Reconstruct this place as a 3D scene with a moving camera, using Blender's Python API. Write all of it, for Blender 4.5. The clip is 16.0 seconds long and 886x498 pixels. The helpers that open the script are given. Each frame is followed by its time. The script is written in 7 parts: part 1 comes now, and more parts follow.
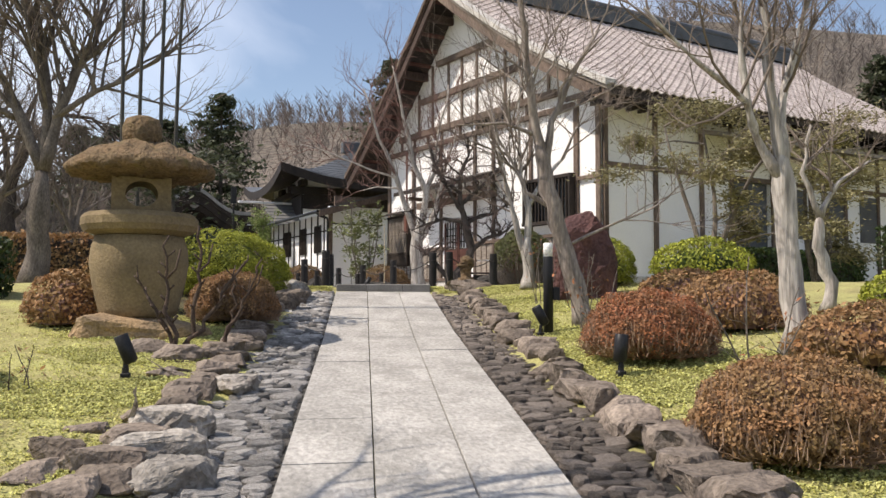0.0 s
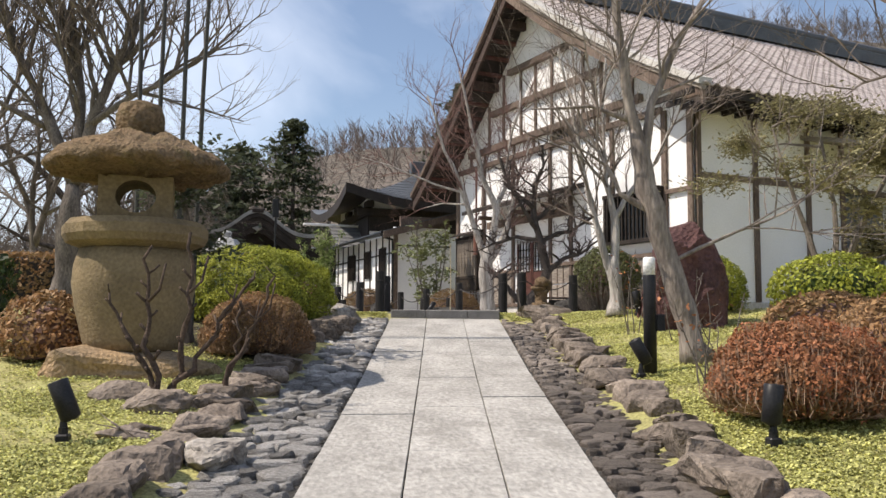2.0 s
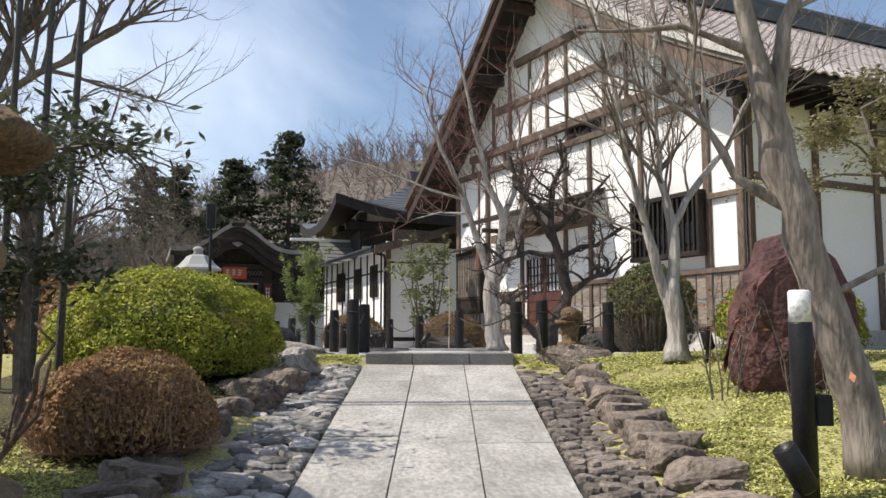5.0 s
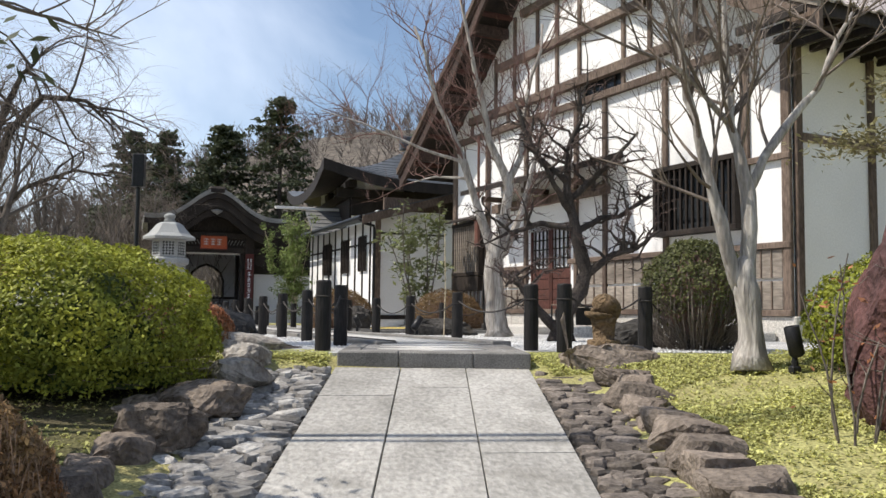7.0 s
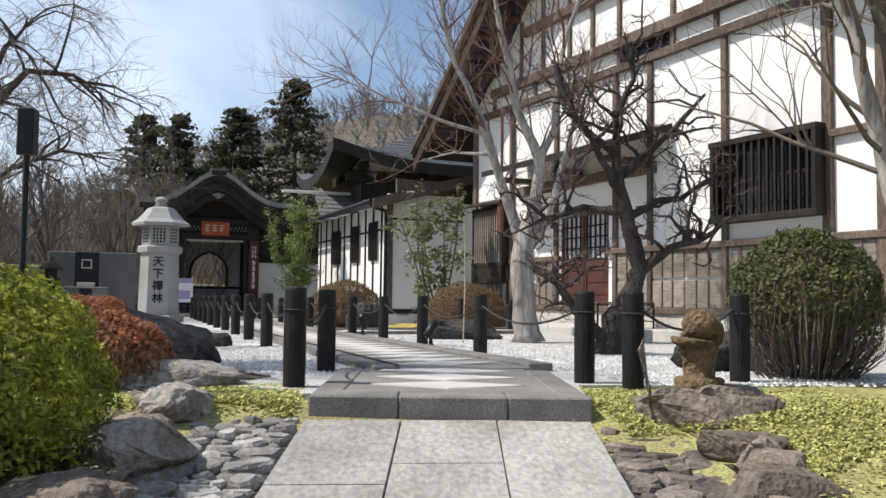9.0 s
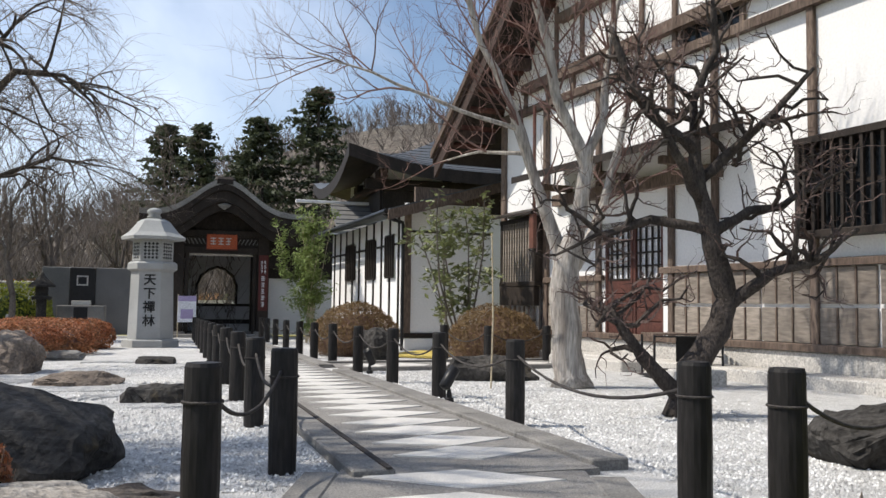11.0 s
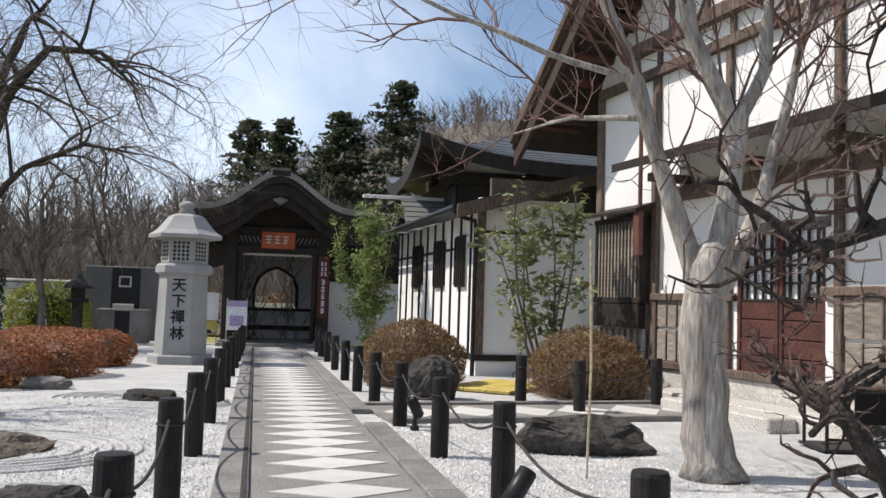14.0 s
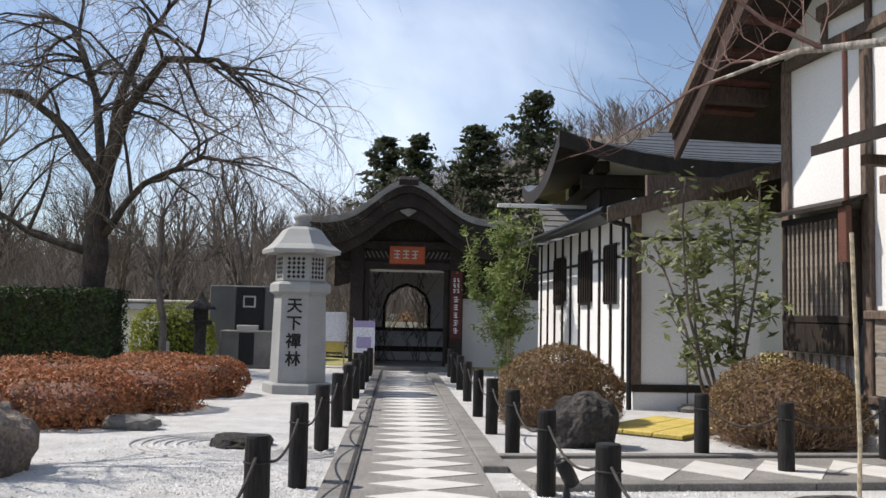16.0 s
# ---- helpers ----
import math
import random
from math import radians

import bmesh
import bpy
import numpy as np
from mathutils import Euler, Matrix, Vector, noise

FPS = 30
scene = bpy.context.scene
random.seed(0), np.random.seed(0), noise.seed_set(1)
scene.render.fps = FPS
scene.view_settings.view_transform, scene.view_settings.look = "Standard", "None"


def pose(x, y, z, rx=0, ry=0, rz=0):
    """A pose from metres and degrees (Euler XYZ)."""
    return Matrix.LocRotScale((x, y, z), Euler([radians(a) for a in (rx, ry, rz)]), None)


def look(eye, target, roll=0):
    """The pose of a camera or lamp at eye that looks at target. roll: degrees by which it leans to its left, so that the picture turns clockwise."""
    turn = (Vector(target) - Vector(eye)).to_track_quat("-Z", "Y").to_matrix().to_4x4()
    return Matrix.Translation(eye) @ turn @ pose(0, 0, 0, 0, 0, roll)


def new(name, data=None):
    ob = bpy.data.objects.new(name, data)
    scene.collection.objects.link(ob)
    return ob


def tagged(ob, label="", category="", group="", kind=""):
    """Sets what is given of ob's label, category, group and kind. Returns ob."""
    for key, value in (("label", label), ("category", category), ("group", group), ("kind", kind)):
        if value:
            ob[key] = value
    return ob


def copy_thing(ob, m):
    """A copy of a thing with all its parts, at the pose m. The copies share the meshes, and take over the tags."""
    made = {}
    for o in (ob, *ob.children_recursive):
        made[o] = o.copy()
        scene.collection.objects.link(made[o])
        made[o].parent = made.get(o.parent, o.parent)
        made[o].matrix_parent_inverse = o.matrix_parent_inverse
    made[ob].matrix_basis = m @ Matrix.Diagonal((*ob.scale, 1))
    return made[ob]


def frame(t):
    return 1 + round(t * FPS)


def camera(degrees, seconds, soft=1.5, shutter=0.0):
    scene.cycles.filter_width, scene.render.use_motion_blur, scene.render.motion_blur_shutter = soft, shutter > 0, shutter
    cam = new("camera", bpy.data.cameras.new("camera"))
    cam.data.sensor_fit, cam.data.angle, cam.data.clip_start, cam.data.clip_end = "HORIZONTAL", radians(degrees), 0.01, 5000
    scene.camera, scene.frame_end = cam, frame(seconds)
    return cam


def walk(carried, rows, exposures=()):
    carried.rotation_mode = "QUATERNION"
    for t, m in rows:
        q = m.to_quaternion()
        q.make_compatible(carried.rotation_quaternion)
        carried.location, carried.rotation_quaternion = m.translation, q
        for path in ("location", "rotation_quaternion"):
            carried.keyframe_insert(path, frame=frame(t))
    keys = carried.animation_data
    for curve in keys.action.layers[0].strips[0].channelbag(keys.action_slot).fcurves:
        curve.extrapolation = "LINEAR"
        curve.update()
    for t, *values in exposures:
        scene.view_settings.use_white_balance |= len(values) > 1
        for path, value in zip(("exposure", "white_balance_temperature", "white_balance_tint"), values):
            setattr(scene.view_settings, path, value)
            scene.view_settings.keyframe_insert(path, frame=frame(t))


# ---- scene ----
cam = camera(54.1, 16.0)
METRES, EYE, TILT, LEAN, TURN = 20.0, 1.4, 0.0, 0.0, -10.6
ROWS = [
    (0.0, 0.0, 0.0, 0.0, -0.0, 3.37, -0.06),
    (0.5, 0.0028, 0.0289, 0.0005, 1.21, 4.27, -0.41),
    (1.0, 0.0025, 0.0582, 0.0003, 2.63, 4.69, -0.54),
    (1.5, 0.0028, 0.0871, 0.0005, 3.97, 4.87, -0.49),
    (2.0, 0.0016, 0.1152, 0.0022, 4.83, 5.05, -0.3),
    (2.5, 0.0011, 0.145, 0.0064, 5.15, 5.41, -0.01),
    (3.0, -0.0003, 0.1747, 0.0093, 5.2, 5.87, 0.11),
    (3.5, -0.0028, 0.2062, 0.0122, 5.19, 6.18, 0.11),
    (6.0, -0.0143, 0.3649, 0.0286, 4.68, 5.47, -0.21),
    (6.5, -0.0181, 0.3951, 0.0311, 4.54, 4.84, -0.48),
    (7.0, -0.021, 0.4257, 0.0337, 4.53, 4.15, -0.65),
    (7.5, -0.0231, 0.4565, 0.0369, 4.79, 3.58, -0.73),
    (8.0, -0.0262, 0.4901, 0.0404, 5.03, 3.2, -0.72),
    (8.5, -0.0278, 0.5214, 0.0434, 5.36, 3.05, -0.63),
    (9.0, -0.0319, 0.5533, 0.0464, 5.74, 3.14, -0.72),
    (9.5, -0.0353, 0.5865, 0.0499, 6.08, 3.33, -0.81),
    (12.0, -0.0496, 0.7489, 0.0677, 8.36, 3.88, -0.78),
    (12.5, -0.0534, 0.7792, 0.0702, 8.75, 3.85, -0.99),
    (13.0, -0.0554, 0.8106, 0.0735, 9.59, 3.72, -1.3),
    (13.5, -0.059, 0.842, 0.076, 11.04, 3.59, -1.6),
    (14.0, -0.0616, 0.8705, 0.08, 13.13, 3.53, -1.8),
    (14.5, -0.0663, 0.8959, 0.0845, 15.65, 3.72, -1.85),
    (15.0, -0.0752, 0.9253, 0.0853, 18.19, 4.05, -1.69),
    (15.5, -0.0842, 0.9557, 0.0858, 20.53, 4.34, -1.47),
    (16.0, -0.0966, 0.9869, 0.0847, 22.28, 4.29, -1.26),
]
walk(cam, [(t, pose(0, 0, EYE, TILT, LEAN, TURN) @ pose(METRES * x, METRES * y, METRES * z, 90 + pitch, roll, yaw)) for t, x, y, z, yaw, pitch, roll in ROWS],
     [(0.0, 0.32, 6850, 14), (4.0, 0.29, 6650, 11.5), (9.0, 0.19, 6450, 10), (16.0, 0.15, 6430, 12)])

# ---- light ----
SUN_AZ, SUN_EL = -90.0, 53.0   # compass turn from +y (clockwise), height
world = bpy.data.worlds.new("sky")
scene.world = world
world.use_nodes = True
wn, wl = world.node_tree.nodes, world.node_tree.links
sky = wn.new("ShaderNodeTexSky")
sky.sky_type, sky.sun_disc = "NISHITA", False
sky.sun_elevation, sky.sun_rotation = radians(SUN_EL), radians(SUN_AZ)
sky.air_density, sky.dust_density, sky.ozone_density = 1.0, 0.6, 1.5
cloud = wn.new("ShaderNodeTexNoise")
cloud.inputs["Scale"].default_value, cloud.inputs["Detail"].default_value, cloud.inputs["Roughness"].default_value = 2.6, 7.0, 0.52
cloud.inputs["Distortion"].default_value = 0.5
ramp = wn.new("ShaderNodeValToRGB")
ramp.color_ramp.elements[0].position, ramp.color_ramp.elements[1].position = 0.42, 0.74
ramp.color_ramp.elements[0].color = (0.03, 0.03, 0.03, 1)
ramp.color_ramp.elements[1].color = (0.8, 0.8, 0.8, 1)
mixc = wn.new("ShaderNodeMix")
mixc.data_type = "RGBA"
mixc.inputs[7].default_value = (8.5, 9.3, 10.6, 1)
wl.new(cloud.outputs["Fac"], ramp.inputs["Fac"])
wl.new(ramp.outputs["Color"], mixc.inputs[0])
wl.new(sky.outputs["Color"], mixc.inputs[6])
wl.new(mixc.outputs[2], wn["Background"].inputs["Color"])
wn["Background"].inputs["Strength"].default_value = 0.12
sun = new("sun", bpy.data.lights.new("sun", "SUN"))
sun.data.energy, sun.data.angle, sun.data.color = 4.8, radians(0.6), (1.0, 0.93, 0.82)
_a, _e = radians(SUN_AZ), radians(SUN_EL)
sun.matrix_world = look((60 * math.sin(_a) * math.cos(_e), 60 * math.cos(_a) * math.cos(_e), 60 * math.sin(_e)), (0, 0, 0))


# ---- materials ----
def material(name, base, other=None, rough=0.8, scale=6.0, fine=60.0, bump=0.3, depth=0.01, metal=0.0, spread=0.0, stain=None, amount=0.35, trans=0.0, emit=0.0, stretch=(1, 1, 1), island=False, coarse=0.5):
    """Two colours mixed by coarse noise, fine grain, stains, piece-to-piece spread and fine relief."""
    m = bpy.data.materials.new(name)
    m.use_nodes = True
    n, l = m.node_tree.nodes, m.node_tree.links
    b = n["Principled BSDF"]
    other = other or tuple(c * 0.75 for c in base)
    co = n.new("ShaderNodeTexCoord")
    mp = n.new("ShaderNodeMapping")
    mp.inputs["Scale"].default_value = stretch
    l.new(co.outputs["Object"], mp.inputs["Vector"])
    a = n.new("ShaderNodeTexNoise")
    a.inputs["Scale"].default_value, a.inputs["Detail"].default_value = scale, 5
    f = n.new("ShaderNodeTexNoise")
    f.inputs["Scale"].default_value, f.inputs["Detail"].default_value = fine, 3
    for q in (a, f):
        l.new(mp.outputs["Vector"], q.inputs["Vector"])
    r = n.new("ShaderNodeMapRange")
    r.inputs[1].default_value, r.inputs[2].default_value = 0.5 - 0.2 * coarse / 0.5, 0.5 + 0.2 * coarse / 0.5
    l.new(a.outputs["Fac"], r.inputs[0])
    mx = n.new("ShaderNodeMix")
    mx.data_type = "RGBA"
    mx.inputs[6].default_value, mx.inputs[7].default_value = (*base, 1), (*other, 1)
    l.new(r.outputs[0], mx.inputs[0])
    out = mx.outputs[2]
    g = n.new("ShaderNodeMapRange")
    g.inputs[1].default_value, g.inputs[2].default_value, g.inputs[3].default_value, g.inputs[4].default_value = 0.3, 0.7, 1 - amount, 1 + amount
    l.new(f.outputs["Fac"], g.inputs[0])
    val = g.outputs[0]
    if spread:
        src = n.new("ShaderNodeNewGeometry").outputs["Random Per Island"] if island else n.new("ShaderNodeObjectInfo").outputs["Random"]
        s = n.new("ShaderNodeMapRange")
        s.inputs[3].default_value, s.inputs[4].default_value = 1 - spread, 1 + spread
        l.new(src, s.inputs[0])
        mu = n.new("ShaderNodeMath")
        mu.operation = "MULTIPLY"
        l.new(val, mu.inputs[0]), l.new(s.outputs[0], mu.inputs[1])
        val = mu.outputs[0]
    hs = n.new("ShaderNodeHueSaturation")
    l.new(out, hs.inputs["Color"]), l.new(val, hs.inputs["Value"])
    out = hs.outputs["Color"]
    if stain:
        t = n.new("ShaderNodeTexNoise")
        t.inputs["Scale"].default_value, t.inputs["Detail"].default_value, t.inputs["Roughness"].default_value = stain[1], 6, 0.65
        l.new(co.outputs["Object"], t.inputs["Vector"])
        tr = n.new("ShaderNodeMapRange")
        tr.inputs[1].default_value, tr.inputs[2].default_value, tr.inputs[4].default_value = stain[2], stain[2] + 0.14, stain[3]
        l.new(t.outputs["Fac"], tr.inputs[0])
        m2 = n.new("ShaderNodeMix")
        m2.data_type = "RGBA"
        m2.inputs[7].default_value = (*stain[0], 1)
        l.new(tr.outputs[0], m2.inputs[0]), l.new(out, m2.inputs[6])
        out = m2.outputs[2]
    l.new(out, b.inputs["Base Color"])
    b.inputs["Roughness"].default_value, b.inputs["Metallic"].default_value = rough, metal
    b.inputs["Specular IOR Level"].default_value = 0.22
    if trans:
        b.inputs["Transmission Weight"].default_value = trans
    if emit:
        l.new(out, b.inputs["Emission Color"])
        b.inputs["Emission Strength"].default_value = emit
    if bump:
        ad = n.new("ShaderNodeMath")
        ad.operation = "MULTIPLY_ADD"
        ad.inputs[1].default_value = 2.0
        l.new(a.outputs["Fac"], ad.inputs[0]), l.new(f.outputs["Fac"], ad.inputs[2])
        bp = n.new("ShaderNodeBump")
        bp.inputs["Strength"].default_value, bp.inputs["Distance"].default_value = bump, depth
        l.new(ad.outputs[0], bp.inputs["Height"])
        l.new(bp.outputs["Normal"], b.inputs["Normal"])
    return m


def leafy(name, base, other, spread=0.35, rough=0.6):
    """Leaves: colour from island to island, a little light through the blade."""
    m = material(name, base, other, rough, scale=3.0, fine=25.0, bump=0, spread=spread, island=True, amount=0.15)
    n, l = m.node_tree.nodes, m.node_tree.links
    b = n["Principled BSDF"]
    tr = n.new("ShaderNodeBsdfTranslucent")
    l.new(b.inputs["Base Color"].links[0].from_socket, tr.inputs["Color"])
    ms = n.new("ShaderNodeMixShader")
    ms.inputs[0].default_value = 0.3
    l.new(b.outputs[0], ms.inputs[1]), l.new(tr.outputs[0], ms.inputs[2])
    l.new(ms.outputs[0], n["Material Output"].inputs["Surface"])
    return m


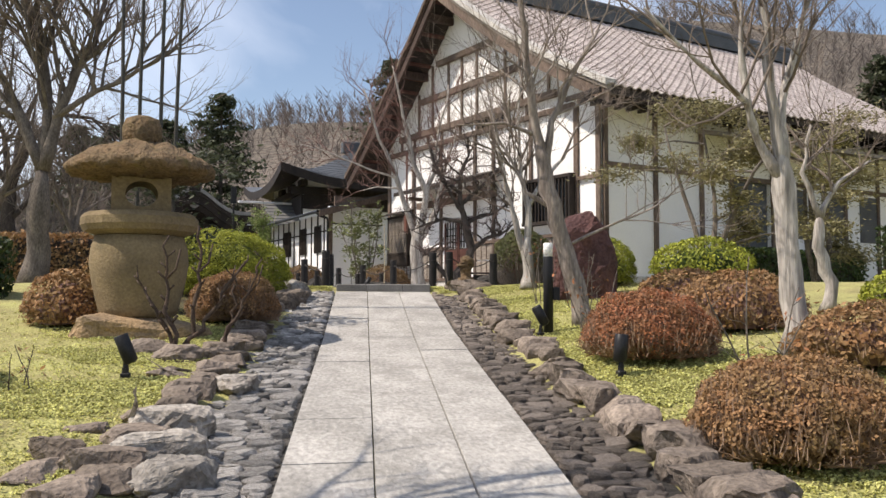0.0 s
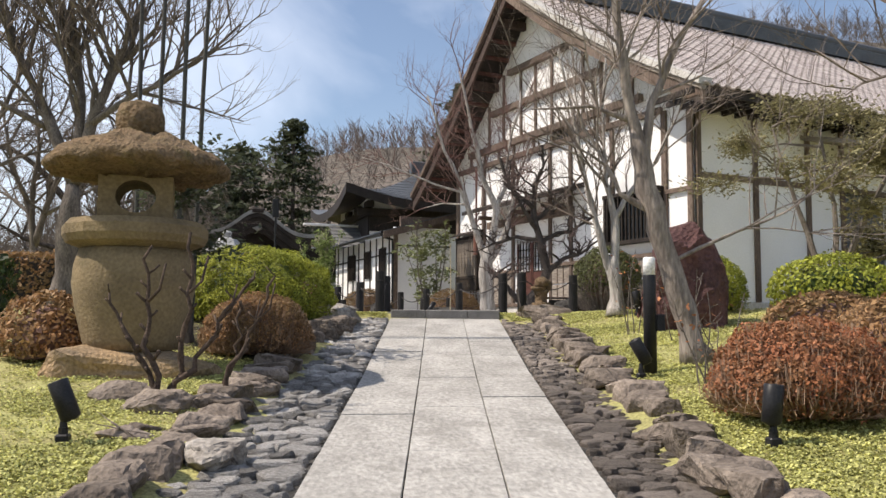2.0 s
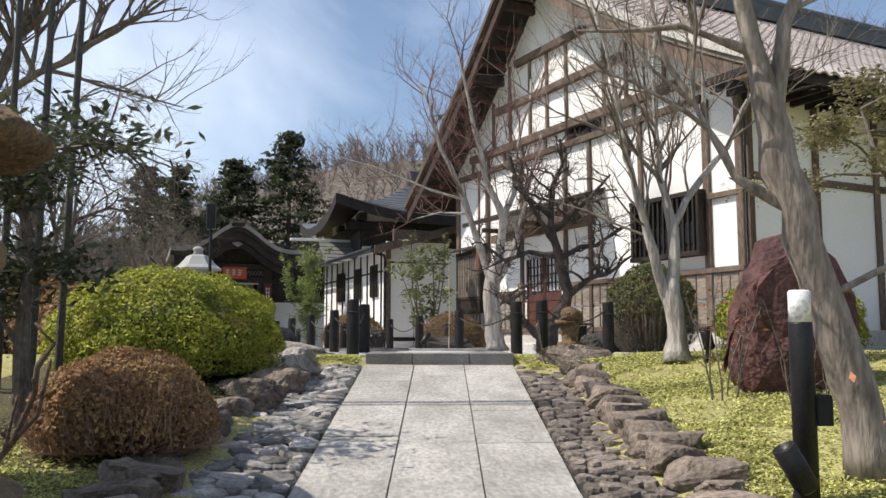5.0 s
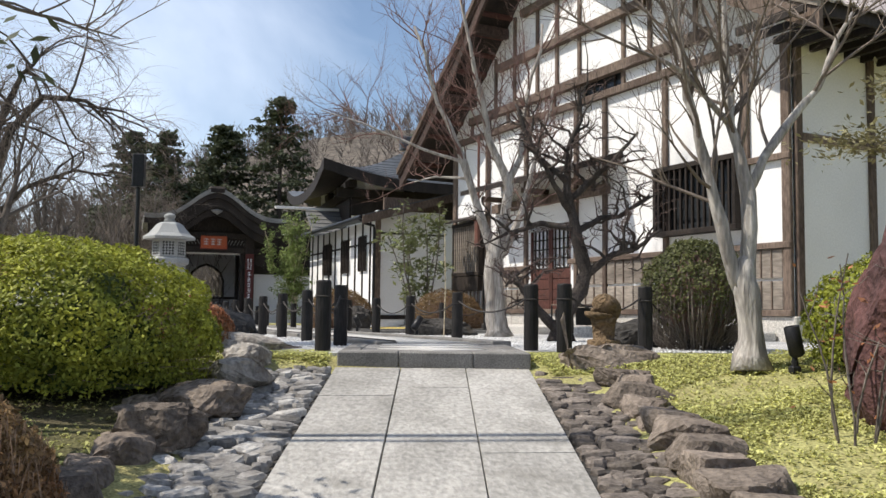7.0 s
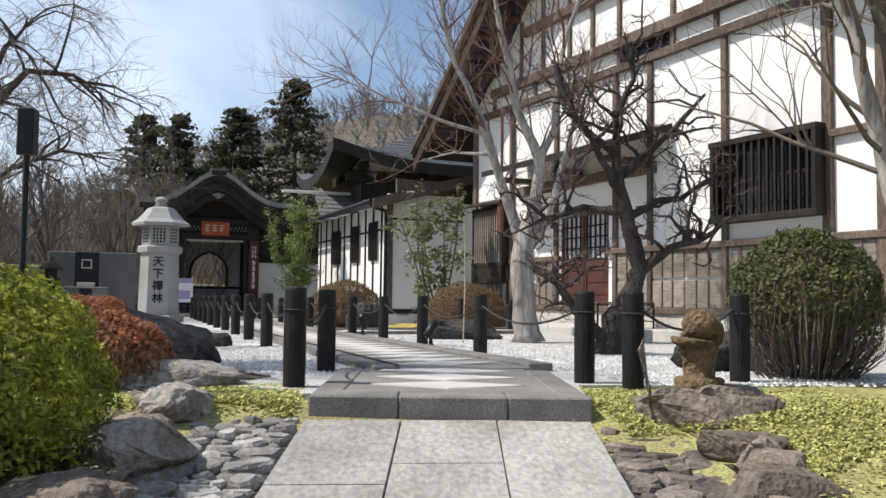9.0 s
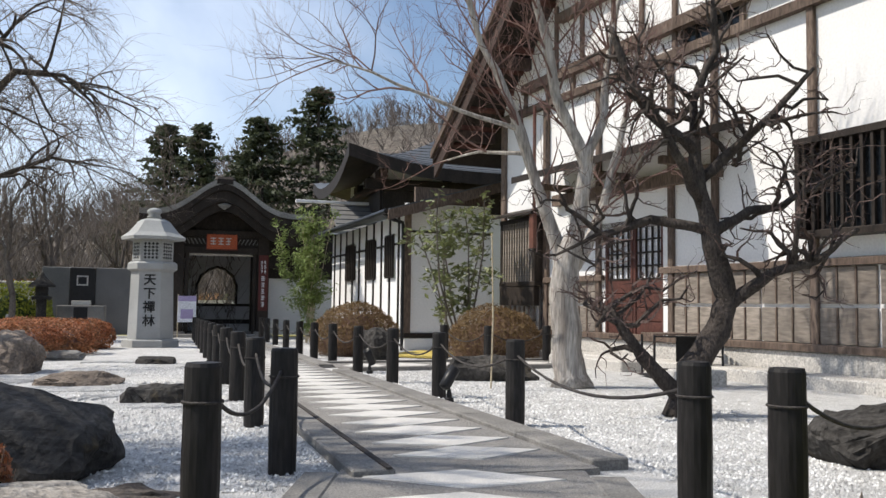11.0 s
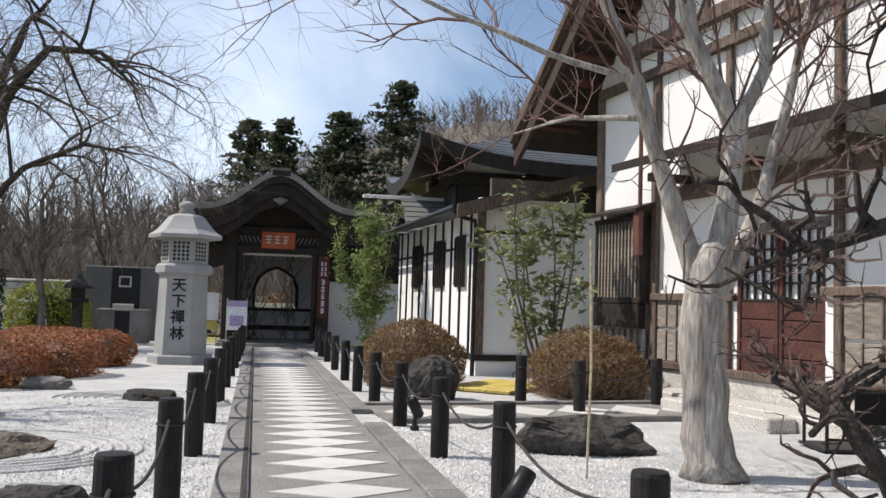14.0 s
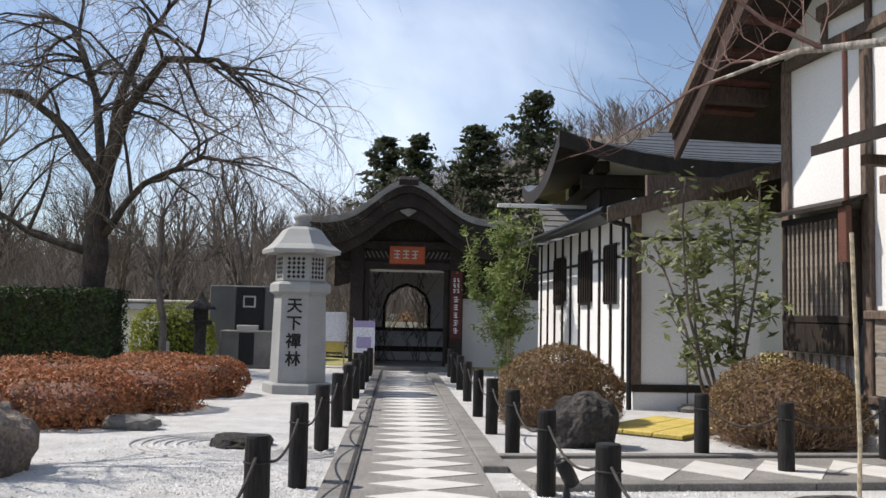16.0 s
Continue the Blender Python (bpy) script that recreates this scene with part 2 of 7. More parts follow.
M = dict(
    slab=material("pale granite paving", (0.40, 0.385, 0.36), (0.27, 0.26, 0.24), 0.88, 2.6, 30, 0.9, 0.012, spread=0.09, stain=((0.19, 0.18, 0.16), 2.2, 0.53, 0.45), amount=0.24, stretch=(1, 0.55, 1)),
    step=material("grey granite kerb", (0.24, 0.23, 0.215), (0.14, 0.135, 0.127), 0.85, 2.5, 80, 0.5, 0.006, stain=((0.12, 0.11, 0.10), 2.0, 0.55, 0.6)),
    cobble=material("grey flat stones", (0.34, 0.33, 0.315), (0.15, 0.14, 0.132), 0.9, 5.0, 40, 0.7, 0.012, spread=0.5, amount=0.3),
    cobble_r=material("brown-grey flat stones", (0.21, 0.18, 0.155), (0.10, 0.085, 0.075), 0.92, 6.0, 40, 0.8, 0.012, spread=0.4, amount=0.35),
    cobbles_r=material("brown-grey flat stones further on", (0.21, 0.18, 0.155), (0.10, 0.085, 0.075), 0.92, 6.0, 40, 0.8, 0.012, spread=0.4, island=True, amount=0.35),
    cobbles=material("grey flat stones far", (0.34, 0.33, 0.315), (0.15, 0.14, 0.132), 0.9, 5.0, 40, 0.7, 0.012, spread=0.5, island=True, amount=0.3),
    boulder=material("weathered brown edging stone", (0.235, 0.195, 0.16), (0.105, 0.085, 0.072), 0.92, 3.0, 28, 0.9, 0.03, spread=0.35, stain=((0.30, 0.23, 0.15), 2.2, 0.62, 0.5), amount=0.35),
    rock=material("dark grey rock", (0.065, 0.06, 0.055), (0.026, 0.025, 0.024), 0.9, 3.0, 22, 0.9, 0.03, spread=0.3, stain=((0.15, 0.11, 0.05), 2.5, 0.6, 0.5), amount=0.4),
    redrock=material("red-brown standing rock", (0.115, 0.055, 0.05), (0.06, 0.034, 0.034), 0.85, 2.2, 18, 0.9, 0.04, stain=((0.20, 0.14, 0.12), 1.8, 0.62, 0.5)),
    lantern=material("ochre lantern stone", (0.235, 0.18, 0.105), (0.15, 0.115, 0.07), 0.95, 2.2, 34, 0.7, 0.015, stain=((0.085, 0.075, 0.045), 1.6, 0.55, 0.55), amount=0.2),
    tawny=material("tawny base stone", (0.40, 0.27, 0.145), (0.20, 0.15, 0.10), 0.93, 2.4, 30, 0.9, 0.03, stain=((0.12, 0.10, 0.06), 2.0, 0.56, 0.6), amount=0.3),
    roof_moss=material("rough mossy lantern roof stone", (0.20, 0.135, 0.08), (0.115, 0.085, 0.05), 0.96, 5.0, 26, 1.0, 0.05, stain=((0.14, 0.125, 0.04), 2.2, 0.56, 0.6), amount=0.3),
    soil=material("garden soil and moss", (0.38, 0.375, 0.145), (0.28, 0.25, 0.115), 0.95, 1.6, 45, 0.8, 0.03, stain=((0.13, 0.10, 0.06), 0.9, 0.56, 0.7), amount=0.4),
    # dark earth, toned further down to hold the shrubs' shade
    humus=material("dark bed soil with shrub shade in it", (0.075, 0.06, 0.042), (0.11, 0.105, 0.045), 0.97, 1.8, 40, 0.9, 0.03, stain=((0.16, 0.17, 0.06), 1.5, 0.58, 0.6), amount=0.4),
    gravel=material("white gravel", (0.60, 0.595, 0.585), (0.47, 0.465, 0.455), 0.95, 3.0, 95, 1.0, 0.02, amount=0.4, stain=((0.36, 0.33, 0.28), 0.8, 0.62, 0.4)),
    pebble=material("white pebbles", (0.64, 0.635, 0.625), (0.44, 0.435, 0.425), 0.9, 3.0, 50, 0.2, 0.005, spread=0.35, island=True),
    aggregate=material("exposed aggregate paving", (0.25, 0.24, 0.225), (0.19, 0.18, 0.17), 0.9, 2.0, 120, 0.8, 0.008, amount=0.5),
    diamond=material("pale diamond paving", (0.56, 0.545, 0.52), (0.47, 0.455, 0.43), 0.8, 3.0, 90, 0.3, 0.003, spread=0.06, amount=0.15),
    plaster=material("white plaster", (0.79, 0.78, 0.775), (0.72, 0.71, 0.705), 0.85, 0.7, 30, 0.15, 0.004, stain=((0.60, 0.57, 0.53), 0.7, 0.66, 0.4), amount=0.06),
    timber=material("weathered grey-brown timber", (0.165, 0.125, 0.10), (0.085, 0.06, 0.048), 0.8, 2.0, 30, 0.5, 0.006, stretch=(1, 1, 0.25), spread=0.15, amount=0.4),
    darkwood=material("dark stained timber", (0.035, 0.027, 0.022), (0.017, 0.013, 0.011), 0.65, 3.0, 35, 0.4, 0.004, stretch=(1, 1, 0.3), amount=0.35),
    redwood=material("red-brown door timber", (0.105, 0.043, 0.034), (0.06, 0.028, 0.023), 0.6, 3.0, 35, 0.4, 0.004, amount=0.3),
    panel=material("silvered board panels", (0.27, 0.235, 0.20), (0.16, 0.135, 0.115), 0.85, 2.0, 26, 0.5, 0.005, stretch=(1, 0.2, 1), spread=0.15, amount=0.3),
    found=material("pale concrete footing", (0.52, 0.50, 0.47), (0.42, 0.40, 0.37), 0.9, 1.5, 40, 0.3, 0.004, stain=((0.28, 0.26, 0.22), 1.2, 0.6, 0.5)),
    tile=material("silver-grey fired roof tile", (0.42, 0.375, 0.36), (0.30, 0.26, 0.25), 0.5, 3.0, 30, 0.3, 0.004, spread=0.22, amount=0.25),
    tiles=material("silver-grey fired roof tiles", (0.42, 0.375, 0.36), (0.30, 0.26, 0.25), 0.5, 3.0, 30, 0.3, 0.004, spread=0.22, island=True, amount=0.25),
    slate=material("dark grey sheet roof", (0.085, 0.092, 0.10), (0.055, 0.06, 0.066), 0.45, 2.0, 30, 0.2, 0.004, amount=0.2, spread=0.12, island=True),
    copper=material("grey-brown bark-like gate roof", (0.30, 0.29, 0.27), (0.19, 0.185, 0.175), 0.7, 3.0, 30, 0.4, 0.006, amount=0.3),
    post=material("tarred black post", (0.022, 0.020, 0.019), (0.012, 0.011, 0.011), 0.55, 8.0, 50, 0.6, 0.006, stretch=(1, 1, 0.15), spread=0.2, amount=0.4),
    rope=material("grey-black rope", (0.07, 0.065, 0.06), (0.035, 0.03, 0.03), 0.9, 20, 160, 0.8, 0.004),
    black=material("black painted metal", (0.02, 0.02, 0.022), (0.014, 0.014, 0.015), 0.4, 10, 80, 0.1, 0.002),
    lens=material("frosted white lamp cover", (0.80, 0.80, 0.78), (0.74, 0.74, 0.72), 0.35, 5, 40, 0.0),
    glass=material("dark window glass", (0.03, 0.034, 0.038), (0.02, 0.022, 0.026), 0.08, 2, 20, 0.0),
    knob=material("brown knobbly stems", (0.10, 0.07, 0.052), (0.05, 0.036, 0.03), 0.9, 14, 60, 0.8, 0.01, amount=0.4),
    bark=material("grey bark", (0.17, 0.145, 0.125), (0.08, 0.068, 0.06), 0.9, 6.0, 45, 0.8, 0.012, stretch=(1, 1, 0.35), amount=0.4),
    palebark=material("pale smooth blotched bark", (0.46, 0.43, 0.395), (0.20, 0.175, 0.155), 0.85, 9.0, 40, 0.8, 0.015, stretch=(1, 1, 0.13), stain=((0.14, 0.115, 0.095), 5.0, 0.6, 0.6), amount=0.35),
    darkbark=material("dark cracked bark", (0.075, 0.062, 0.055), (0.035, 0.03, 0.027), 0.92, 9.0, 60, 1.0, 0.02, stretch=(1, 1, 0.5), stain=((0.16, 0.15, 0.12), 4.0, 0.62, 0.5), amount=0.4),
    twig=material("grey-brown twigs", (0.20, 0.165, 0.14), (0.12, 0.095, 0.08), 0.9, 5, 40, 0.0, amount=0.2),
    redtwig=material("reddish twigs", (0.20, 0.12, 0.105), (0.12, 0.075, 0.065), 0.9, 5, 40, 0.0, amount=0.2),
    # brown timber darkened to hold the shade of the overhang
    umber=material("umber timber with eave shade in it", (0.075, 0.05, 0.042), (0.042, 0.03, 0.026), 0.75, 2.5, 30, 0.4, 0.005, stretch=(1, 1, 0.3), amount=0.35),
    copper_pipe=material("red-brown copper pipe", (0.15, 0.065, 0.048), (0.10, 0.05, 0.04), 0.5, 6, 40, 0.1, 0.002, amount=0.25),
    aztwig=material("tan azalea twigs", (0.34, 0.235, 0.16), (0.20, 0.13, 0.09), 0.9, 5, 40, 0.0, amount=0.2),
    plumtwig=material("dark red-brown plum twigs", (0.12, 0.085, 0.075), (0.06, 0.043, 0.04), 0.9, 8, 40, 0.0, amount=0.3),
    greybark=material("flaking grey-brown bark", (0.32, 0.28, 0.245), (0.14, 0.115, 0.10), 0.9, 8.0, 40, 0.8, 0.015, stretch=(1, 1, 0.2), stain=((0.12, 0.10, 0.085), 4.0, 0.55, 0.7), amount=0.35),
    pillar=material("pale granite pillar", (0.36, 0.365, 0.36), (0.28, 0.285, 0.28), 0.8, 1.5, 110, 0.3, 0.003, amount=0.3),
    ink=material("black carved lettering", (0.02, 0.02, 0.02), (0.015, 0.015, 0.015), 0.6, 5, 40, 0.0),
    sign=material("orange-red sign board", (0.42, 0.10, 0.04), (0.33, 0.075, 0.03), 0.6, 4, 40, 0.1, 0.002),
    maroon=material("maroon hanging board", (0.10, 0.028, 0.025), (0.07, 0.02, 0.018), 0.6, 4, 40, 0.1, 0.002),
    paper=material("white printed paper", (0.78, 0.78, 0.80), (0.72, 0.73, 0.77), 0.7, 4, 40, 0.0),
    lilac=material("pale violet heading", (0.42, 0.35, 0.55), (0.38, 0.32, 0.5), 0.7, 4, 40, 0.0),
    yellow=material("yellow plastic cover", (0.58, 0.46, 0.13), (0.44, 0.34, 0.09), 0.6, 3, 40, 0.1, 0.002),
    greywall=material("grey rendered wall", (0.19, 0.19, 0.19), (0.14, 0.14, 0.14), 0.9, 1.2, 50, 0.3, 0.004, stain=((0.20, 0.195, 0.185), 0.9, 0.6, 0.4)),
    # greyed brown: the haze of distance is mixed into the slope's colour
    hill=material("bare winter woodland slope with haze in its colour", (0.145, 0.123, 0.105), (0.10, 0.088, 0.072), 1.0, 0.05, 0.9, 0.6, 1.0, stain=((0.07, 0.08, 0.04), 0.02, 0.6, 0.6), amount=0.5),
    cane=material("dark upright poles", (0.07, 0.068, 0.06), (0.045, 0.043, 0.04), 0.6, 8, 40, 0.3, 0.004),
    beige=material("pale buff cane", (0.50, 0.42, 0.30), (0.40, 0.33, 0.22), 0.7, 8, 40, 0.1, 0.002),
    screen=material("light grey screen plaster", (0.50, 0.50, 0.51), (0.42, 0.42, 0.43), 0.9, 1.2, 50, 0.2, 0.003),
    slabrock=material("pale grey flat bank stone", (0.36, 0.335, 0.30), (0.19, 0.17, 0.15), 0.92, 2.4, 26, 0.9, 0.03, spread=0.25, stain=((0.12, 0.10, 0.085), 2.4, 0.56, 0.6), amount=0.35),
    grass=leafy("short yellow-green ground cover", (0.53, 0.525, 0.20), (0.36, 0.36, 0.13), 0.5),
    leaf=leafy("bright clipped leaves", (0.36, 0.37, 0.05), (0.17, 0.20, 0.035), 0.45),
    leafv=leafy("fresh green shrub leaves", (0.13, 0.135, 0.05), (0.07, 0.08, 0.03), 0.5),
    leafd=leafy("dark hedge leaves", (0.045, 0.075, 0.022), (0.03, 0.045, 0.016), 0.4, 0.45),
    leafr=leafy("red-brown azalea leaves", (0.36, 0.135, 0.065), (0.23, 0.12, 0.06), 0.55),
    leafo=leafy("olive and rust azalea leaves", (0.26, 0.18, 0.085), (0.30, 0.155, 0.075), 0.5),
    leafb=leafy("brown-olive dome azalea leaves", (0.20, 0.125, 0.06), (0.145, 0.10, 0.045), 0.5),
    leafp=leafy("dull olive pine-like leaves", (0.27, 0.24, 0.13), (0.16, 0.15, 0.075), 0.4),
    leafs=leafy("pale edged shrub leaves", (0.20, 0.22, 0.10), (0.11, 0.13, 0.05), 0.45, 0.4),
    bamboo=leafy("bamboo leaves", (0.23, 0.29, 0.095), (0.13, 0.17, 0.05), 0.4),
    conifer=leafy("dark cedar foliage", (0.085, 0.10, 0.058), (0.045, 0.055, 0.034), 0.4),
    # twig colour greyed likewise, haze included
    woods=leafy("bare twigs of far woods, greyed for haze", (0.165, 0.142, 0.128), (0.115, 0.10, 0.09), 0.35, 0.95),
)


# ---- building blocks ----
class Geo:
    """Gathers vertices and faces for one mesh."""

    def __init__(self):
        self.v, self.f = [], []

    def add(self, verts, faces, m=None):
        k = len(self.v)
        self.v += [tuple(m @ Vector(p)) for p in verts] if m else [tuple(p) for p in verts]
        self.f += [tuple(i + k for i in q) for q in faces]
        return self

    def box(self, x0, y0, z0, x1, y1, z1, m=None, bev=0.0):
        if bev <= 0:
            vs = [(x, y, z) for z in (z0, z1) for y in (y0, y1) for x in (x0, x1)]
            return self.add(vs, [(0, 2, 3, 1), (4, 5, 7, 6), (0, 1, 5, 4), (2, 6, 7, 3), (0, 4, 6, 2), (1, 3, 7, 5)], m)
        def ring(z, i):
            return [(x0 + i, y0, z), (x1 - i, y0, z), (x1, y0 + i, z), (x1, y1 - i, z), (x1 - i, y1, z), (x0 + i, y1, z), (x0, y1 - i, z), (x0, y0 + i, z)]
        def ring2(z):
            return [(x0 + bev, y0 + bev, z), (x1 - bev, y0 + bev, z), (x1 - bev, y0 + bev, z), (x1 - bev, y1 - bev, z), (x1 - bev, y1 - bev, z), (x0 + bev, y1 - bev, z), (x0 + bev, y1 - bev, z), (x0 + bev, y0 + bev, z)]
        vs = ring(z0, bev) + ring(z1 - bev, bev)
        top = [(x0 + bev, y0 + bev, z1), (x1 - bev, y0 + bev, z1), (x1 - bev, y1 - bev, z1), (x0 + bev, y1 - bev, z1)]
        vs += top
        fs = [tuple(range(7, -1, -1))] + [(i, (i + 1) % 8, 8 + (i + 1) % 8, 8 + i) for i in range(8)]
        fs += [(8, 9, 17, 16), (9, 10, 17), (10, 11, 18, 17), (11, 12, 18), (12, 13, 19, 18), (13, 14, 19), (14, 15, 16, 19), (15, 8, 16), (16, 17, 18, 19)]
        return self.add(vs, fs, m)

    def lathe(self, prof, sides=16, m=None, turn=0.0, squash=1.0):
        """Rings of (radius, z), closed at both ends."""
        vs, fs = [], []
        for r, z in prof:
            vs += [(r * math.cos(turn + 2 * math.pi * i / sides), squash * r * math.sin(turn + 2 * math.pi * i / sides), z) for i in range(sides)]
        for j in range(len(prof) - 1):
            fs += [(j * sides + i, j * sides + (i + 1) % sides, (j + 1) * sides + (i + 1) % sides, (j + 1) * sides + i) for i in range(sides)]
        fs += [tuple(range(sides - 1, -1, -1)), tuple(range((len(prof) - 1) * sides, len(prof) * sides))]
        return self.add(vs, fs, m)

    def tube(self, pts, radii, sides=6):
        vs, fs = [], []
        pts = [Vector(p) for p in pts]
        for i, p in enumerate(pts):
            t = (pts[min(i + 1, len(pts) - 1)] - pts[max(i - 1, 0)])
            t = t.normalized() if t.length > 1e-6 else Vector((0, 0, 1))
            u = t.cross(Vector((0.31, 0.95, 0.05))).normalized()
            w = t.cross(u)
            r = radii[i] if not isinstance(radii, (int, float)) else radii
            vs += [tuple(p + r * (math.cos(2 * math.pi * k / sides) * u + math.sin(2 * math.pi * k / sides) * w)) for k in range(sides)]
        for j in range(len(pts) - 1):
            fs += [(j * sides + i, j * sides + (i + 1) % sides, (j + 1) * sides + (i + 1) % sides, (j + 1) * sides + i) for i in range(sides)]
        fs += [tuple(range(sides - 1, -1, -1)), tuple(range((len(pts) - 1) * sides, len(pts) * sides))]
        return self.add(vs, fs)

    def leaf(self, p, n, size, long=1.6, rng=random):
        n = Vector(n).normalized()
        u = n.orthogonal().normalized()
        a = rng.uniform(0, 6.283)
        u = Matrix.Rotation(a, 3, n) @ u
        w = n.cross(u)
        p = Vector(p)
        a_, b_ = u * size * long * 0.5, w * size * 0.5
        return self.add([p - a_, p + b_ * 0.9, p + a_, p - b_ * 0.9], [(0, 1, 2, 3)])

    def blob(self, r, seed=0, rough=0.25, cuts=3, flat=0.35, m=None, scale=1.6):
        """A rounded, uneven stone or mass of half-sizes r, its foot cut flat."""
        bm = bmesh.new()
        bmesh.ops.create_icosphere(bm, subdivisions=cuts, radius=1.0)
        o = Vector((seed * 3.17, seed * 1.71, seed * 0.93))
        vs = []
        for v in bm.verts:
            p = v.co.copy()
            k = 1 + rough * noise.noise(p * scale + o) + rough * 0.45 * noise.noise(p * scale * 2.7 + o) + rough * 0.5 * (noise.cell(p * scale * 0.9 + o) - 0.5)
            p *= k
            q = Vector((p.x * r[0], p.y * r[1], max(p.z, -flat) * r[2]))
            vs.append(q)
        fs = [tuple(v.index for v in f.verts) for f in bm.faces]
        bm.free()
        return self.add(vs, fs, m)

    def crag(self, r, seed, m=None, rough=0.10, points=15):
        """An angular stone: the hull of random points, its faces broken and roughened."""
        rng = random.Random(seed)
        bm = bmesh.new()
        for _ in range(points):
            d = Vector((rng.gauss(0, 1), rng.gauss(0, 1), rng.gauss(0, 1))).normalized()
            k = max(abs(d.x), abs(d.y), abs(d.z)) ** 0.7
            bm.verts.new(d / k * rng.uniform(0.85, 1.1))
        hull = bmesh.ops.convex_hull(bm, input=bm.verts)
        bmesh.ops.delete(bm, geom=[v for v in bm.verts if not v.link_faces], context="VERTS")
        bmesh.ops.bevel(bm, geom=bm.edges[:], offset=0.07, segments=1, affect="EDGES")
        bmesh.ops.triangulate(bm, faces=bm.faces[:])
        bmesh.ops.subdivide_edges(bm, edges=[e for e in bm.edges if e.calc_length() > 0.3], cuts=2, use_grid_fill=True)
        bmesh.ops.triangulate(bm, faces=bm.faces[:])
        bm.verts.index_update()
        o = Vector((seed * 1.3, seed * 0.7, seed * 2.1))
        vs = []
        for v in bm.verts:
            p = v.co * (1 + rough * noise.noise(v.co * 2.2 + o) + rough * 0.7 * noise.noise(v.co * 6 + o))
            vs.append((p.x * r[0], p.y * r[1], max(p.z, -0.6) * r[2]))
        fs = [tuple(v.index for v in f.verts) for f in bm.faces]
        bm.free()
        return self.add(vs, fs, m)

    def flag(self, seed, m=None):
        """A flat irregular stone of unit half-size with a worn rim."""
        rng = random.Random(seed)
        k = rng.randint(6, 8)
        ring = [(math.cos(6.2832 * i / k + rng.uniform(-0.25, 0.25)), math.sin(6.2832 * i / k + rng.uniform(-0.25, 0.25))) for i in range(k)]
        ring = [(x * rng.uniform(0.85, 1.12), y * rng.uniform(0.85, 1.12)) for x, y in ring]
        vs = [(x, y, -1.0) for x, y in ring] + [(x, y, 0.45 + rng.uniform(-0.2, 0.2)) for x, y in ring] + [(x * 0.82, y * 0.82, 1.0 + rng.uniform(-0.25, 0.25)) for x, y in ring] + [(0, 0, 1.0)]
        fs = [(i, (i + 1) % k, k + (i + 1) % k, k + i) for i in range(k)] + [(k + i, k + (i + 1) % k, 2 * k + (i + 1) % k, 2 * k + i) for i in range(k)] + [(2 * k + i, 2 * k + (i + 1) % k, 3 * k) for i in range(k)]
        return self.add(vs, fs, m)

    def mesh(self, name, mat, smooth=False):
        me = bpy.data.meshes.new(name)
        me.from_pydata(self.v, [], self.f)
        me.update()
        if mat:
            me.materials.append(mat)
        if smooth:
            me.polygons.foreach_set("use_smooth", [True] * len(me.polygons))
        return me


def thing(name, m, label, category, group="", kind=""):
    ob = new(name)
    ob.matrix_basis = m if isinstance(m, Matrix) else Matrix.Translation(m)
    return tagged(ob, label, category, group, kind)


def part(name, geo, mat, parent=None, label="", smooth=False, at=None):
    ob = new(name, geo.mesh(name, M[mat], smooth) if isinstance(geo, Geo) else geo)
    if parent is not None:
        ob.parent = parent
    if at is not None:
        ob.matrix_basis = at
    return tagged(ob, label)


def solo(name, geo, mat, m, label, category, group="", kind="", smooth=False):
    ob = new(name, geo.mesh(name, M[mat], smooth))
    ob.matrix_basis = m if isinstance(m, Matrix) else Matrix.Translation(m)
    return tagged(ob, label, category, group, kind)


# ---- the lie of the land ----
TOP = 1.69


def cz(y):
    """Height of the court, which falls a little towards the gate."""
    return TOP - 0.008 * max(0.0, y - 18)


def zp(y):
    return 0.086 * y if y < 11 else 0.946 + (y - 11) * 0.113


def left_edge(y):
    return -0.45 + 0.0895 * y


def right_edge(y):
    return 1.10 + 0.1045 * y


def ease(a, b, v):
    v = min(1, max(0, (v - a) / (b - a)))
    return v * v * (3 - 2 * v)


def land(x, y):
    """Height of the ground."""
    top = cz(y) if y < 60 else cz(60)
    yy = min(y, 16.4)
    base = zp(max(yy, -30))
    if x > right_edge(yy):
        d = x - right_edge(yy)
        z = base + ease(0.35, 0.75, d) * (0.03 + 0.07 * ease(5, 9, y)) + max(0, d - 0.7) * (0.03 + 0.07 * ease(4, 9, y))
        z = min(z, max(top + 0.06, base + 0.22))
    elif x < left_edge(yy):
        d = left_edge(yy) - x
        z = base + ease(0.4, 0.9, d) * 0.08 + max(0, d - 0.9) * 0.045
        z = min(z, max(top, base + 0.2))
    else:
        z = base
    k = ease(16.35, 16.75, y)
    if 2.95 < x < 5.2:
        k = ease(15.4, 17.0, y)
    z = z * (1 - k) + top * k
    if y < 34 and (x < -2 or x > 3):
        z += 0.03 * noise.noise(Vector((x * 0.7, y * 0.7, 0))) * (1 - ease(16, 18, y))
    return z - 0.05


MB = pose(7.46, 25.42, -0.118, 0, 0, 21.6) @ Matrix.Scale(1.066, 4)      # main hall: x into the hall, y along its gable wall
GB = pose(-4.41, 44.19, 1.517, 0, 0, 13.8) @ Matrix.Scale(1.173, 4)    # gate: x across, y through it
AB = pose(1.92, 35.2, 1.506, 0, 0, 17.4) @ Matrix.Scale(1.136, 4)     # low annex: x along its front, y along its side
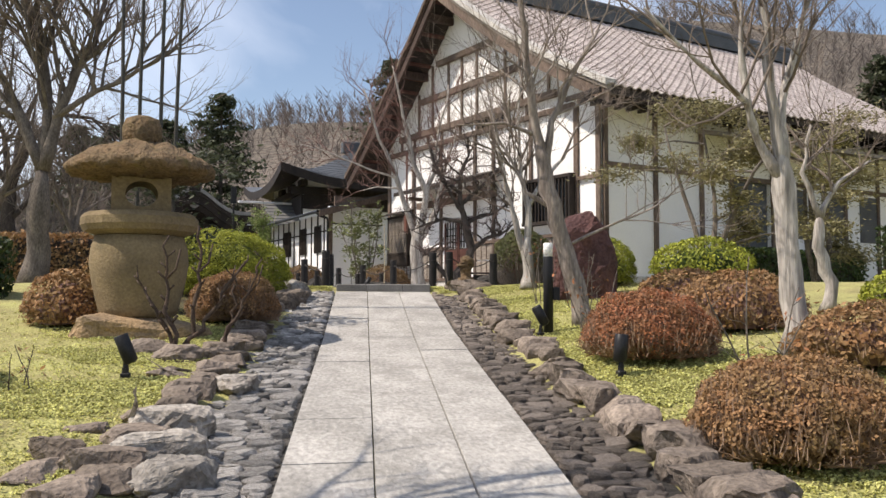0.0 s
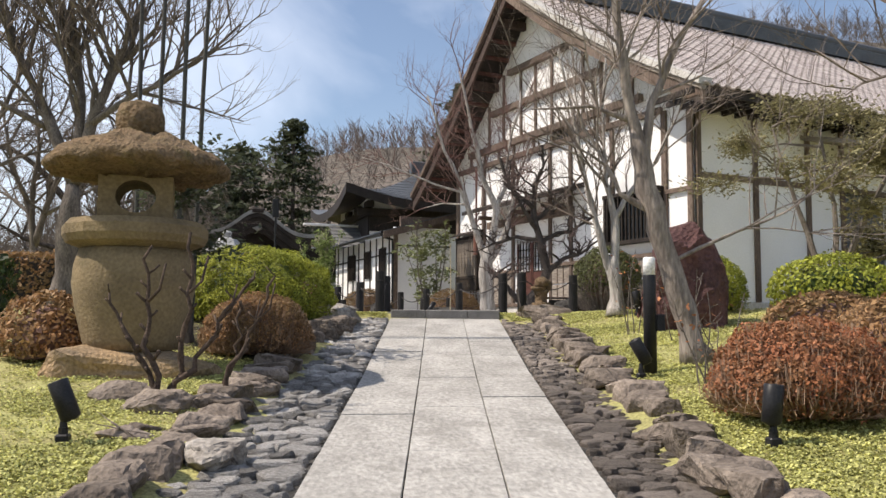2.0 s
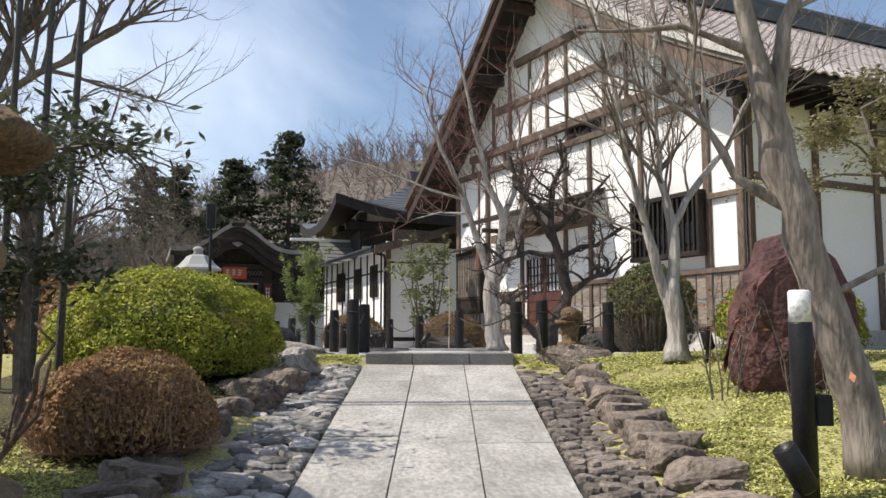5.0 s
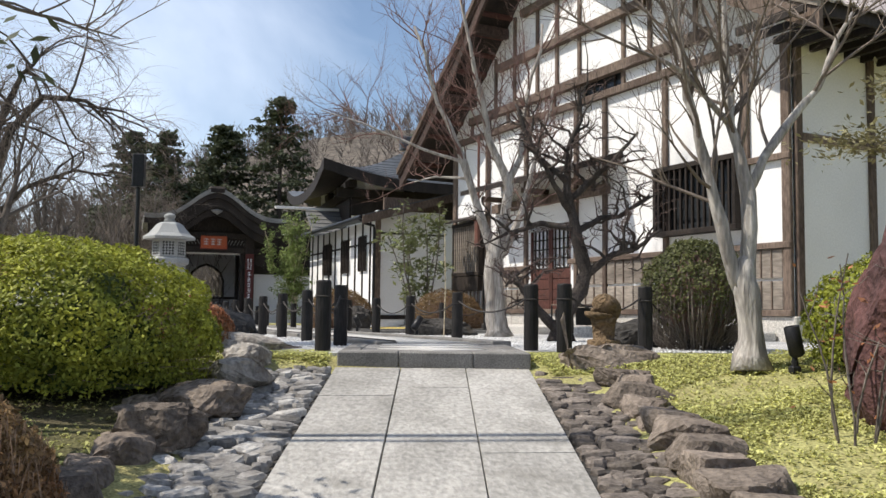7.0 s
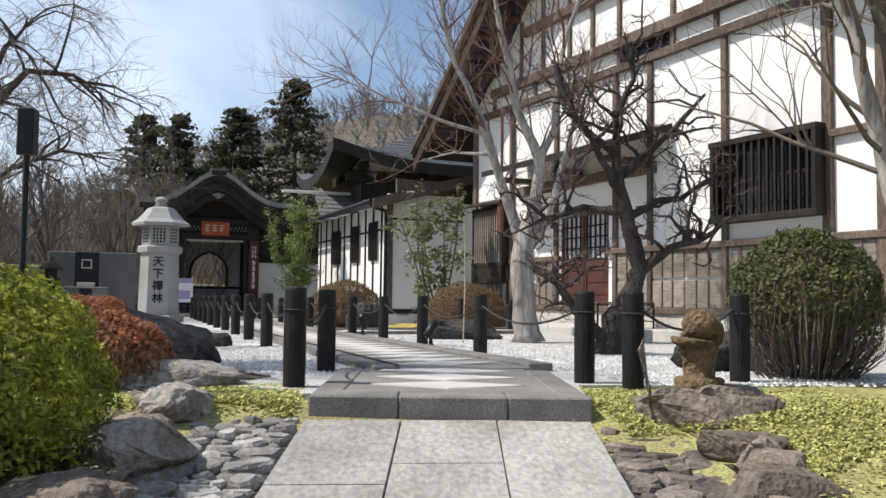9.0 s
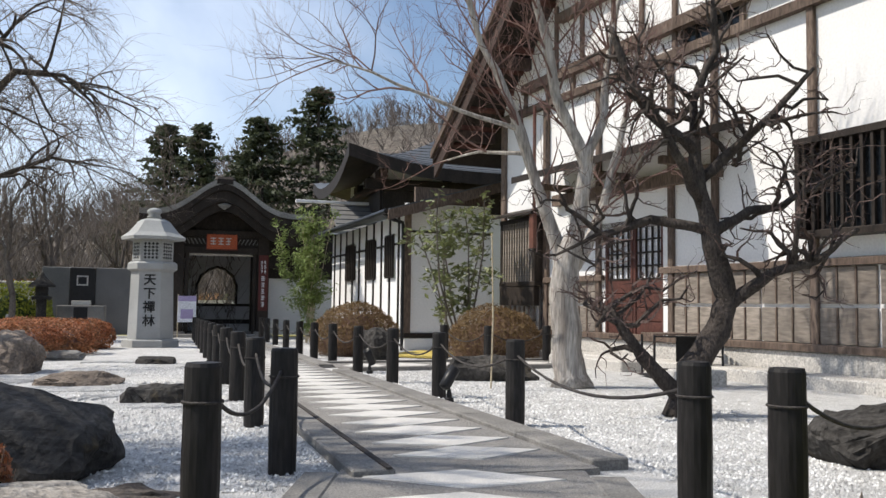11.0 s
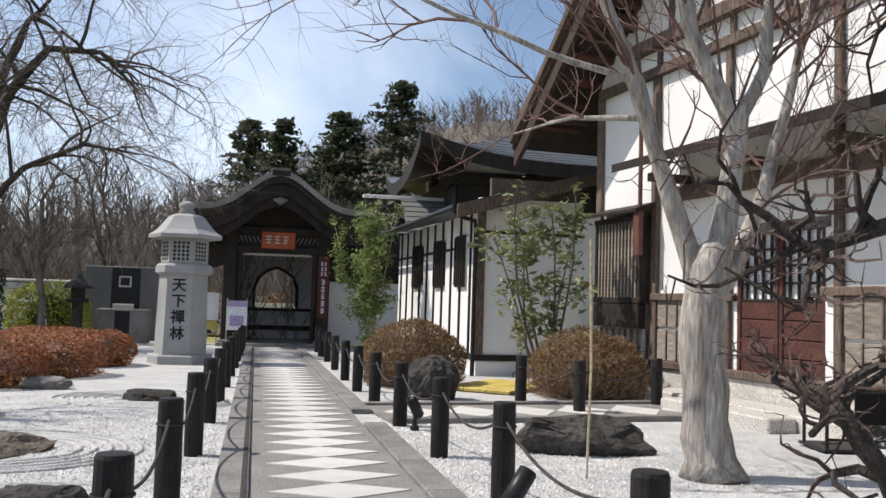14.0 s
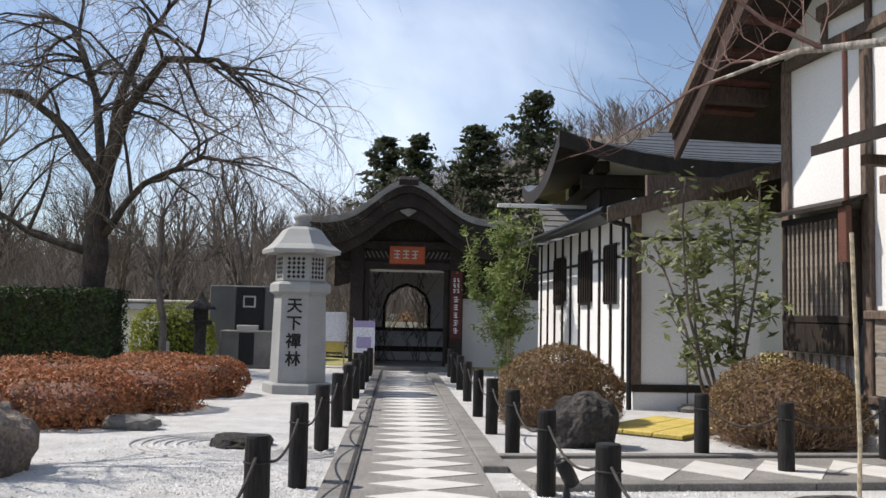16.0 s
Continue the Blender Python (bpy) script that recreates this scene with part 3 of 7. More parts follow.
CB = pose(0.25, 26.4, cz(26.4), 0, 0, 14.7) @ pose(0, 0, 0, -0.458)    # court path: middle line along y


# ---- ground ----
def build_ground():
    xs = sorted(set([-400, -200, -120, -80, -50, -35, -25, -18, -14] + [round(-12 + 0.3 * i, 3) for i in range(81)] + [13, 15, 18, 25, 35, 60, 120, 200, 400]))
    ys = sorted(set([-300, -120, -60, -30, -20, -14, -10] + [round(-8 + 0.3 * i, 3) for i in range(167)] + [44, 48, 55, 65, 80, 120, 200, 400, 700]))
    g = Geo()
    g.v = [(x, y, land(x, y)) for y in ys for x in xs]
    w = len(xs)
    g.f = [(j * w + i, j * w + i + 1, (j + 1) * w + i + 1, (j + 1) * w + i) for j in range(len(ys) - 1) for i in range(w - 1)]
    solo("ground", g, "soil", Matrix(), "mossy garden ground sloping up to the court", "ground", kind="structure", smooth=True)


def sheet(name, outline, z, mat, label, category, thick=0.06):
    g = Geo()
    k = len(outline)
    g.v = [(x, y, cz(y) + z - thick) for x, y in outline] + [(x, y, cz(y) + z) for x, y in outline]
    g.f = [tuple(range(k, 2 * k))] + [(i, (i + 1) % k, k + (i + 1) % k, k + i) for i in range(k)]
    return solo(name, g, mat, Matrix(), label, category, kind="structure")


build_ground()
court = sheet("court_gravel", [(-9.5, 33.0), (-7.5, 29.0), (-5.2, 25.5), (-3.2, 22.0), (-0.9, 19.2), (-0.6, 17.9), (0.95, 17.1), (0.95, 16.9), (2.9, 16.9), (3.0, 17.5), (6.2, 17.9), (8.6, 20.9), (8.4, 23.6), (4.8, 34.4), (3.0, 37.0), (2.0, 36.5), (-1.0, 45.5), (-11.2, 45.0), (-11.2, 38.5), (-10.2, 35.0)], -0.02, "gravel", "raked white gravel court", "gravel")


def raked(cx, cy, r0, rings, squash):
    """Low ridges of gravel raked in rings round a rock."""
    for k in range(rings):
        r = r0 + 0.13 * k
        pts = []
        for i in range(49):
            a = 2 * math.pi * i / 48
            x, y = cx + r * math.cos(a), cy + squash * r * math.sin(a)
            pts.append((x, y, cz(y) - 0.024 + 0.006 * noise.noise(Vector((x * 3, y * 3, 0)))))
        part("raked_ridge", Geo().tube(pts, 0.026, 6), "gravel", court, smooth=True)


raked(-2.4, 28.9, 0.62, 6, 0.8)
raked(-2.2, 24.7, 0.75, 5, 0.85)
raked(-0.85, 22.75, 0.55, 3, 0.9)


def side(y, k):
    a, b = left_edge(y), right_edge(y)
    return a + (b - a) * k


def slope_frame(y):
    return math.degrees(math.atan(0.086 if y < 11 else 0.113))


# stepped kerb and landing at the head of the slope
landing = thing("stone_step", pose(1.93, 16.47, 0, 0, 0, -4.0), "grey granite step with a kerb-framed landing", "step", kind="structure")
g = Geo()
for a, b in ((-0.895, -0.33), (-0.326, 0.36), (0.364, 0.895)):
    g = Geo().box(a, -0.01, TOP - 0.26, b, 0.31, TOP + 0.012, bev=0.012)
    part("kerb_stone", g, "step", landing)
for a, b in ((-0.895, -0.70), (0.70, 0.895)):
    part("kerb_stone", Geo().box(a, 0.315, TOP - 0.2, b, 2.05, TOP + 0.012, bev=0.01), "step", landing)
part("landing_bed", Geo().box(-0.70, 0.315, TOP - 0.2, 0.70, 2.25, TOP + 0.004), "aggregate", landing)
for yy in (0.75, 1.35, 1.95):
    g = Geo().add([(-0.55, yy, TOP + 0.012), (0, yy - 0.24, TOP + 0.012), (0.55, yy, TOP + 0.012), (0, yy + 0.24, TOP + 0.012), (-0.56, yy, TOP), (0, yy - 0.25, TOP), (0.56, yy, TOP), (0, yy + 0.25, TOP)],
                  [(0, 1, 2, 3), (4, 5, 1, 0), (5, 6, 2, 1), (6, 7, 3, 2), (7, 4, 0, 3)])
    part("diamond_slab", g, "diamond", landing)

# court path with diamond slabs between pale kerbs
walkway = thing("court_path", CB, "exposed aggregate path with a row of pale diamonds", "path", kind="structure")
part("path_bed", Geo().box(-0.60, -8.1, -0.10, 0.60, 17.4, 0.012), "aggregate", walkway)
for sx in (-1, 1):
    yk = -8.0
    while yk < 17.2:
        ln = 1.2 if yk < 15.9 else 17.35 - yk
        if not (sx > 0 and 0.95 < yk + 0.6 < 1.4):
            part("kerb_stone", Geo().box(min(sx * 0.605, sx * 0.85), yk + 0.005, -0.12, max(sx * 0.605, sx * 0.85), yk + ln - 0.005, 0.045, bev=0.01), "step", walkway)
        yk += ln
dm = Geo().add([(-0.5, 0, 0.02), (0, -0.26, 0.02), (0.5, 0, 0.02), (0, 0.26, 0.02), (-0.505, 0, 0.006), (0, -0.265, 0.006), (0.505, 0, 0.006), (0, 0.265, 0.006)],
               [(0, 1, 2, 3), (4, 5, 1, 0), (5, 6, 2, 1), (6, 7, 3, 2), (7, 4, 0, 3)]).mesh("diamond_slab", M["diamond"])
yk = -7.4
while yk < 17.2:
    part("diamond_slab", dm, None, walkway, at=Matrix.Translation((0.03, yk, 0)))
    yk += 0.545
part("ground_lamp_strip", Geo().box(-0.66, -8.0, 0.045, -0.625, 17.1, 0.055), "rope", walkway, "thin dark cable along the kerb")

# side path to the hall's door
SB = pose(0.72, 28.1, cz(28.1), 0, 0, 20)
sidewalk = thing("side_path", SB, "narrow aggregate path with pale diamonds between kerbs", "path", kind="structure")
part("path_bed", Geo().box(0.0, -0.68, -0.1, 5.2, 0.68, 0.014), "aggregate", sidewalk)
for s0 in (-0.83, 0.685):
    for i in range(4):
        part("kerb_stone", Geo().box(i * 1.3 + 0.004, s0, -0.1, i * 1.3 + 1.296, s0 + 0.145, 0.05, bev=0.008), "step", sidewalk)
dm2 = Geo().add([(-0.38, 0, 0.022), (0, -0.52, 0.022), (0.38, 0, 0.022), (0, 0.52, 0.022), (-0.385, 0, 0.008), (0, -0.525, 0.008), (0.385, 0, 0.008), (0, 0.525, 0.008)],
                [(0, 1, 2, 3), (4, 5, 1, 0), (5, 6, 2, 1), (6, 7, 3, 2), (7, 4, 0, 3)]).mesh("diamond_slab", M["diamond"])
for i in range(6):
    part("diamond_slab", dm2, None, sidewalk, at=Matrix.Translation((0.5 + i * 0.78, 0, 0)))


# ---- main hall ----
hall = thing("main_hall", MB, "white plastered temple hall with dark timber framing and tiled gable roof", "building", kind="structure")
W0, W1, DEEP = -3.0, 8.4, 16.0     # gable wall from near to far corner, depth
RID, RZ, OV = 3.5, 11.5, 1.0    # ridge place, height, verge overhang


def roof_z(s):
    """Upper face of the hall roof over the gable's width, hollow curves on both sides."""
    if s < RID:
        k = (RID - s) / (RID + 4.35)
        return RZ - (RZ - 6.62) * (1.22 * k - 0.22 * k * k)
    k = (s - RID) / (9.75 - RID)
    return RZ - (RZ - 6.02) * (1.16 * k - 0.16 * k * k)


# gable wall plaster with its openings cut through
OPEN = [(-2.0, 0.0, 3.53, 4.76), (3.0, 4.6, 2.1, 3.95), (1.2, 2.6, 6.72, 7.12)]
cols = sorted({W0, W1, RID, *[o[0] for o in OPEN], *[o[1] for o in OPEN], *[W0 + i * 0.95 for i in range(13)]})
g = Geo()
for a, b in zip(cols, cols[1:]):
    if b - a < 1e-4:
        continue
    cut = sorted((o[2], o[3]) for o in OPEN if o[0] <= a + 1e-4 and o[1] >= b - 1e-4)
    lo = 1.95
    for c0, c1 in cut + [(None, None)]:
        ta, tb = (c0, c0) if c0 else (roof_z(a) - 0.16, roof_z(b) - 0.16)
        g.add([(0, a, lo), (0, b, lo), (0, b, tb), (0, a, ta), (0.2, a, lo), (0.2, b, lo), (0.2, b, tb), (0.2, a, ta)],
              [(0, 3, 2, 1), (4, 5, 6, 7), (0, 1, 5, 4), (3, 7, 6, 2)])
        lo = c1
part("gable_wall", g, "plaster", hall, "white plaster gable wall")
part("footing", Geo().box(-0.06, W0 - 0.06, 1.2, 0.25, W1, 2.05, bev=0.02), "found", hall, "pale concrete footing")
part("footing", Geo().box(0.26, W0 - 0.06, 1.2, DEEP, W0 + 0.25, 2.05, bev=0.02), "found", hall)
# near eave wall
g = Geo()
for a, b in ((0.2, 5.0), (6.7, DEEP)):
    g.box(a, W0, 2.0, b, W0 + 0.2, 6.9)
g.box(5.0, W0, 4.9, 6.7, W0 + 0.2, 6.9)
part("eave_wall", g, "plaster", hall, "white plaster wall under the tiled eave")
part("far_wall", Geo().box(0.2, W1 - 0.2, 1.5, DEEP, W1, roof_z(W1) - 0.2), "plaster", hall)
g = Geo()
yy = [W0 + i * (W1 - W0) / 10 for i in range(11)]
for a, b in zip(yy, yy[1:]):
    g.add([(DEEP, a, 1.5), (DEEP, b, 1.5), (DEEP, b, roof_z(b) - 0.2), (DEEP, a, roof_z(a) - 0.2), (DEEP - 0.2, a, 1.5), (DEEP - 0.2, b, 1.5), (DEEP - 0.2, b, roof_z(b) - 0.2), (DEEP - 0.2, a, roof_z(a) - 0.2)], [(0, 1, 2, 3), (4, 7, 6, 5)])
part("back_wall", g, "plaster", hall)
# timber frame on the gable wall
def stud(s, z0, z1, w=0.12, d=0.07, mat="timber", x0=0.0):
    part("post", Geo().box(-d, s - w / 2, z0, x0, s + w / 2, z1, bev=0.012), mat, hall)
def rail(s0, s1, z, h=0.16, d=0.09, mat="timber"):
    part("beam", Geo().box(-d, s0, z - h / 2, 0.0, s1, z + h / 2, bev=0.014), mat, hall)
for s in (W0 + 0.09, -2.05, -0.08, 1.75, 2.75, 4.75, 6.55, W1 - 0.09):
    stud(s, 2.05, min(roof_z(s) - 0.3, 6.62), 0.17 if s < -1 or s > 6 else 0.12, 0.075)
for s in (-0.9, 0.35, 1.15, 2.65, 3.5, 4.3, 5.3, 6.2):
    stud(s, 7.2, min(9.4, roof_z(s) - 0.35), 0.10, 0.06)
for s in (0.1, 1.15, 2.65, 3.6, 4.7, 5.6, 6.5, 7.4):
    if roof_z(s) > 7.3:
        stud(s, 6.73, 7.05, 0.10, 0.06)
rail(-2.0, 8.3, 6.66, 0.15, 0.12)
rail(-1.3, 7.4, 7.13, 0.20, 0.16)
rail(0.4, 6.0, 8.25, 0.18, 0.16)
rail(1.8, 4.9, 9.35, 0.18, 0.16)
rail(W0, -2.1, 4.65, 0.10)
rail(W0, 3.0, 3.2, 0.10, 0.10, "timber")
rail(4.6, 6.6, 3.12, 0.10, 0.10, "timber")
rail(W0, W1, 2.1, 0.10, 0.11, "timber")
# board panels of the dado
for a, b in ((W0 + 0.2, -2.15), (-2.0, -1.05), (-1.0, -0.15), (0.0, 0.85), (0.88, 1.68), (1.82, 2.68), (4.85, 5.6), (5.65, 6.45)):
    for z0, z1 in ((2.16, 2.62), (2.67, 3.14)):
        part("panel", Geo().box(-0.045, a, z0, -0.002, b, z1, bev=0.012), "panel", hall)
        for k in (1, 2):
            s = a + (b - a) * k / 3
            part("batten", Geo().box(-0.065, s - 0.012, z0, -0.046, s + 0.012, z1), "timber", hall)
# barred window
def bars(s0, s1, z0, z1, out, n, cross=True, wood="darkwood"):
    ob = part("lattice_window", Geo().box(-out, s0 - 0.1, z1, 0, s1 + 0.1, z1 + 0.09, bev=0.01), "darkwood", hall, "dark barred window box")
    part("sill", Geo().box(-out, s0 - 0.1, z0 - 0.09, 0, s1 + 0.1, z0, bev=0.01), "darkwood", ob)
    for s in (s0 - 0.06, s1 + 0.02):
        part("jamb", Geo().box(-out + 0.005, s - 0.03, z0, 0, s + 0.05, z1, bev=0.008), "darkwood", ob)
    b = Geo().box(-0.022, -0.022, z0 + 0.002, 0.022, 0.022, z1 - 0.002).mesh("bar", M[wood])
    for i in range(n):
        part("bar", b, None, ob, at=Matrix.Translation((-out + 0.04, s0 + (i + 0.5) * (s1 - s0) / n, 0)))
    if cross:
        part("cross_bar", Geo().box(-out + 0.062, s0, (z0 + z1) / 2 - 0.02, -out + 0.085, s1, (z0 + z1) / 2 + 0.02), "darkwood", ob)
    return ob
bars(-1.95, -0.05, 3.6, 4.72, 0.28, 13)
part("pane", Geo().box(0.06, -2.0, 3.5, 0.09, 0.0, 4.8), "glass", hall, "dark window glass")
part("pane", Geo().box(0.1, 1.2, 6.7, 0.12, 2.6, 7.15), "glass", hall)
for s in (1.55, 1.9, 2.25):
    stud(s, 6.73, 7.05, 0.04, -0.05, "darkwood", 0.09)
# projecting lattice bay at the far end
lat = bars(6.72, 7.98, 3.1, 4.32, 0.27, 12, False, "panel")
part("bay_back", Geo().box(-0.12, 6.66, 2.05, -0.10, 8.08, 4.3), "panel", lat)
part("bay_base", Geo().box(-0.26, 6.66, 2.62, -0.121, 8.08, 3.0, bev=0.01), "darkwood", lat)
for i in range(7):
    part("lower_slat", Geo().box(-0.22, 6.72 + i * 0.19, 2.08, -0.19, 6.76 + i * 0.19, 2.6), "timber", lat)
part("lower_rail", Geo().box(-0.225, 6.66, 2.3, -0.2, 8.08, 2.34), "darkwood", lat)
part("lower_panel", Geo().box(-0.16, 6.66, 2.05, -0.125, 8.08, 2.61), "found", lat)
part("bay_roof", Geo().add([(-0.42, 6.5, 4.43), (0, 6.5, 4.57), (0, 8.2, 4.57), (-0.42, 8.2, 4.43), (-0.42, 6.5, 4.48), (0, 6.5, 4.62), (0, 8.2, 4.62), (-0.42, 8.2, 4.48)], [(0, 3, 2, 1), (4, 5, 6, 7), (0, 1, 5, 4), (1, 2, 6, 5), (2, 3, 7, 6), (3, 0, 4, 7)]), "darkwood", lat)
pipe = part("downpipe", Geo().tube([(-0.30, 6.58, 6.6), (-0.30, 6.58, 4.45)], 0.035, 8), "copper_pipe", hall, "red-brown copper downpipe")
part("pipe_casing", Geo().box(-0.37, 6.50, 3.75, -0.285, 6.66, 4.44, bev=0.008), "copper_pipe", pipe, "narrow red-brown wooden pipe casing")
# sliding lattice door with its red lower boards and pent roof
door = part("door_1", Geo().box(0.0, 2.9, 3.95, 0.12, 4.7, 4.1, bev=0.01), "redwood", hall, "red-brown sliding lattice doors, closed")
part("pane", Geo().box(0.07, 3.0, 3.1, 0.09, 4.6, 3.95), "paper", door)
for a, b in ((3.0, 3.79), (3.81, 4.6)):
    for s in (a, b - 0.06):
        part("stile", Geo().box(0.0, s, 2.12, 0.05, s + 0.06, 3.95, bev=0.006), "redwood", door)
    for i in range(1, 5):
        s = a + (b - a) * i / 5
        part("bar", Geo().box(0.02, s - 0.014, 3.1, 0.05, s + 0.014, 3.95), "darkwood", door)
    for z in (3.08, 3.3, 3.52, 3.74):
        part("bar", Geo().box(0.015, a + 0.06, z - 0.014, 0.045, b - 0.06, z + 0.014), "darkwood", door)
    for i in range(4):
        part("board", Geo().box(0.02, a + 0.06, 2.14 + i * 0.235, 0.05, b - 0.06, 2.355 + i * 0.235, bev=0.01), "redwood", door)
    part("door_back", Geo().box(0.055, a, 2.1, 0.068, b, 3.07), "redwood", door)
pent = part("pent_roof", Geo().add([(-1.15, 1.2, 4.90), (0, 1.2, 5.24), (0, 6.0, 5.24), (-1.15, 6.0, 4.90), (-1.15, 1.2, 5.02), (0, 1.2, 5.38), (0, 6.0, 5.38), (-1.15, 6.0, 5.02)],
            [(0, 3, 2, 1), (4, 5, 6, 7), (0, 1, 5, 4), (1, 2, 6, 5), (2, 3, 7, 6), (3, 0, 4, 7)]), "darkwood", hall, "dark boarded pent roof over the door")
for s in (2.2, 3.9, 5.7):
    part("bracket", Geo().box(-0.7, s - 0.06, 4.78, 0.0, s + 0.06, 4.90, bev=0.01), "timber", pent)
part("cross_beam", Geo().box(-0.14, 1.6, 4.55, -0.0, 6.2, 4.76, bev=0.01), "timber", pent)
# roof: deck, tiles, verge boards, ridge
def strip(s0, s1, x0, x1, dz0, dz1, steps=14):
    q = Geo()
    ss = [s0 + (s1 - s0) * i / steps for i in range(steps + 1)]
    for a, b in zip(ss, ss[1:]):
        za, zb = roof_z(a), roof_z(b)
        q.add([(x0, a, za + dz0), (x1, a, za + dz0), (x1, b, zb + dz0), (x0, b, zb + dz0), (x0, a, za + dz1), (x1, a, za + dz1), (x1, b, zb + dz1), (x0, b, zb + dz1)],
              [(0, 3, 2, 1), (4, 5, 6, 7), (0, 1, 5, 4), (2, 3, 7, 6), (1, 2, 6, 5), (3, 0, 4, 7)])
    return q
REND = DEEP + 1.4
part("roof_deck", strip(-4.35, RID, -OV + 0.02, REND, -0.16, -0.05), "darkwood", hall, "dark boarded roof deck")
part("roof_deck", strip(RID, 9.75, -OV + 0.02, REND, -0.16, -0.05), "darkwood", hall)
# far slope's verge is coloured darker than the near one, shade included
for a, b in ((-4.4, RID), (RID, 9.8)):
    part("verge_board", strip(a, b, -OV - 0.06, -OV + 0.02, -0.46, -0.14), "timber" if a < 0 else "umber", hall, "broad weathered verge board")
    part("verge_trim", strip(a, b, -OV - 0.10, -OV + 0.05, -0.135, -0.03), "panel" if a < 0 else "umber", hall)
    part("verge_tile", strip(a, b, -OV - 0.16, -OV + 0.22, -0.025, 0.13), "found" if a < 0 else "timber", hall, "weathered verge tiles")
for i in range(9):
    s = -3.9 + i * 1.6
    if abs(s - RID) > 0.3:
        # purlin colour includes the shade under the overhang
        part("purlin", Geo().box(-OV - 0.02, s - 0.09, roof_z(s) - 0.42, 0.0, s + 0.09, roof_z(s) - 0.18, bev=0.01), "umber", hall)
for i in range(34):
    s = -4.2 + i * 0.42
    if s < 9.6:
        part("soffit_batten", strip(s - 0.035, s + 0.035, -OV + 0.05, -0.001, -0.215, -0.162, 1), "redwood", hall)
part("eave_board", Geo().box(-OV, -4.36, roof_z(-4.35) - 0.24, REND, -4.30, roof_z(-4.35) - 0.03, bev=0.01), "darkwood", hall)
g = Geo()
for i in range(44):
    x = -1.2 + i * 0.42
    g.box(x - 0.04, -4.28, roof_z(-4.3) - 0.25, x + 0.04, -3.0, roof_z(-4.3) - 0.13)
part("rafter_ends", g, "darkwood", hall)
part("ridge", Geo().box(-OV - 0.1, RID - 0.22, RZ - 0.05, REND, RID + 0.22, RZ + 0.42, bev=0.05), "slate", hall, "dark ridge cap")
part("ridge", Geo().lathe([(0.2, 0), (0.2, REND + OV + 0.1)], 12, Matrix.Translation((-OV - 0.1, RID, RZ + 0.5)) @ Matrix.Rotation(math.pi / 2, 4, "Y")), "slate", hall)
# lower pent along the eave wall, doors under it
part("lower_roof", Geo().add([(3.5, -4.6, 5.72), (DEEP, -4.6, 5.72), (DEEP, -3, 6.1), (3.5, -3, 6.1), (3.5, -4.6, 5.82), (DEEP, -4.6, 5.82), (DEEP, -3, 6.22), (3.5, -3, 6.22)], [(0, 3, 2, 1), (4, 5, 6, 7), (0, 1, 5, 4), (1, 2, 6, 5), (2, 3, 7, 6), (3, 0, 4, 7)]), "panel", hall, "weathered pent roof over the side doors")
for x in (0.1, 1.9, 3.7, 4.95, 6.78, 8.6, 10.4, 12.2, 14.0):
    part("post", Geo().box(x - 0.075, W0 - 0.07, 2.05, x + 0.075, W0, 6.7, bev=0.012), "timber", hall)
for z in (4.95,):
    for a, b in ((0.18, 1.82), (1.98, 3.62), (3.78, 4.87)):
        part("beam", Geo().box(a, W0 - 0.06, z - 0.07, b, W0, z + 0.07, bev=0.01), "timber", hall)
    if z > 4.9:
        part("beam", Geo().box(5.03, W0 - 0.06, z - 0.07, 13.9, W0, z + 0.07, bev=0.01), "timber", hall)
part("door_leaf", Geo().box(5.05, W0 + 0.05, 2.05, 5.88, W0 + 0.1, 4.88, bev=0.01), "slate", hall, "dark grey sliding door")
part("door_leaf", Geo().box(5.9, W0 + 0.1, 2.05, 6.68, W0 + 0.15, 4.88, bev=0.01), "slate", hall)
for x0 in (7.2, 9.2, 11.2):
    part("shutter", Geo().box(x0, W0 - 0.03, 3.3, x0 + 1.1, W0 + 0.0, 4.8, bev=0.01), "slate", hall)
# tiles: the rows above the near eave are pieces, the rest one sheet of tiles
TW, TL = 0.30, 0.285
def tile_geo():
    q = Geo()
    prof = [(-0.15, 0.035), (-0.09, 0.055), (-0.03, 0.03), (0.03, 0.0), (0.10, 0.0), (0.15, 0.03)]
    top = [(a, -0.02, b + 0.025) for a, b in prof] + [(a, TL, b) for a, b in prof] + [(a, -0.02, b - 0.005) for a, b in prof]
    k = len(prof)
    fs = [(i, i + 1, k + i + 1, k + i) for i in range(k - 1)] + [(2 * k + i, 2 * k + i + 1, i + 1, i) for i in range(k - 1)]
    return top, fs
tv, tf = tile_geo()
one = Geo().add(tv, tf).mesh("roof_tile", M["tile"])
rest = Geo()
run, s, rows = 0.0, -4.42, []
while s < RID - 0.2:
    z0 = roof_z(s)
    z1 = roof_z(s + 0.05)
    pitch = math.atan2(z1 - z0, 0.05)
    rows.append((s, z0, pitch))
    s += TL * math.cos(pitch) * 0.97
count = 0
for j, (s, z, pitch) in enumerate(rows):
    for i in range(int((REND + OV) / TW)):
        x = -OV + 0.1 + i * TW
        m = Matrix.Translation((x, s, z - 0.03)) @ Matrix.Rotation(pitch, 4, "X")
        if j < 12 and i < 25:
            part("roof_tile", one, None, hall, at=m)
        else:
            rest.add(tv, tf, m)
rest_ob = part("roof_tiles", rest, "tiles", hall)
tagged(rest_ob, kind="stuff")
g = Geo()
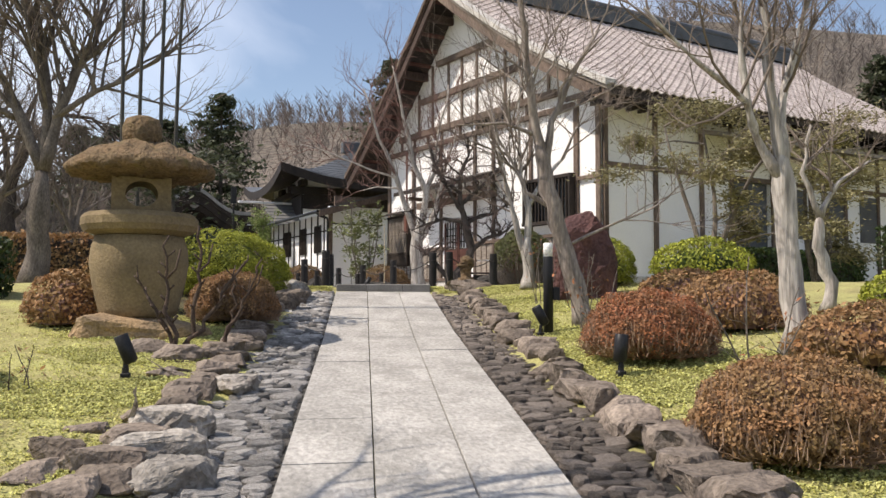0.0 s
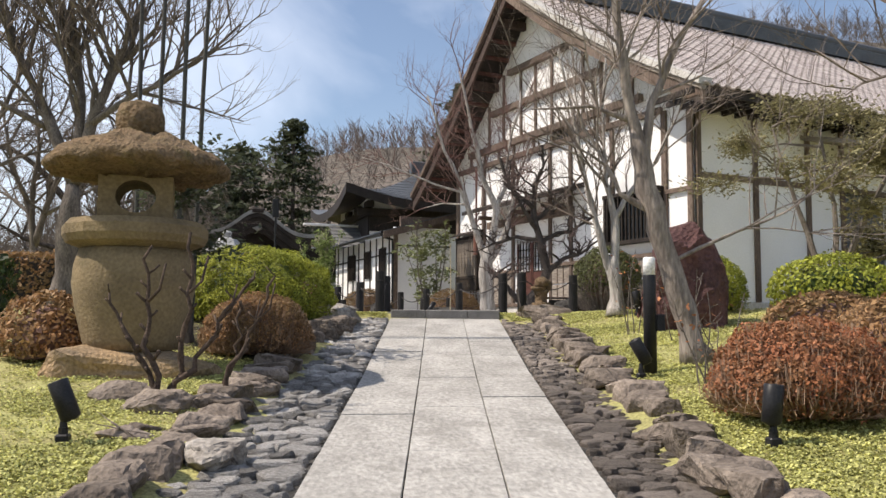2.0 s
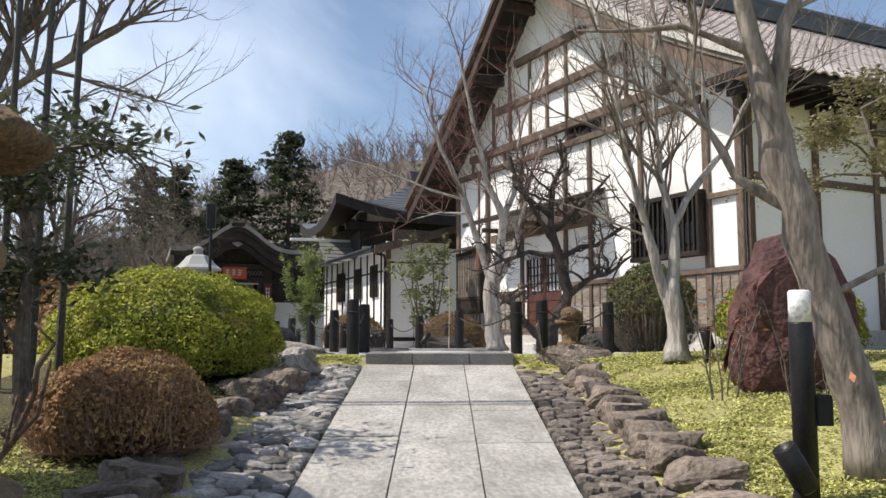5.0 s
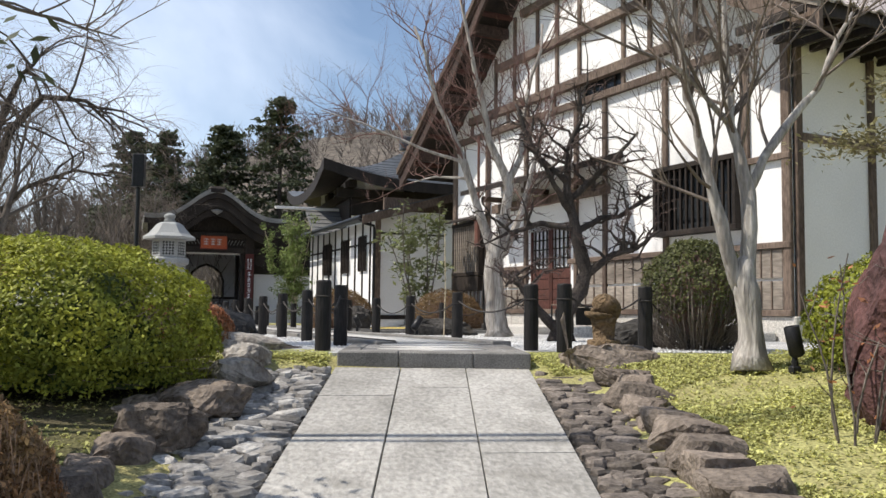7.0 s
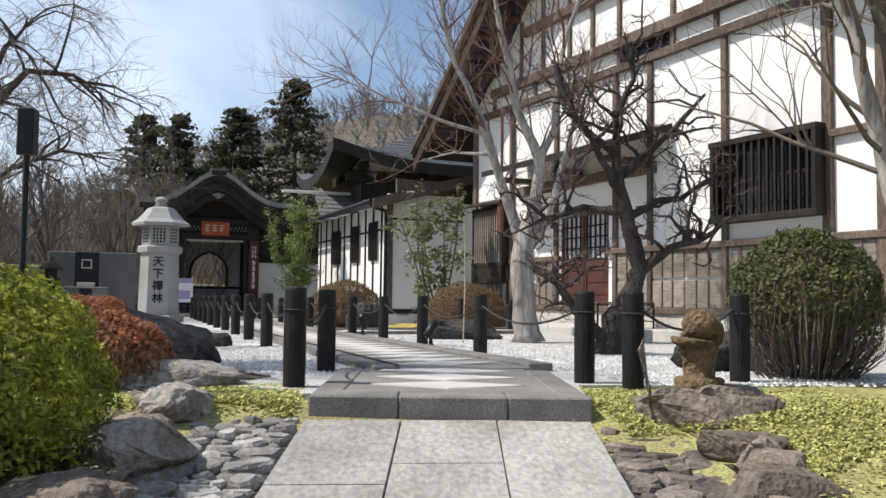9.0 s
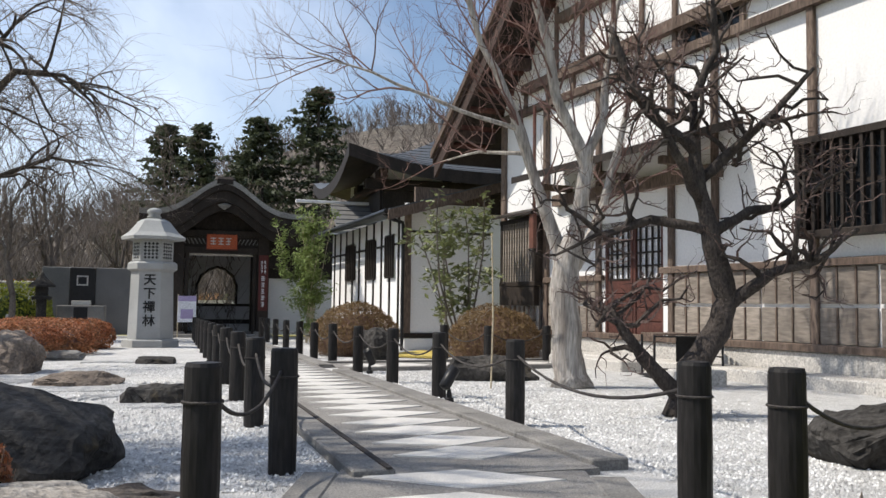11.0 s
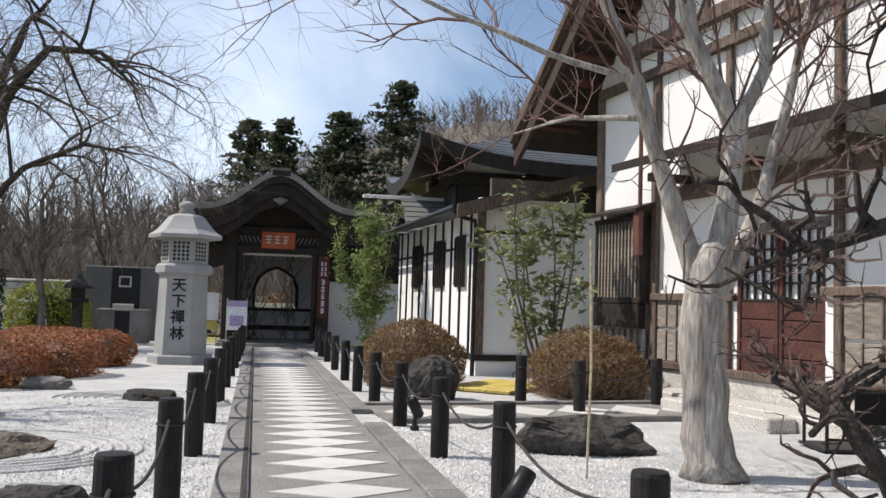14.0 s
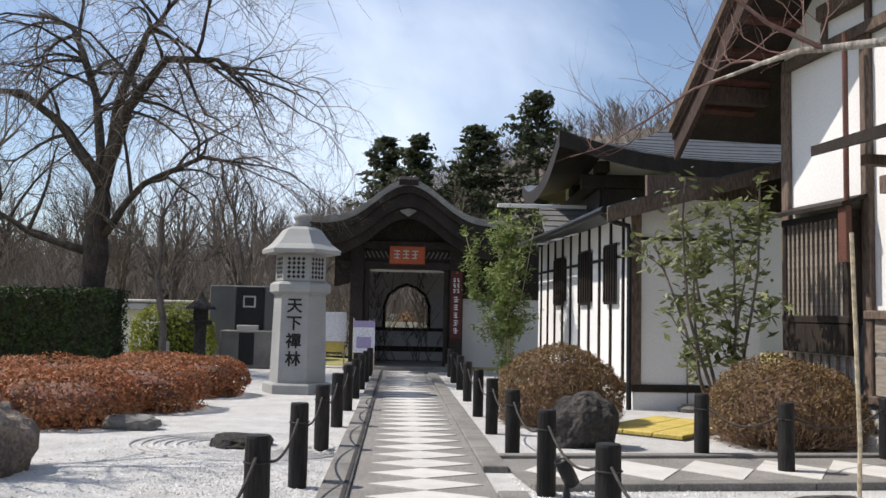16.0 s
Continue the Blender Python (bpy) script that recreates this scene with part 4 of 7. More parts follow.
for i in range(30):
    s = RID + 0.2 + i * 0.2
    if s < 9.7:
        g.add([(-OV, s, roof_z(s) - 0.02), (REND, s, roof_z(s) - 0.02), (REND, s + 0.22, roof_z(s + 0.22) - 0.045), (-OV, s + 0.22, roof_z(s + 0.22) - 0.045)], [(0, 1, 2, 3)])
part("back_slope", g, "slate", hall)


# ---- low annex beside the hall ----
annex = thing("annex", AB, "low white annex with dark battens, shuttered windows and lean-to roof", "building", kind="structure")
AL = 7.0
g = Geo()
WIN = [(0.75, 1.45), (2.35, 3.15), (4.3, 5.2)]
g.box(0, 0, 0.3, 2.0, 0.16, 3.25)
yl = 0.16
for a, b in WIN + [(AL, AL)]:
    g.box(0, yl, 0.3, 0.16, a, 3.0)
    if b > a:
        g.box(0, a, 0.3, 0.16, b, 1.62)
        g.box(0, a, 2.62, 0.16, b, 3.0)
    yl = b
part("wall", g, "plaster", annex, "white plaster wall")
part("footing", Geo().box(-0.03, -0.03, -0.1, 2.0, 0.3, 0.29, bev=0.01), "plaster", annex)
part("footing", Geo().box(-0.03, 0.31, -0.1, 0.2, AL, 0.29, bev=0.01), "plaster", annex)
part("sill_beam", Geo().box(-0.05, -0.05, 0.29, 2.0, 0.0, 0.40, bev=0.008), "darkwood", annex)
part("sill_beam", Geo().box(-0.05, 0.0, 0.29, 0.0, AL, 0.40, bev=0.008), "darkwood", annex)
part("corner_post", Geo().box(-0.055, -0.055, 0.4, 0.10, -0.0, 3.2, bev=0.01), "timber", annex)
part("rail", Geo().box(0.1, -0.03, 2.60, 2.0, 0.0, 2.65), "darkwood", annex)
part("rail", Geo().box(-0.03, 0.10, 2.36, 0.0, AL, 2.41), "darkwood", annex)
for i in range(10):
    yb = 0.5 + i * 0.68
    part("batten", Geo().box(-0.035, yb - 0.03, 0.4, -0.001, yb + 0.03, 3.0), "darkwood", annex)
for a, b in WIN:
    w = part("window_1", Geo().box(-0.06, a, 1.62, -0.036, b, 2.62, bev=0.006), "darkwood", annex, "dark slatted window shutter")
    for k in range(5):
        yb = a + (b - a) * (k + 0.5) / 5
        part("slat", Geo().box(-0.085, yb - 0.03, 1.66, -0.061, yb + 0.03, 2.58), "darkwood", w)
# lean-to roof, low over the side wall
def lean(x):
    return 3.12 + 0.285 * x
part("roof", Geo().add([(-0.55, -0.55, lean(-0.55)), (2.3, -0.55, lean(2.3)), (2.3, AL + 0.4, lean(2.3)), (-0.55, AL + 0.4, lean(-0.55)), (-0.55, -0.55, lean(-0.55) + 0.09), (2.3, -0.55, lean(2.3) + 0.09), (2.3, AL + 0.4, lean(2.3) + 0.09), (-0.55, AL + 0.4, lean(-0.55) + 0.09)],
     [(0, 3, 2, 1), (4, 5, 6, 7), (0, 1, 5, 4), (1, 2, 6, 5), (2, 3, 7, 6), (3, 0, 4, 7)]), "slate", annex, "dark lean-to roof")
part("verge_board", Geo().add([(-0.6, -0.6, lean(-0.6) - 0.16), (2.35, -0.6, lean(2.35) - 0.16), (2.35, -0.6, lean(2.35) + 0.06), (-0.6, -0.6, lean(-0.6) + 0.06), (-0.6, -0.555, lean(-0.6) - 0.16), (2.35, -0.555, lean(2.35) - 0.16), (2.35, -0.555, lean(2.35) + 0.06), (-0.6, -0.555, lean(-0.6) + 0.06)],
     [(0, 1, 2, 3), (7, 6, 5, 4), (3, 2, 6, 7), (1, 0, 4, 5), (0, 3, 7, 4), (1, 5, 6, 2)]), "timber", annex, "weathered verge board")
part("upper_wall", Geo().box(0.2, 0.0, 3.26, 2.0, 0.1, 3.62), "timber", annex)
part("gutter", Geo().tube([(-0.62, -0.5, 2.99), (-0.62, AL + 0.3, 2.93)], 0.055, 8), "black", annex, "black gutter")
part("downpipe", Geo().tube([(-0.62, -0.35, 2.95), (-0.45, -0.2, 2.86), (-0.13, -0.11, 2.8), (-0.11, -0.11, 2.6), (-0.11, -0.11, 0.02)], 0.04, 8), "black", annex, "black downpipe")
part("meter_box", Geo().box(0.78, -0.06, 0.75, 0.88, -0.0, 0.9, bev=0.008), "step", annex, "small grey outlet box")
part("meter_pipe", Geo().tube([(0.83, -0.03, 0.75), (0.83, -0.03, 0.1)], 0.012, 6), "step", annex)
part("tap_basin", Geo().lathe([(0.16, 0.0), (0.18, 0.10), (0.10, 0.16)], 10, Matrix.Translation((0.75, -0.3, -0.02))), "step", annex)

# ---- rear hall with the sweeping dark roof ----
RB = pose(-0.06, 44.2, 0.72, 0, 0, 12.2) @ Matrix.Scale(0.96, 4)
rear = thing("rear_hall", RB, "hall with a sweeping dark hipped roof and upturned eaves", "building", kind="structure")
RW, RD, RE = 14.0, 11.0, 7.1
def rear_z(x, y):
    d = min(x, RW - x, y, RD - y)
    c = min(math.hypot(x, y), math.hypot(x, RD - y), math.hypot(RW - x, y))
    return RE + 0.30 * d + 0.035 * d * d + 0.85 * math.exp(-(c / 2.0) ** 1.3) - 0.0
g, gb = Geo(), Geo()
nx, ny = 40, 34
for (q, dz, flip) in ((g, 0.0, False), (gb, -0.32, True)):
    q.v = [(RW * i / nx, RD * j / ny, rear_z(RW * i / nx, RD * j / ny) + dz) for j in range(ny + 1) for i in range(nx + 1)]
    q.f = [((j * (nx + 1) + i), (j * (nx + 1) + i + 1), ((j + 1) * (nx + 1) + i + 1), ((j + 1) * (nx + 1) + i)) for j in range(ny) for i in range(nx)]
part("roof", g, "slate", rear, "dark grey sheet roof")
part("soffit", gb, "darkwood", rear)
g = Geo()
edge = [(RW * i / nx, 0) for i in range(nx + 1)]
edge2 = [(0, RD * j / ny) for j in range(ny + 1)]
for e in (edge, edge2):
    for (a, b), (c, d) in zip(e, e[1:]):
        g.add([(a, b, rear_z(a, b) - 0.46), (c, d, rear_z(c, d) - 0.46), (c, d, rear_z(c, d) + 0.02), (a, b, rear_z(a, b) + 0.02)], [(0, 1, 2, 3)])
part("fascia", g, "darkwood", rear, "dark eave fascia")
for k in range(24):
    yk = 0.45 * k + 0.3
    xs = [yk + (RW - 2 * yk) * i / 12 for i in range(13)] if yk < RD / 2 - 0.2 else []
    if xs:
        part("roof_seam", Geo().tube([(x, yk, rear_z(x, yk) + 0.004) for x in xs], 0.018, 4), "slate", rear)
part("wall", Geo().box(1.6, 1.6, 1.5, RW - 1.6, 1.8, 7.6), "plaster", rear)
part("wall", Geo().box(1.6, 1.81, 1.5, 1.8, RD - 1.6, 7.6), "plaster", rear)
part("beam", Geo().box(0.9, 1.35, 6.5, RW - 1, 1.58, 6.9, bev=0.02), "darkwood", rear)
part("beam", Geo().box(1.35, 1.59, 6.5, 1.58, RD - 1, 6.9, bev=0.02), "darkwood", rear)
part("band", Geo().box(1.59, 1.5, 5.7, RW - 1.6, 1.595, 6.49), "darkwood", rear)
part("band", Geo().box(1.5, 1.6, 5.4, 1.595, RD - 1.6, 6.49), "darkwood", rear)
for x, y in ((1.5, 1.5), (1.5, 4.0), (1.5, 6.5), (4.2, 1.45), (6.8, 1.45)):
    part("bracket", Geo().box(x - 0.18, y - 0.6, 6.92, x + 0.18, y + 0.3, 7.25, bev=0.03), "darkwood", rear)
part("ridge", Geo().box(RD / 2 - 0.6, RD / 2 - 0.25, rear_z(RW / 2, RD / 2) - 0.2, RW - RD / 2 + 0.6, RD / 2 + 0.25, rear_z(RW / 2, RD / 2) + 0.5, bev=0.06), "slate", rear)

# covered passage roof between gate and rear hall
passage = thing("passage", GB, "low passage with a pale metal ridge and ribbed roof", "building", kind="structure")
part("ridge", Geo().box(2.45, 2.3, 4.35, 6.2, 2.5, 4.44, bev=0.01), "plaster", passage, "pale ridge flashing")
part("roof", Geo().add([(3.6, 0.7, 3.3), (6.2, 0.7, 3.3), (6.2, 2.3, 4.34), (3.6, 2.3, 4.34), (3.6, 0.7, 3.2), (6.2, 0.7, 3.2), (6.2, 2.3, 4.24), (3.6, 2.3, 4.24)], [(0, 1, 2, 3), (7, 6, 5, 4), (0, 4, 5, 1), (1, 5, 6, 2), (3, 7, 4, 0)]), "greywall", passage, "grey ribbed roof")
for i in range(6):
    k = (i + 0.5) / 6
    part("roof_rib", Geo().box(3.6, 0.7 + 1.6 * k - 0.012, 3.3 + 1.04 * k, 6.2, 0.7 + 1.6 * k + 0.012, 3.32 + 1.04 * k), "slate", passage)
part("wall", Geo().box(1.35, 1.0, 0.0, 6.2, 1.2, 3.25), "plaster", passage)
part("wall_band", Geo().box(1.4, 0.97, 1.75, 6.2, 0.999, 3.2), "darkwood", passage)

# ---- gate ----
gate = thing("temple_gate", GB, "dark temple gate with a curved gable roof", "gate", kind="structure")
def bell(x):
    return 3.36 + 1.12 * math.exp(-(x / 1.12) ** 2) + 0.035 * x * x - 0.09
xs = [-2.3 + 4.6 * i / 36 for i in range(37)]
def bell_strip(y0, y1, d0, d1, lim=2.3):
    q = Geo()
    for a, b in zip(xs, xs[1:]):
        if abs(a) > lim + 1e-6 or abs(b) > lim + 1e-6:
            continue
        q.add([(a, y0, bell(a) + d0), (b, y0, bell(b) + d0), (b, y1, bell(b) + d0), (a, y1, bell(a) + d0), (a, y0, bell(a) + d1), (b, y0, bell(b) + d1), (b, y1, bell(b) + d1), (a, y1, bell(a) + d1)],
              [(0, 3, 2, 1), (4, 5, 6, 7), (0, 1, 5, 4), (2, 3, 7, 6)] + ([(3, 0, 4, 7)] if a <= -lim + 0.01 else []) + ([(1, 2, 6, 5)] if b >= lim - 0.01 else []))
    return q
part("roof", bell_strip(-1.0, 3.6, -0.10, 0.10), "copper", gate, "grey curved roof")
# edge split in two: dark below, pale above for the sunlit top
part("roof_edge", bell_strip(-1.1, -1.001, -0.20, -0.03), "darkwood", gate)
part("roof_course", bell_strip(-1.14, -1.002, -0.028, 0.125), "copper", gate, "grey rounded roof edge, pale for the light on its top")
part("barge_board", bell_strip(-1.0, -0.86, -0.52, -0.17, 2.2), "darkwood", gate, "dark curved barge board")
part("barge_board", bell_strip(-0.86, -0.72, -0.78, -0.22, 2.05), "darkwood", gate)
part("ceiling_back", bell_strip(0.02, 0.10, -1.5, -0.1, 1.9), "darkwood", gate)
part("ridge_ornament", Geo().box(-0.30, -1.15, 4.36, 0.30, -0.8, 4.58, bev=0.08), "darkwood", gate)
part("ridge", Geo().box(-0.2, -0.8, 4.38, 0.2, 3.4, 4.53, bev=0.05), "darkwood", gate)
part("pendant", Geo().lathe([(0.02, -0.09), (0.16, 0.0), (0.2, 0.05), (0.02, 0.1)], 10, Matrix.Translation((0, -1.06, 3.72)), squash=0.3), "step", gate, "pale carved pendant")
for x in (-1.22, 1.22):
    part("pillar", Geo().box(x - 0.17, -0.17, 0.0, x + 0.17, 0.17, 3.1, bev=0.02), "darkwood", gate)
    part("pillar_base", Geo().box(x - 0.24, -0.24, 0.0, x + 0.24, 0.24, 0.13, bev=0.03), "step", gate)
    part("rear_pillar", Geo().box(x - 0.15, 2.6, 0.0, x + 0.15, 2.9, 3.0, bev=0.02), "darkwood", gate)
    part("side_wall", Geo().box(x - 0.05, 0.18, 0.0, x + 0.05, 2.6, 2.9), "greywall", gate)
part("lintel", Geo().box(-1.6, -0.14, 2.42, 1.6, 0.14, 2.62, bev=0.02), "darkwood", gate)
part("upper_beam", Geo().box(-1.75, -0.16, 2.92, 1.75, 0.16, 3.12, bev=0.02), "darkwood", gate)
part("frieze_board", Geo().box(-1.5, -0.03, 2.62, 1.5, 0.03, 2.92), "darkwood", gate)
for i in range(22):
    x = -1.18 + i * 0.112
    if abs(x) > 0.46:
        part("frieze_fret", Geo().box(-0.014, -0.05, -0.09, 0.014, -0.032, 0.09), "step", gate, "pale carved fretwork", at=Matrix.Translation((x, 0, 2.78)) @ Matrix.Rotation(0.5 * (1 if x > 0 else -1), 4, "Y"))
part("light_strip", Geo().box(-0.95, 0.02, 2.36, 0.95, 0.08, 2.42), "found", gate)
for x in (-0.98, 0.98):
    part("jamb", Geo().box(x - 0.06, -0.07, 0.0, x + 0.06, 0.07, 2.42, bev=0.01), "darkwood", gate)
part("floor_slab", Geo().box(-1.5, -0.4, -0.05, 1.5, 3.0, 0.06, bev=0.02), "step", gate)
# screen wall with its bell-shaped window
g = Geo()
bw = [(-0.62, 0.95), (-0.62, 1.55), (-0.5, 1.85), (-0.25, 2.05), (0.0, 2.14), (0.25, 2.05), (0.5, 1.85), (0.62, 1.55), (0.62, 0.95)]
g.box(-1.05, 2.66, 0.5, -0.62, 2.76, 2.6)
g.box(0.62, 2.66, 0.5, 1.05, 2.76, 2.6)
g.box(-0.62, 2.66, 0.5, 0.62, 2.76, 0.95)
for (a, za), (b, zb) in zip(bw[1:-1], bw[2:-1]):
    g.add([(a, 2.66, za), (b, 2.66, zb), (b, 2.66, 2.6), (a, 2.66, 2.6), (a, 2.76, za), (b, 2.76, zb), (b, 2.76, 2.6), (a, 2.76, 2.6)], [(0, 1, 2, 3), (7, 6, 5, 4), (0, 4, 5, 1)])
part("screen_wall", g, "screen", gate, "grey screen wall with an ogee window")
part("window_frame", Geo().tube([(a, 2.65, z) for a, z in bw], 0.045, 6), "darkwood", gate)
part("rail", Geo().box(-1.05, 2.58, 0.86, 1.05, 2.655, 0.95, bev=0.01), "darkwood", gate)
part("screen_base", Geo().box(-1.05, 2.6, 0.06, 1.05, 2.78, 0.5), "screen", gate)
part("screen_rail", Geo().box(-1.05, 2.57, 0.30, 1.05, 2.599, 0.44, bev=0.005), "darkwood", gate)
# boards on the gate
def bars_text(parent, mat, x0, x1, z0, z1, y, rows, cols, rng):
    """Plain strokes standing for writing that cannot be read."""
    for i in range(rows):
        for j in range(cols):
            cx, cz = x0 + (x1 - x0) * (j + 0.5) / cols, z1 - (z1 - z0) * (i + 0.5) / rows
            w, h = (x1 - x0) / cols * 0.36, (z1 - z0) / rows * 0.36
            q = Geo()
            for k in range(3):
                q.box(cx - w, y - 0.006, cz + h * (k - 1) * 0.8 - h * 0.13, cx + w * rng.uniform(0.5, 1), y, cz + h * (k - 1) * 0.8 + h * 0.13)
            q.box(cx - w * 0.15, y - 0.0065, cz - h, cx + w * 0.15, y, cz + h)
            part("stroke", q, mat, parent)
rng = random.Random(5)
plq = thing("name_plaque", GB @ pose(0, -0.22, 2.55, -8), "orange-red gate plaque with pale characters", "sign")
part("board", Geo().box(-0.43, -0.02, 0, 0.43, 0.02, 0.44, bev=0.01), "sign", plq)
part("frame", Geo().box(-0.46, 0.0, -0.03, 0.46, 0.03, 0.47, bev=0.01), "maroon", plq)
bars_text(plq, "found", -0.36, 0.30, 0.08, 0.38, -0.021, 1, 3, rng)
hb = thing("hanging_board", GB @ pose(1.22, -0.20, 0.75), "tall maroon board with white vertical writing", "sign")
part("board", Geo().box(-0.14, -0.02, 0, 0.14, 0.015, 1.65, bev=0.008), "maroon", hb)
bars_text(hb, "paper", -0.08, 0.08, 0.1, 1.05, -0.021, 5, 1, rng)
bars_text(hb, "paper", -0.09, 0.09, 1.1, 1.5, -0.021, 3, 2, rng)
nb = thing("notice_board", GB @ pose(-0.95, -1.35, 0.0, 0, 0, 10), "small white notice on a thin stand", "sign")
for x in (-0.24, 0.24):
    part("leg", Geo().tube([(x, 0, 0), (x, 0, 1.2)], 0.015, 6), "beige", nb)
part("sheet", Geo().box(-0.25, -0.02, 0.42, 0.25, -0.004, 1.15), "paper", nb)
part("heading", Geo().box(-0.25, -0.024, 1.0, 0.25, -0.0205, 1.15), "lilac", nb)
part("picture", Geo().box(-0.17, -0.024, 0.52, 0.17, -0.0205, 0.78), "lilac", nb)

n2 = thing("notice_board", pose(-6.47, 43.9, cz(43.9), 0, 0, 20), "white notice sheets on a slanted folding stand", "sign")
for x in (-0.3, 0.3):
    part("leg", Geo().tube([(x, 0, 0), (x, 0.1, 1.55)], 0.018, 6), "step", n2)
part("sheet", Geo().box(-0.34, -0.03, 0.75, 0.34, -0.01, 1.6, bev=0.004), "paper", n2)
part("lower_sheet", Geo().box(-0.30, -0.028, 0.45, 0.30, -0.012, 0.73), "yellow", n2)

# grey wall by the gate with a dark memorial
solo("wall_west", Geo().box(-4.95, 0.6, 0.0, -2.35, 0.85, 1.95, bev=0.02), "greywall", GB, "grey rendered wall beside the gate", "wall", kind="structure")
mon = thing("memorial", GB @ pose(-3.75, -0.4, 0), "dark stone memorial tablet on a grey plinth", "monument")
part("plinth", Geo().box(-0.62, -0.3, 0, 0.62, 0.3, 0.85, bev=0.02), "step", mon)
part("plinth_slot", Geo().box(-0.18, -0.31, 0.05, 0.18, -0.301, 0.8), "black", mon)
part("tablet", Geo().box(-0.34, -0.1, 0.86, 0.34, 0.1, 1.9, bev=0.02), "black", mon)
part("inset", Geo().box(-0.15, -0.11, 1.4, 0.15, -0.101, 1.68), "found", mon)
part("inset_picture", Geo().box(-0.11, -0.115, 1.44, 0.11, -0.111, 1.64), "black", mon)
part("offering_shelf", Geo().box(-0.25, -0.25, 0.86, 0.25, -0.12, 0.98, bev=0.01), "found", mon)

# ---- inscribed stone pillar lantern ----
pil = thing("pillar_lantern", pose(-4.43, 35.77, 1.535, 0, 0, 9) @ Matrix.Scale(1.068, 4), "tall pale granite pillar lantern with carved black characters", "lantern")
part("plinth", Geo().lathe([(0.64, 0), (0.64, 0.15), (0.61, 0.18)], 6), "pillar", pil)
part("shaft", Geo().lathe([(0.515, 0.18), (0.475, 1.74)], 6), "pillar", pil, "tapered hexagonal shaft")
part("collar", Geo().lathe([(0.47, 1.74), (0.56, 1.80), (0.56, 1.93), (0.50, 1.98)], 6), "pillar", pil)
part("fire_box", Geo().lathe([(0.44, 1.98), (0.46, 2.0), (0.46, 2.46), (0.44, 2.5)], 6), "pillar", pil, "pierced hexagonal fire box")
# black plates on the faces paint the dark inside of each opening
hole_me = Geo().box(-0.026, -0.004, -0.026, 0.026, 0.004, 0.026, Matrix.Rotation(math.pi / 4, 4, "Y")).mesh("pierced_hole", M["black"])
for k in range(6):
    m = Matrix.Rotation(k * math.pi / 3, 4, "Z") @ Matrix.Translation((0, -0.398, 2.23))
    for i in range(4):
        for j in range(5):
            part("pierced_hole", hole_me, None, pil, at=m @ Matrix.Translation(((i - 1.5) * 0.085, 0, (j - 2) * 0.08)))
part("roof", Geo().lathe([(0.5, 2.48), (0.72, 2.49), (0.73, 2.56), (0.58, 2.66), (0.46, 2.80), (0.36, 2.93), (0.24, 2.99)], 6), "pillar", pil, "swept granite lantern roof")
part("finial", Geo().lathe([(0.14, 3.0), (0.17, 3.04), (0.12, 3.09), (0.16, 3.13), (0.17, 3.18), (0.12, 3.23), (0.03, 3.26)], 12), "pillar", pil, smooth=True)
for i, ch in enumerate("天下禪林"):
    cu = bpy.data.curves.new("character", "FONT")
    cu.body, cu.size, cu.extrude, cu.bevel_depth, cu.bevel_resolution, cu.align_x, cu.align_y = ch, 0.28, 0.003, 0.006, 0, "CENTER", "CENTER"
    tmp = bpy.data.objects.new("character", cu)
    scene.collection.objects.link(tmp)
    bpy.context.view_layer.update()
    me = bpy.data.meshes.new_from_object(tmp.evaluated_get(bpy.context.evaluated_depsgraph_get()))
    bpy.data.objects.remove(tmp)
    me.materials.clear()
    me.materials.append(M["ink"])
    zc = 1.54 - i * 0.315
    rr = (0.515 - 0.04 * (zc - 0.18) / 1.56) * math.cos(math.pi / 6)
    part("character", me, None, pil, at=pose(0.0, -rr - 0.006, zc, 88.7, 0, 0))

# ---- old stone lantern by the slope ----
LB = pose(-1.66, 10.86, 0.91, 0, 0, 10) @ Matrix.Scale(0.96, 4)
lan = thing("stone_lantern", LB, "huge weathered ochre stone lantern with mossy mushroom roof", "lantern")
part("base_stone", Geo().crag((0.92, 0.75, 0.40), 3, Matrix.Translation((0.0, 0, 0.0)), 0.08, 22), "tawny", lan, "rough blocky tawny base stone")
part("pedestal", Geo().lathe([(0.45, 0.30), (0.475, 0.40), (0.55, 0.70), (0.59, 0.95), (0.575, 1.14), (0.53, 1.29)], 32), "lantern", lan, smooth=True)
part("platform", Geo().lathe([(0.50, 1.29), (0.66, 1.35), (0.70, 1.42), (0.70, 1.51), (0.65, 1.57), (0.52, 1.585)], 14), "lantern", lan)
fb = Geo()
n = 24
hole = [(0.19 * math.cos(2 * math.pi * k / n), 1.80 + 0.16 * math.sin(2 * math.pi * k / n)) for k in range(n)]
sq = []
for k in range(n):
    c, s = math.cos(2 * math.pi * k / n), math.sin(2 * math.pi * k / n)
    q = max(abs(c), abs(s))
    sq.append((0.33 * c / q, 1.79 + 0.215 * s / q))
for yv, fl in ((-0.31, 0), (0.31, 1)):
    vs = [(x, yv, z) for x, z in hole] + [(x * 1.05, yv, z) for x, z in sq]
    fb.add(vs, [((k + 1) % n, k, n + k, n + (k + 1) % n) if not fl else (k, (k + 1) % n, n + (k + 1) % n, n + k) for k in range(n)])
fb.add([(x, -0.31, z) for x, z in hole] + [(x, 0.31, z) for x, z in hole], [(k, (k + 1) % n, n + (k + 1) % n, n + k) for k in range(n)])
fb.add([(x * 1.05, -0.31, z) for x, z in sq] + [(x * 1.05, 0.31, z) for x, z in sq], [((k + 1) % n, k, n + k, n + (k + 1) % n) for k in range(n)])
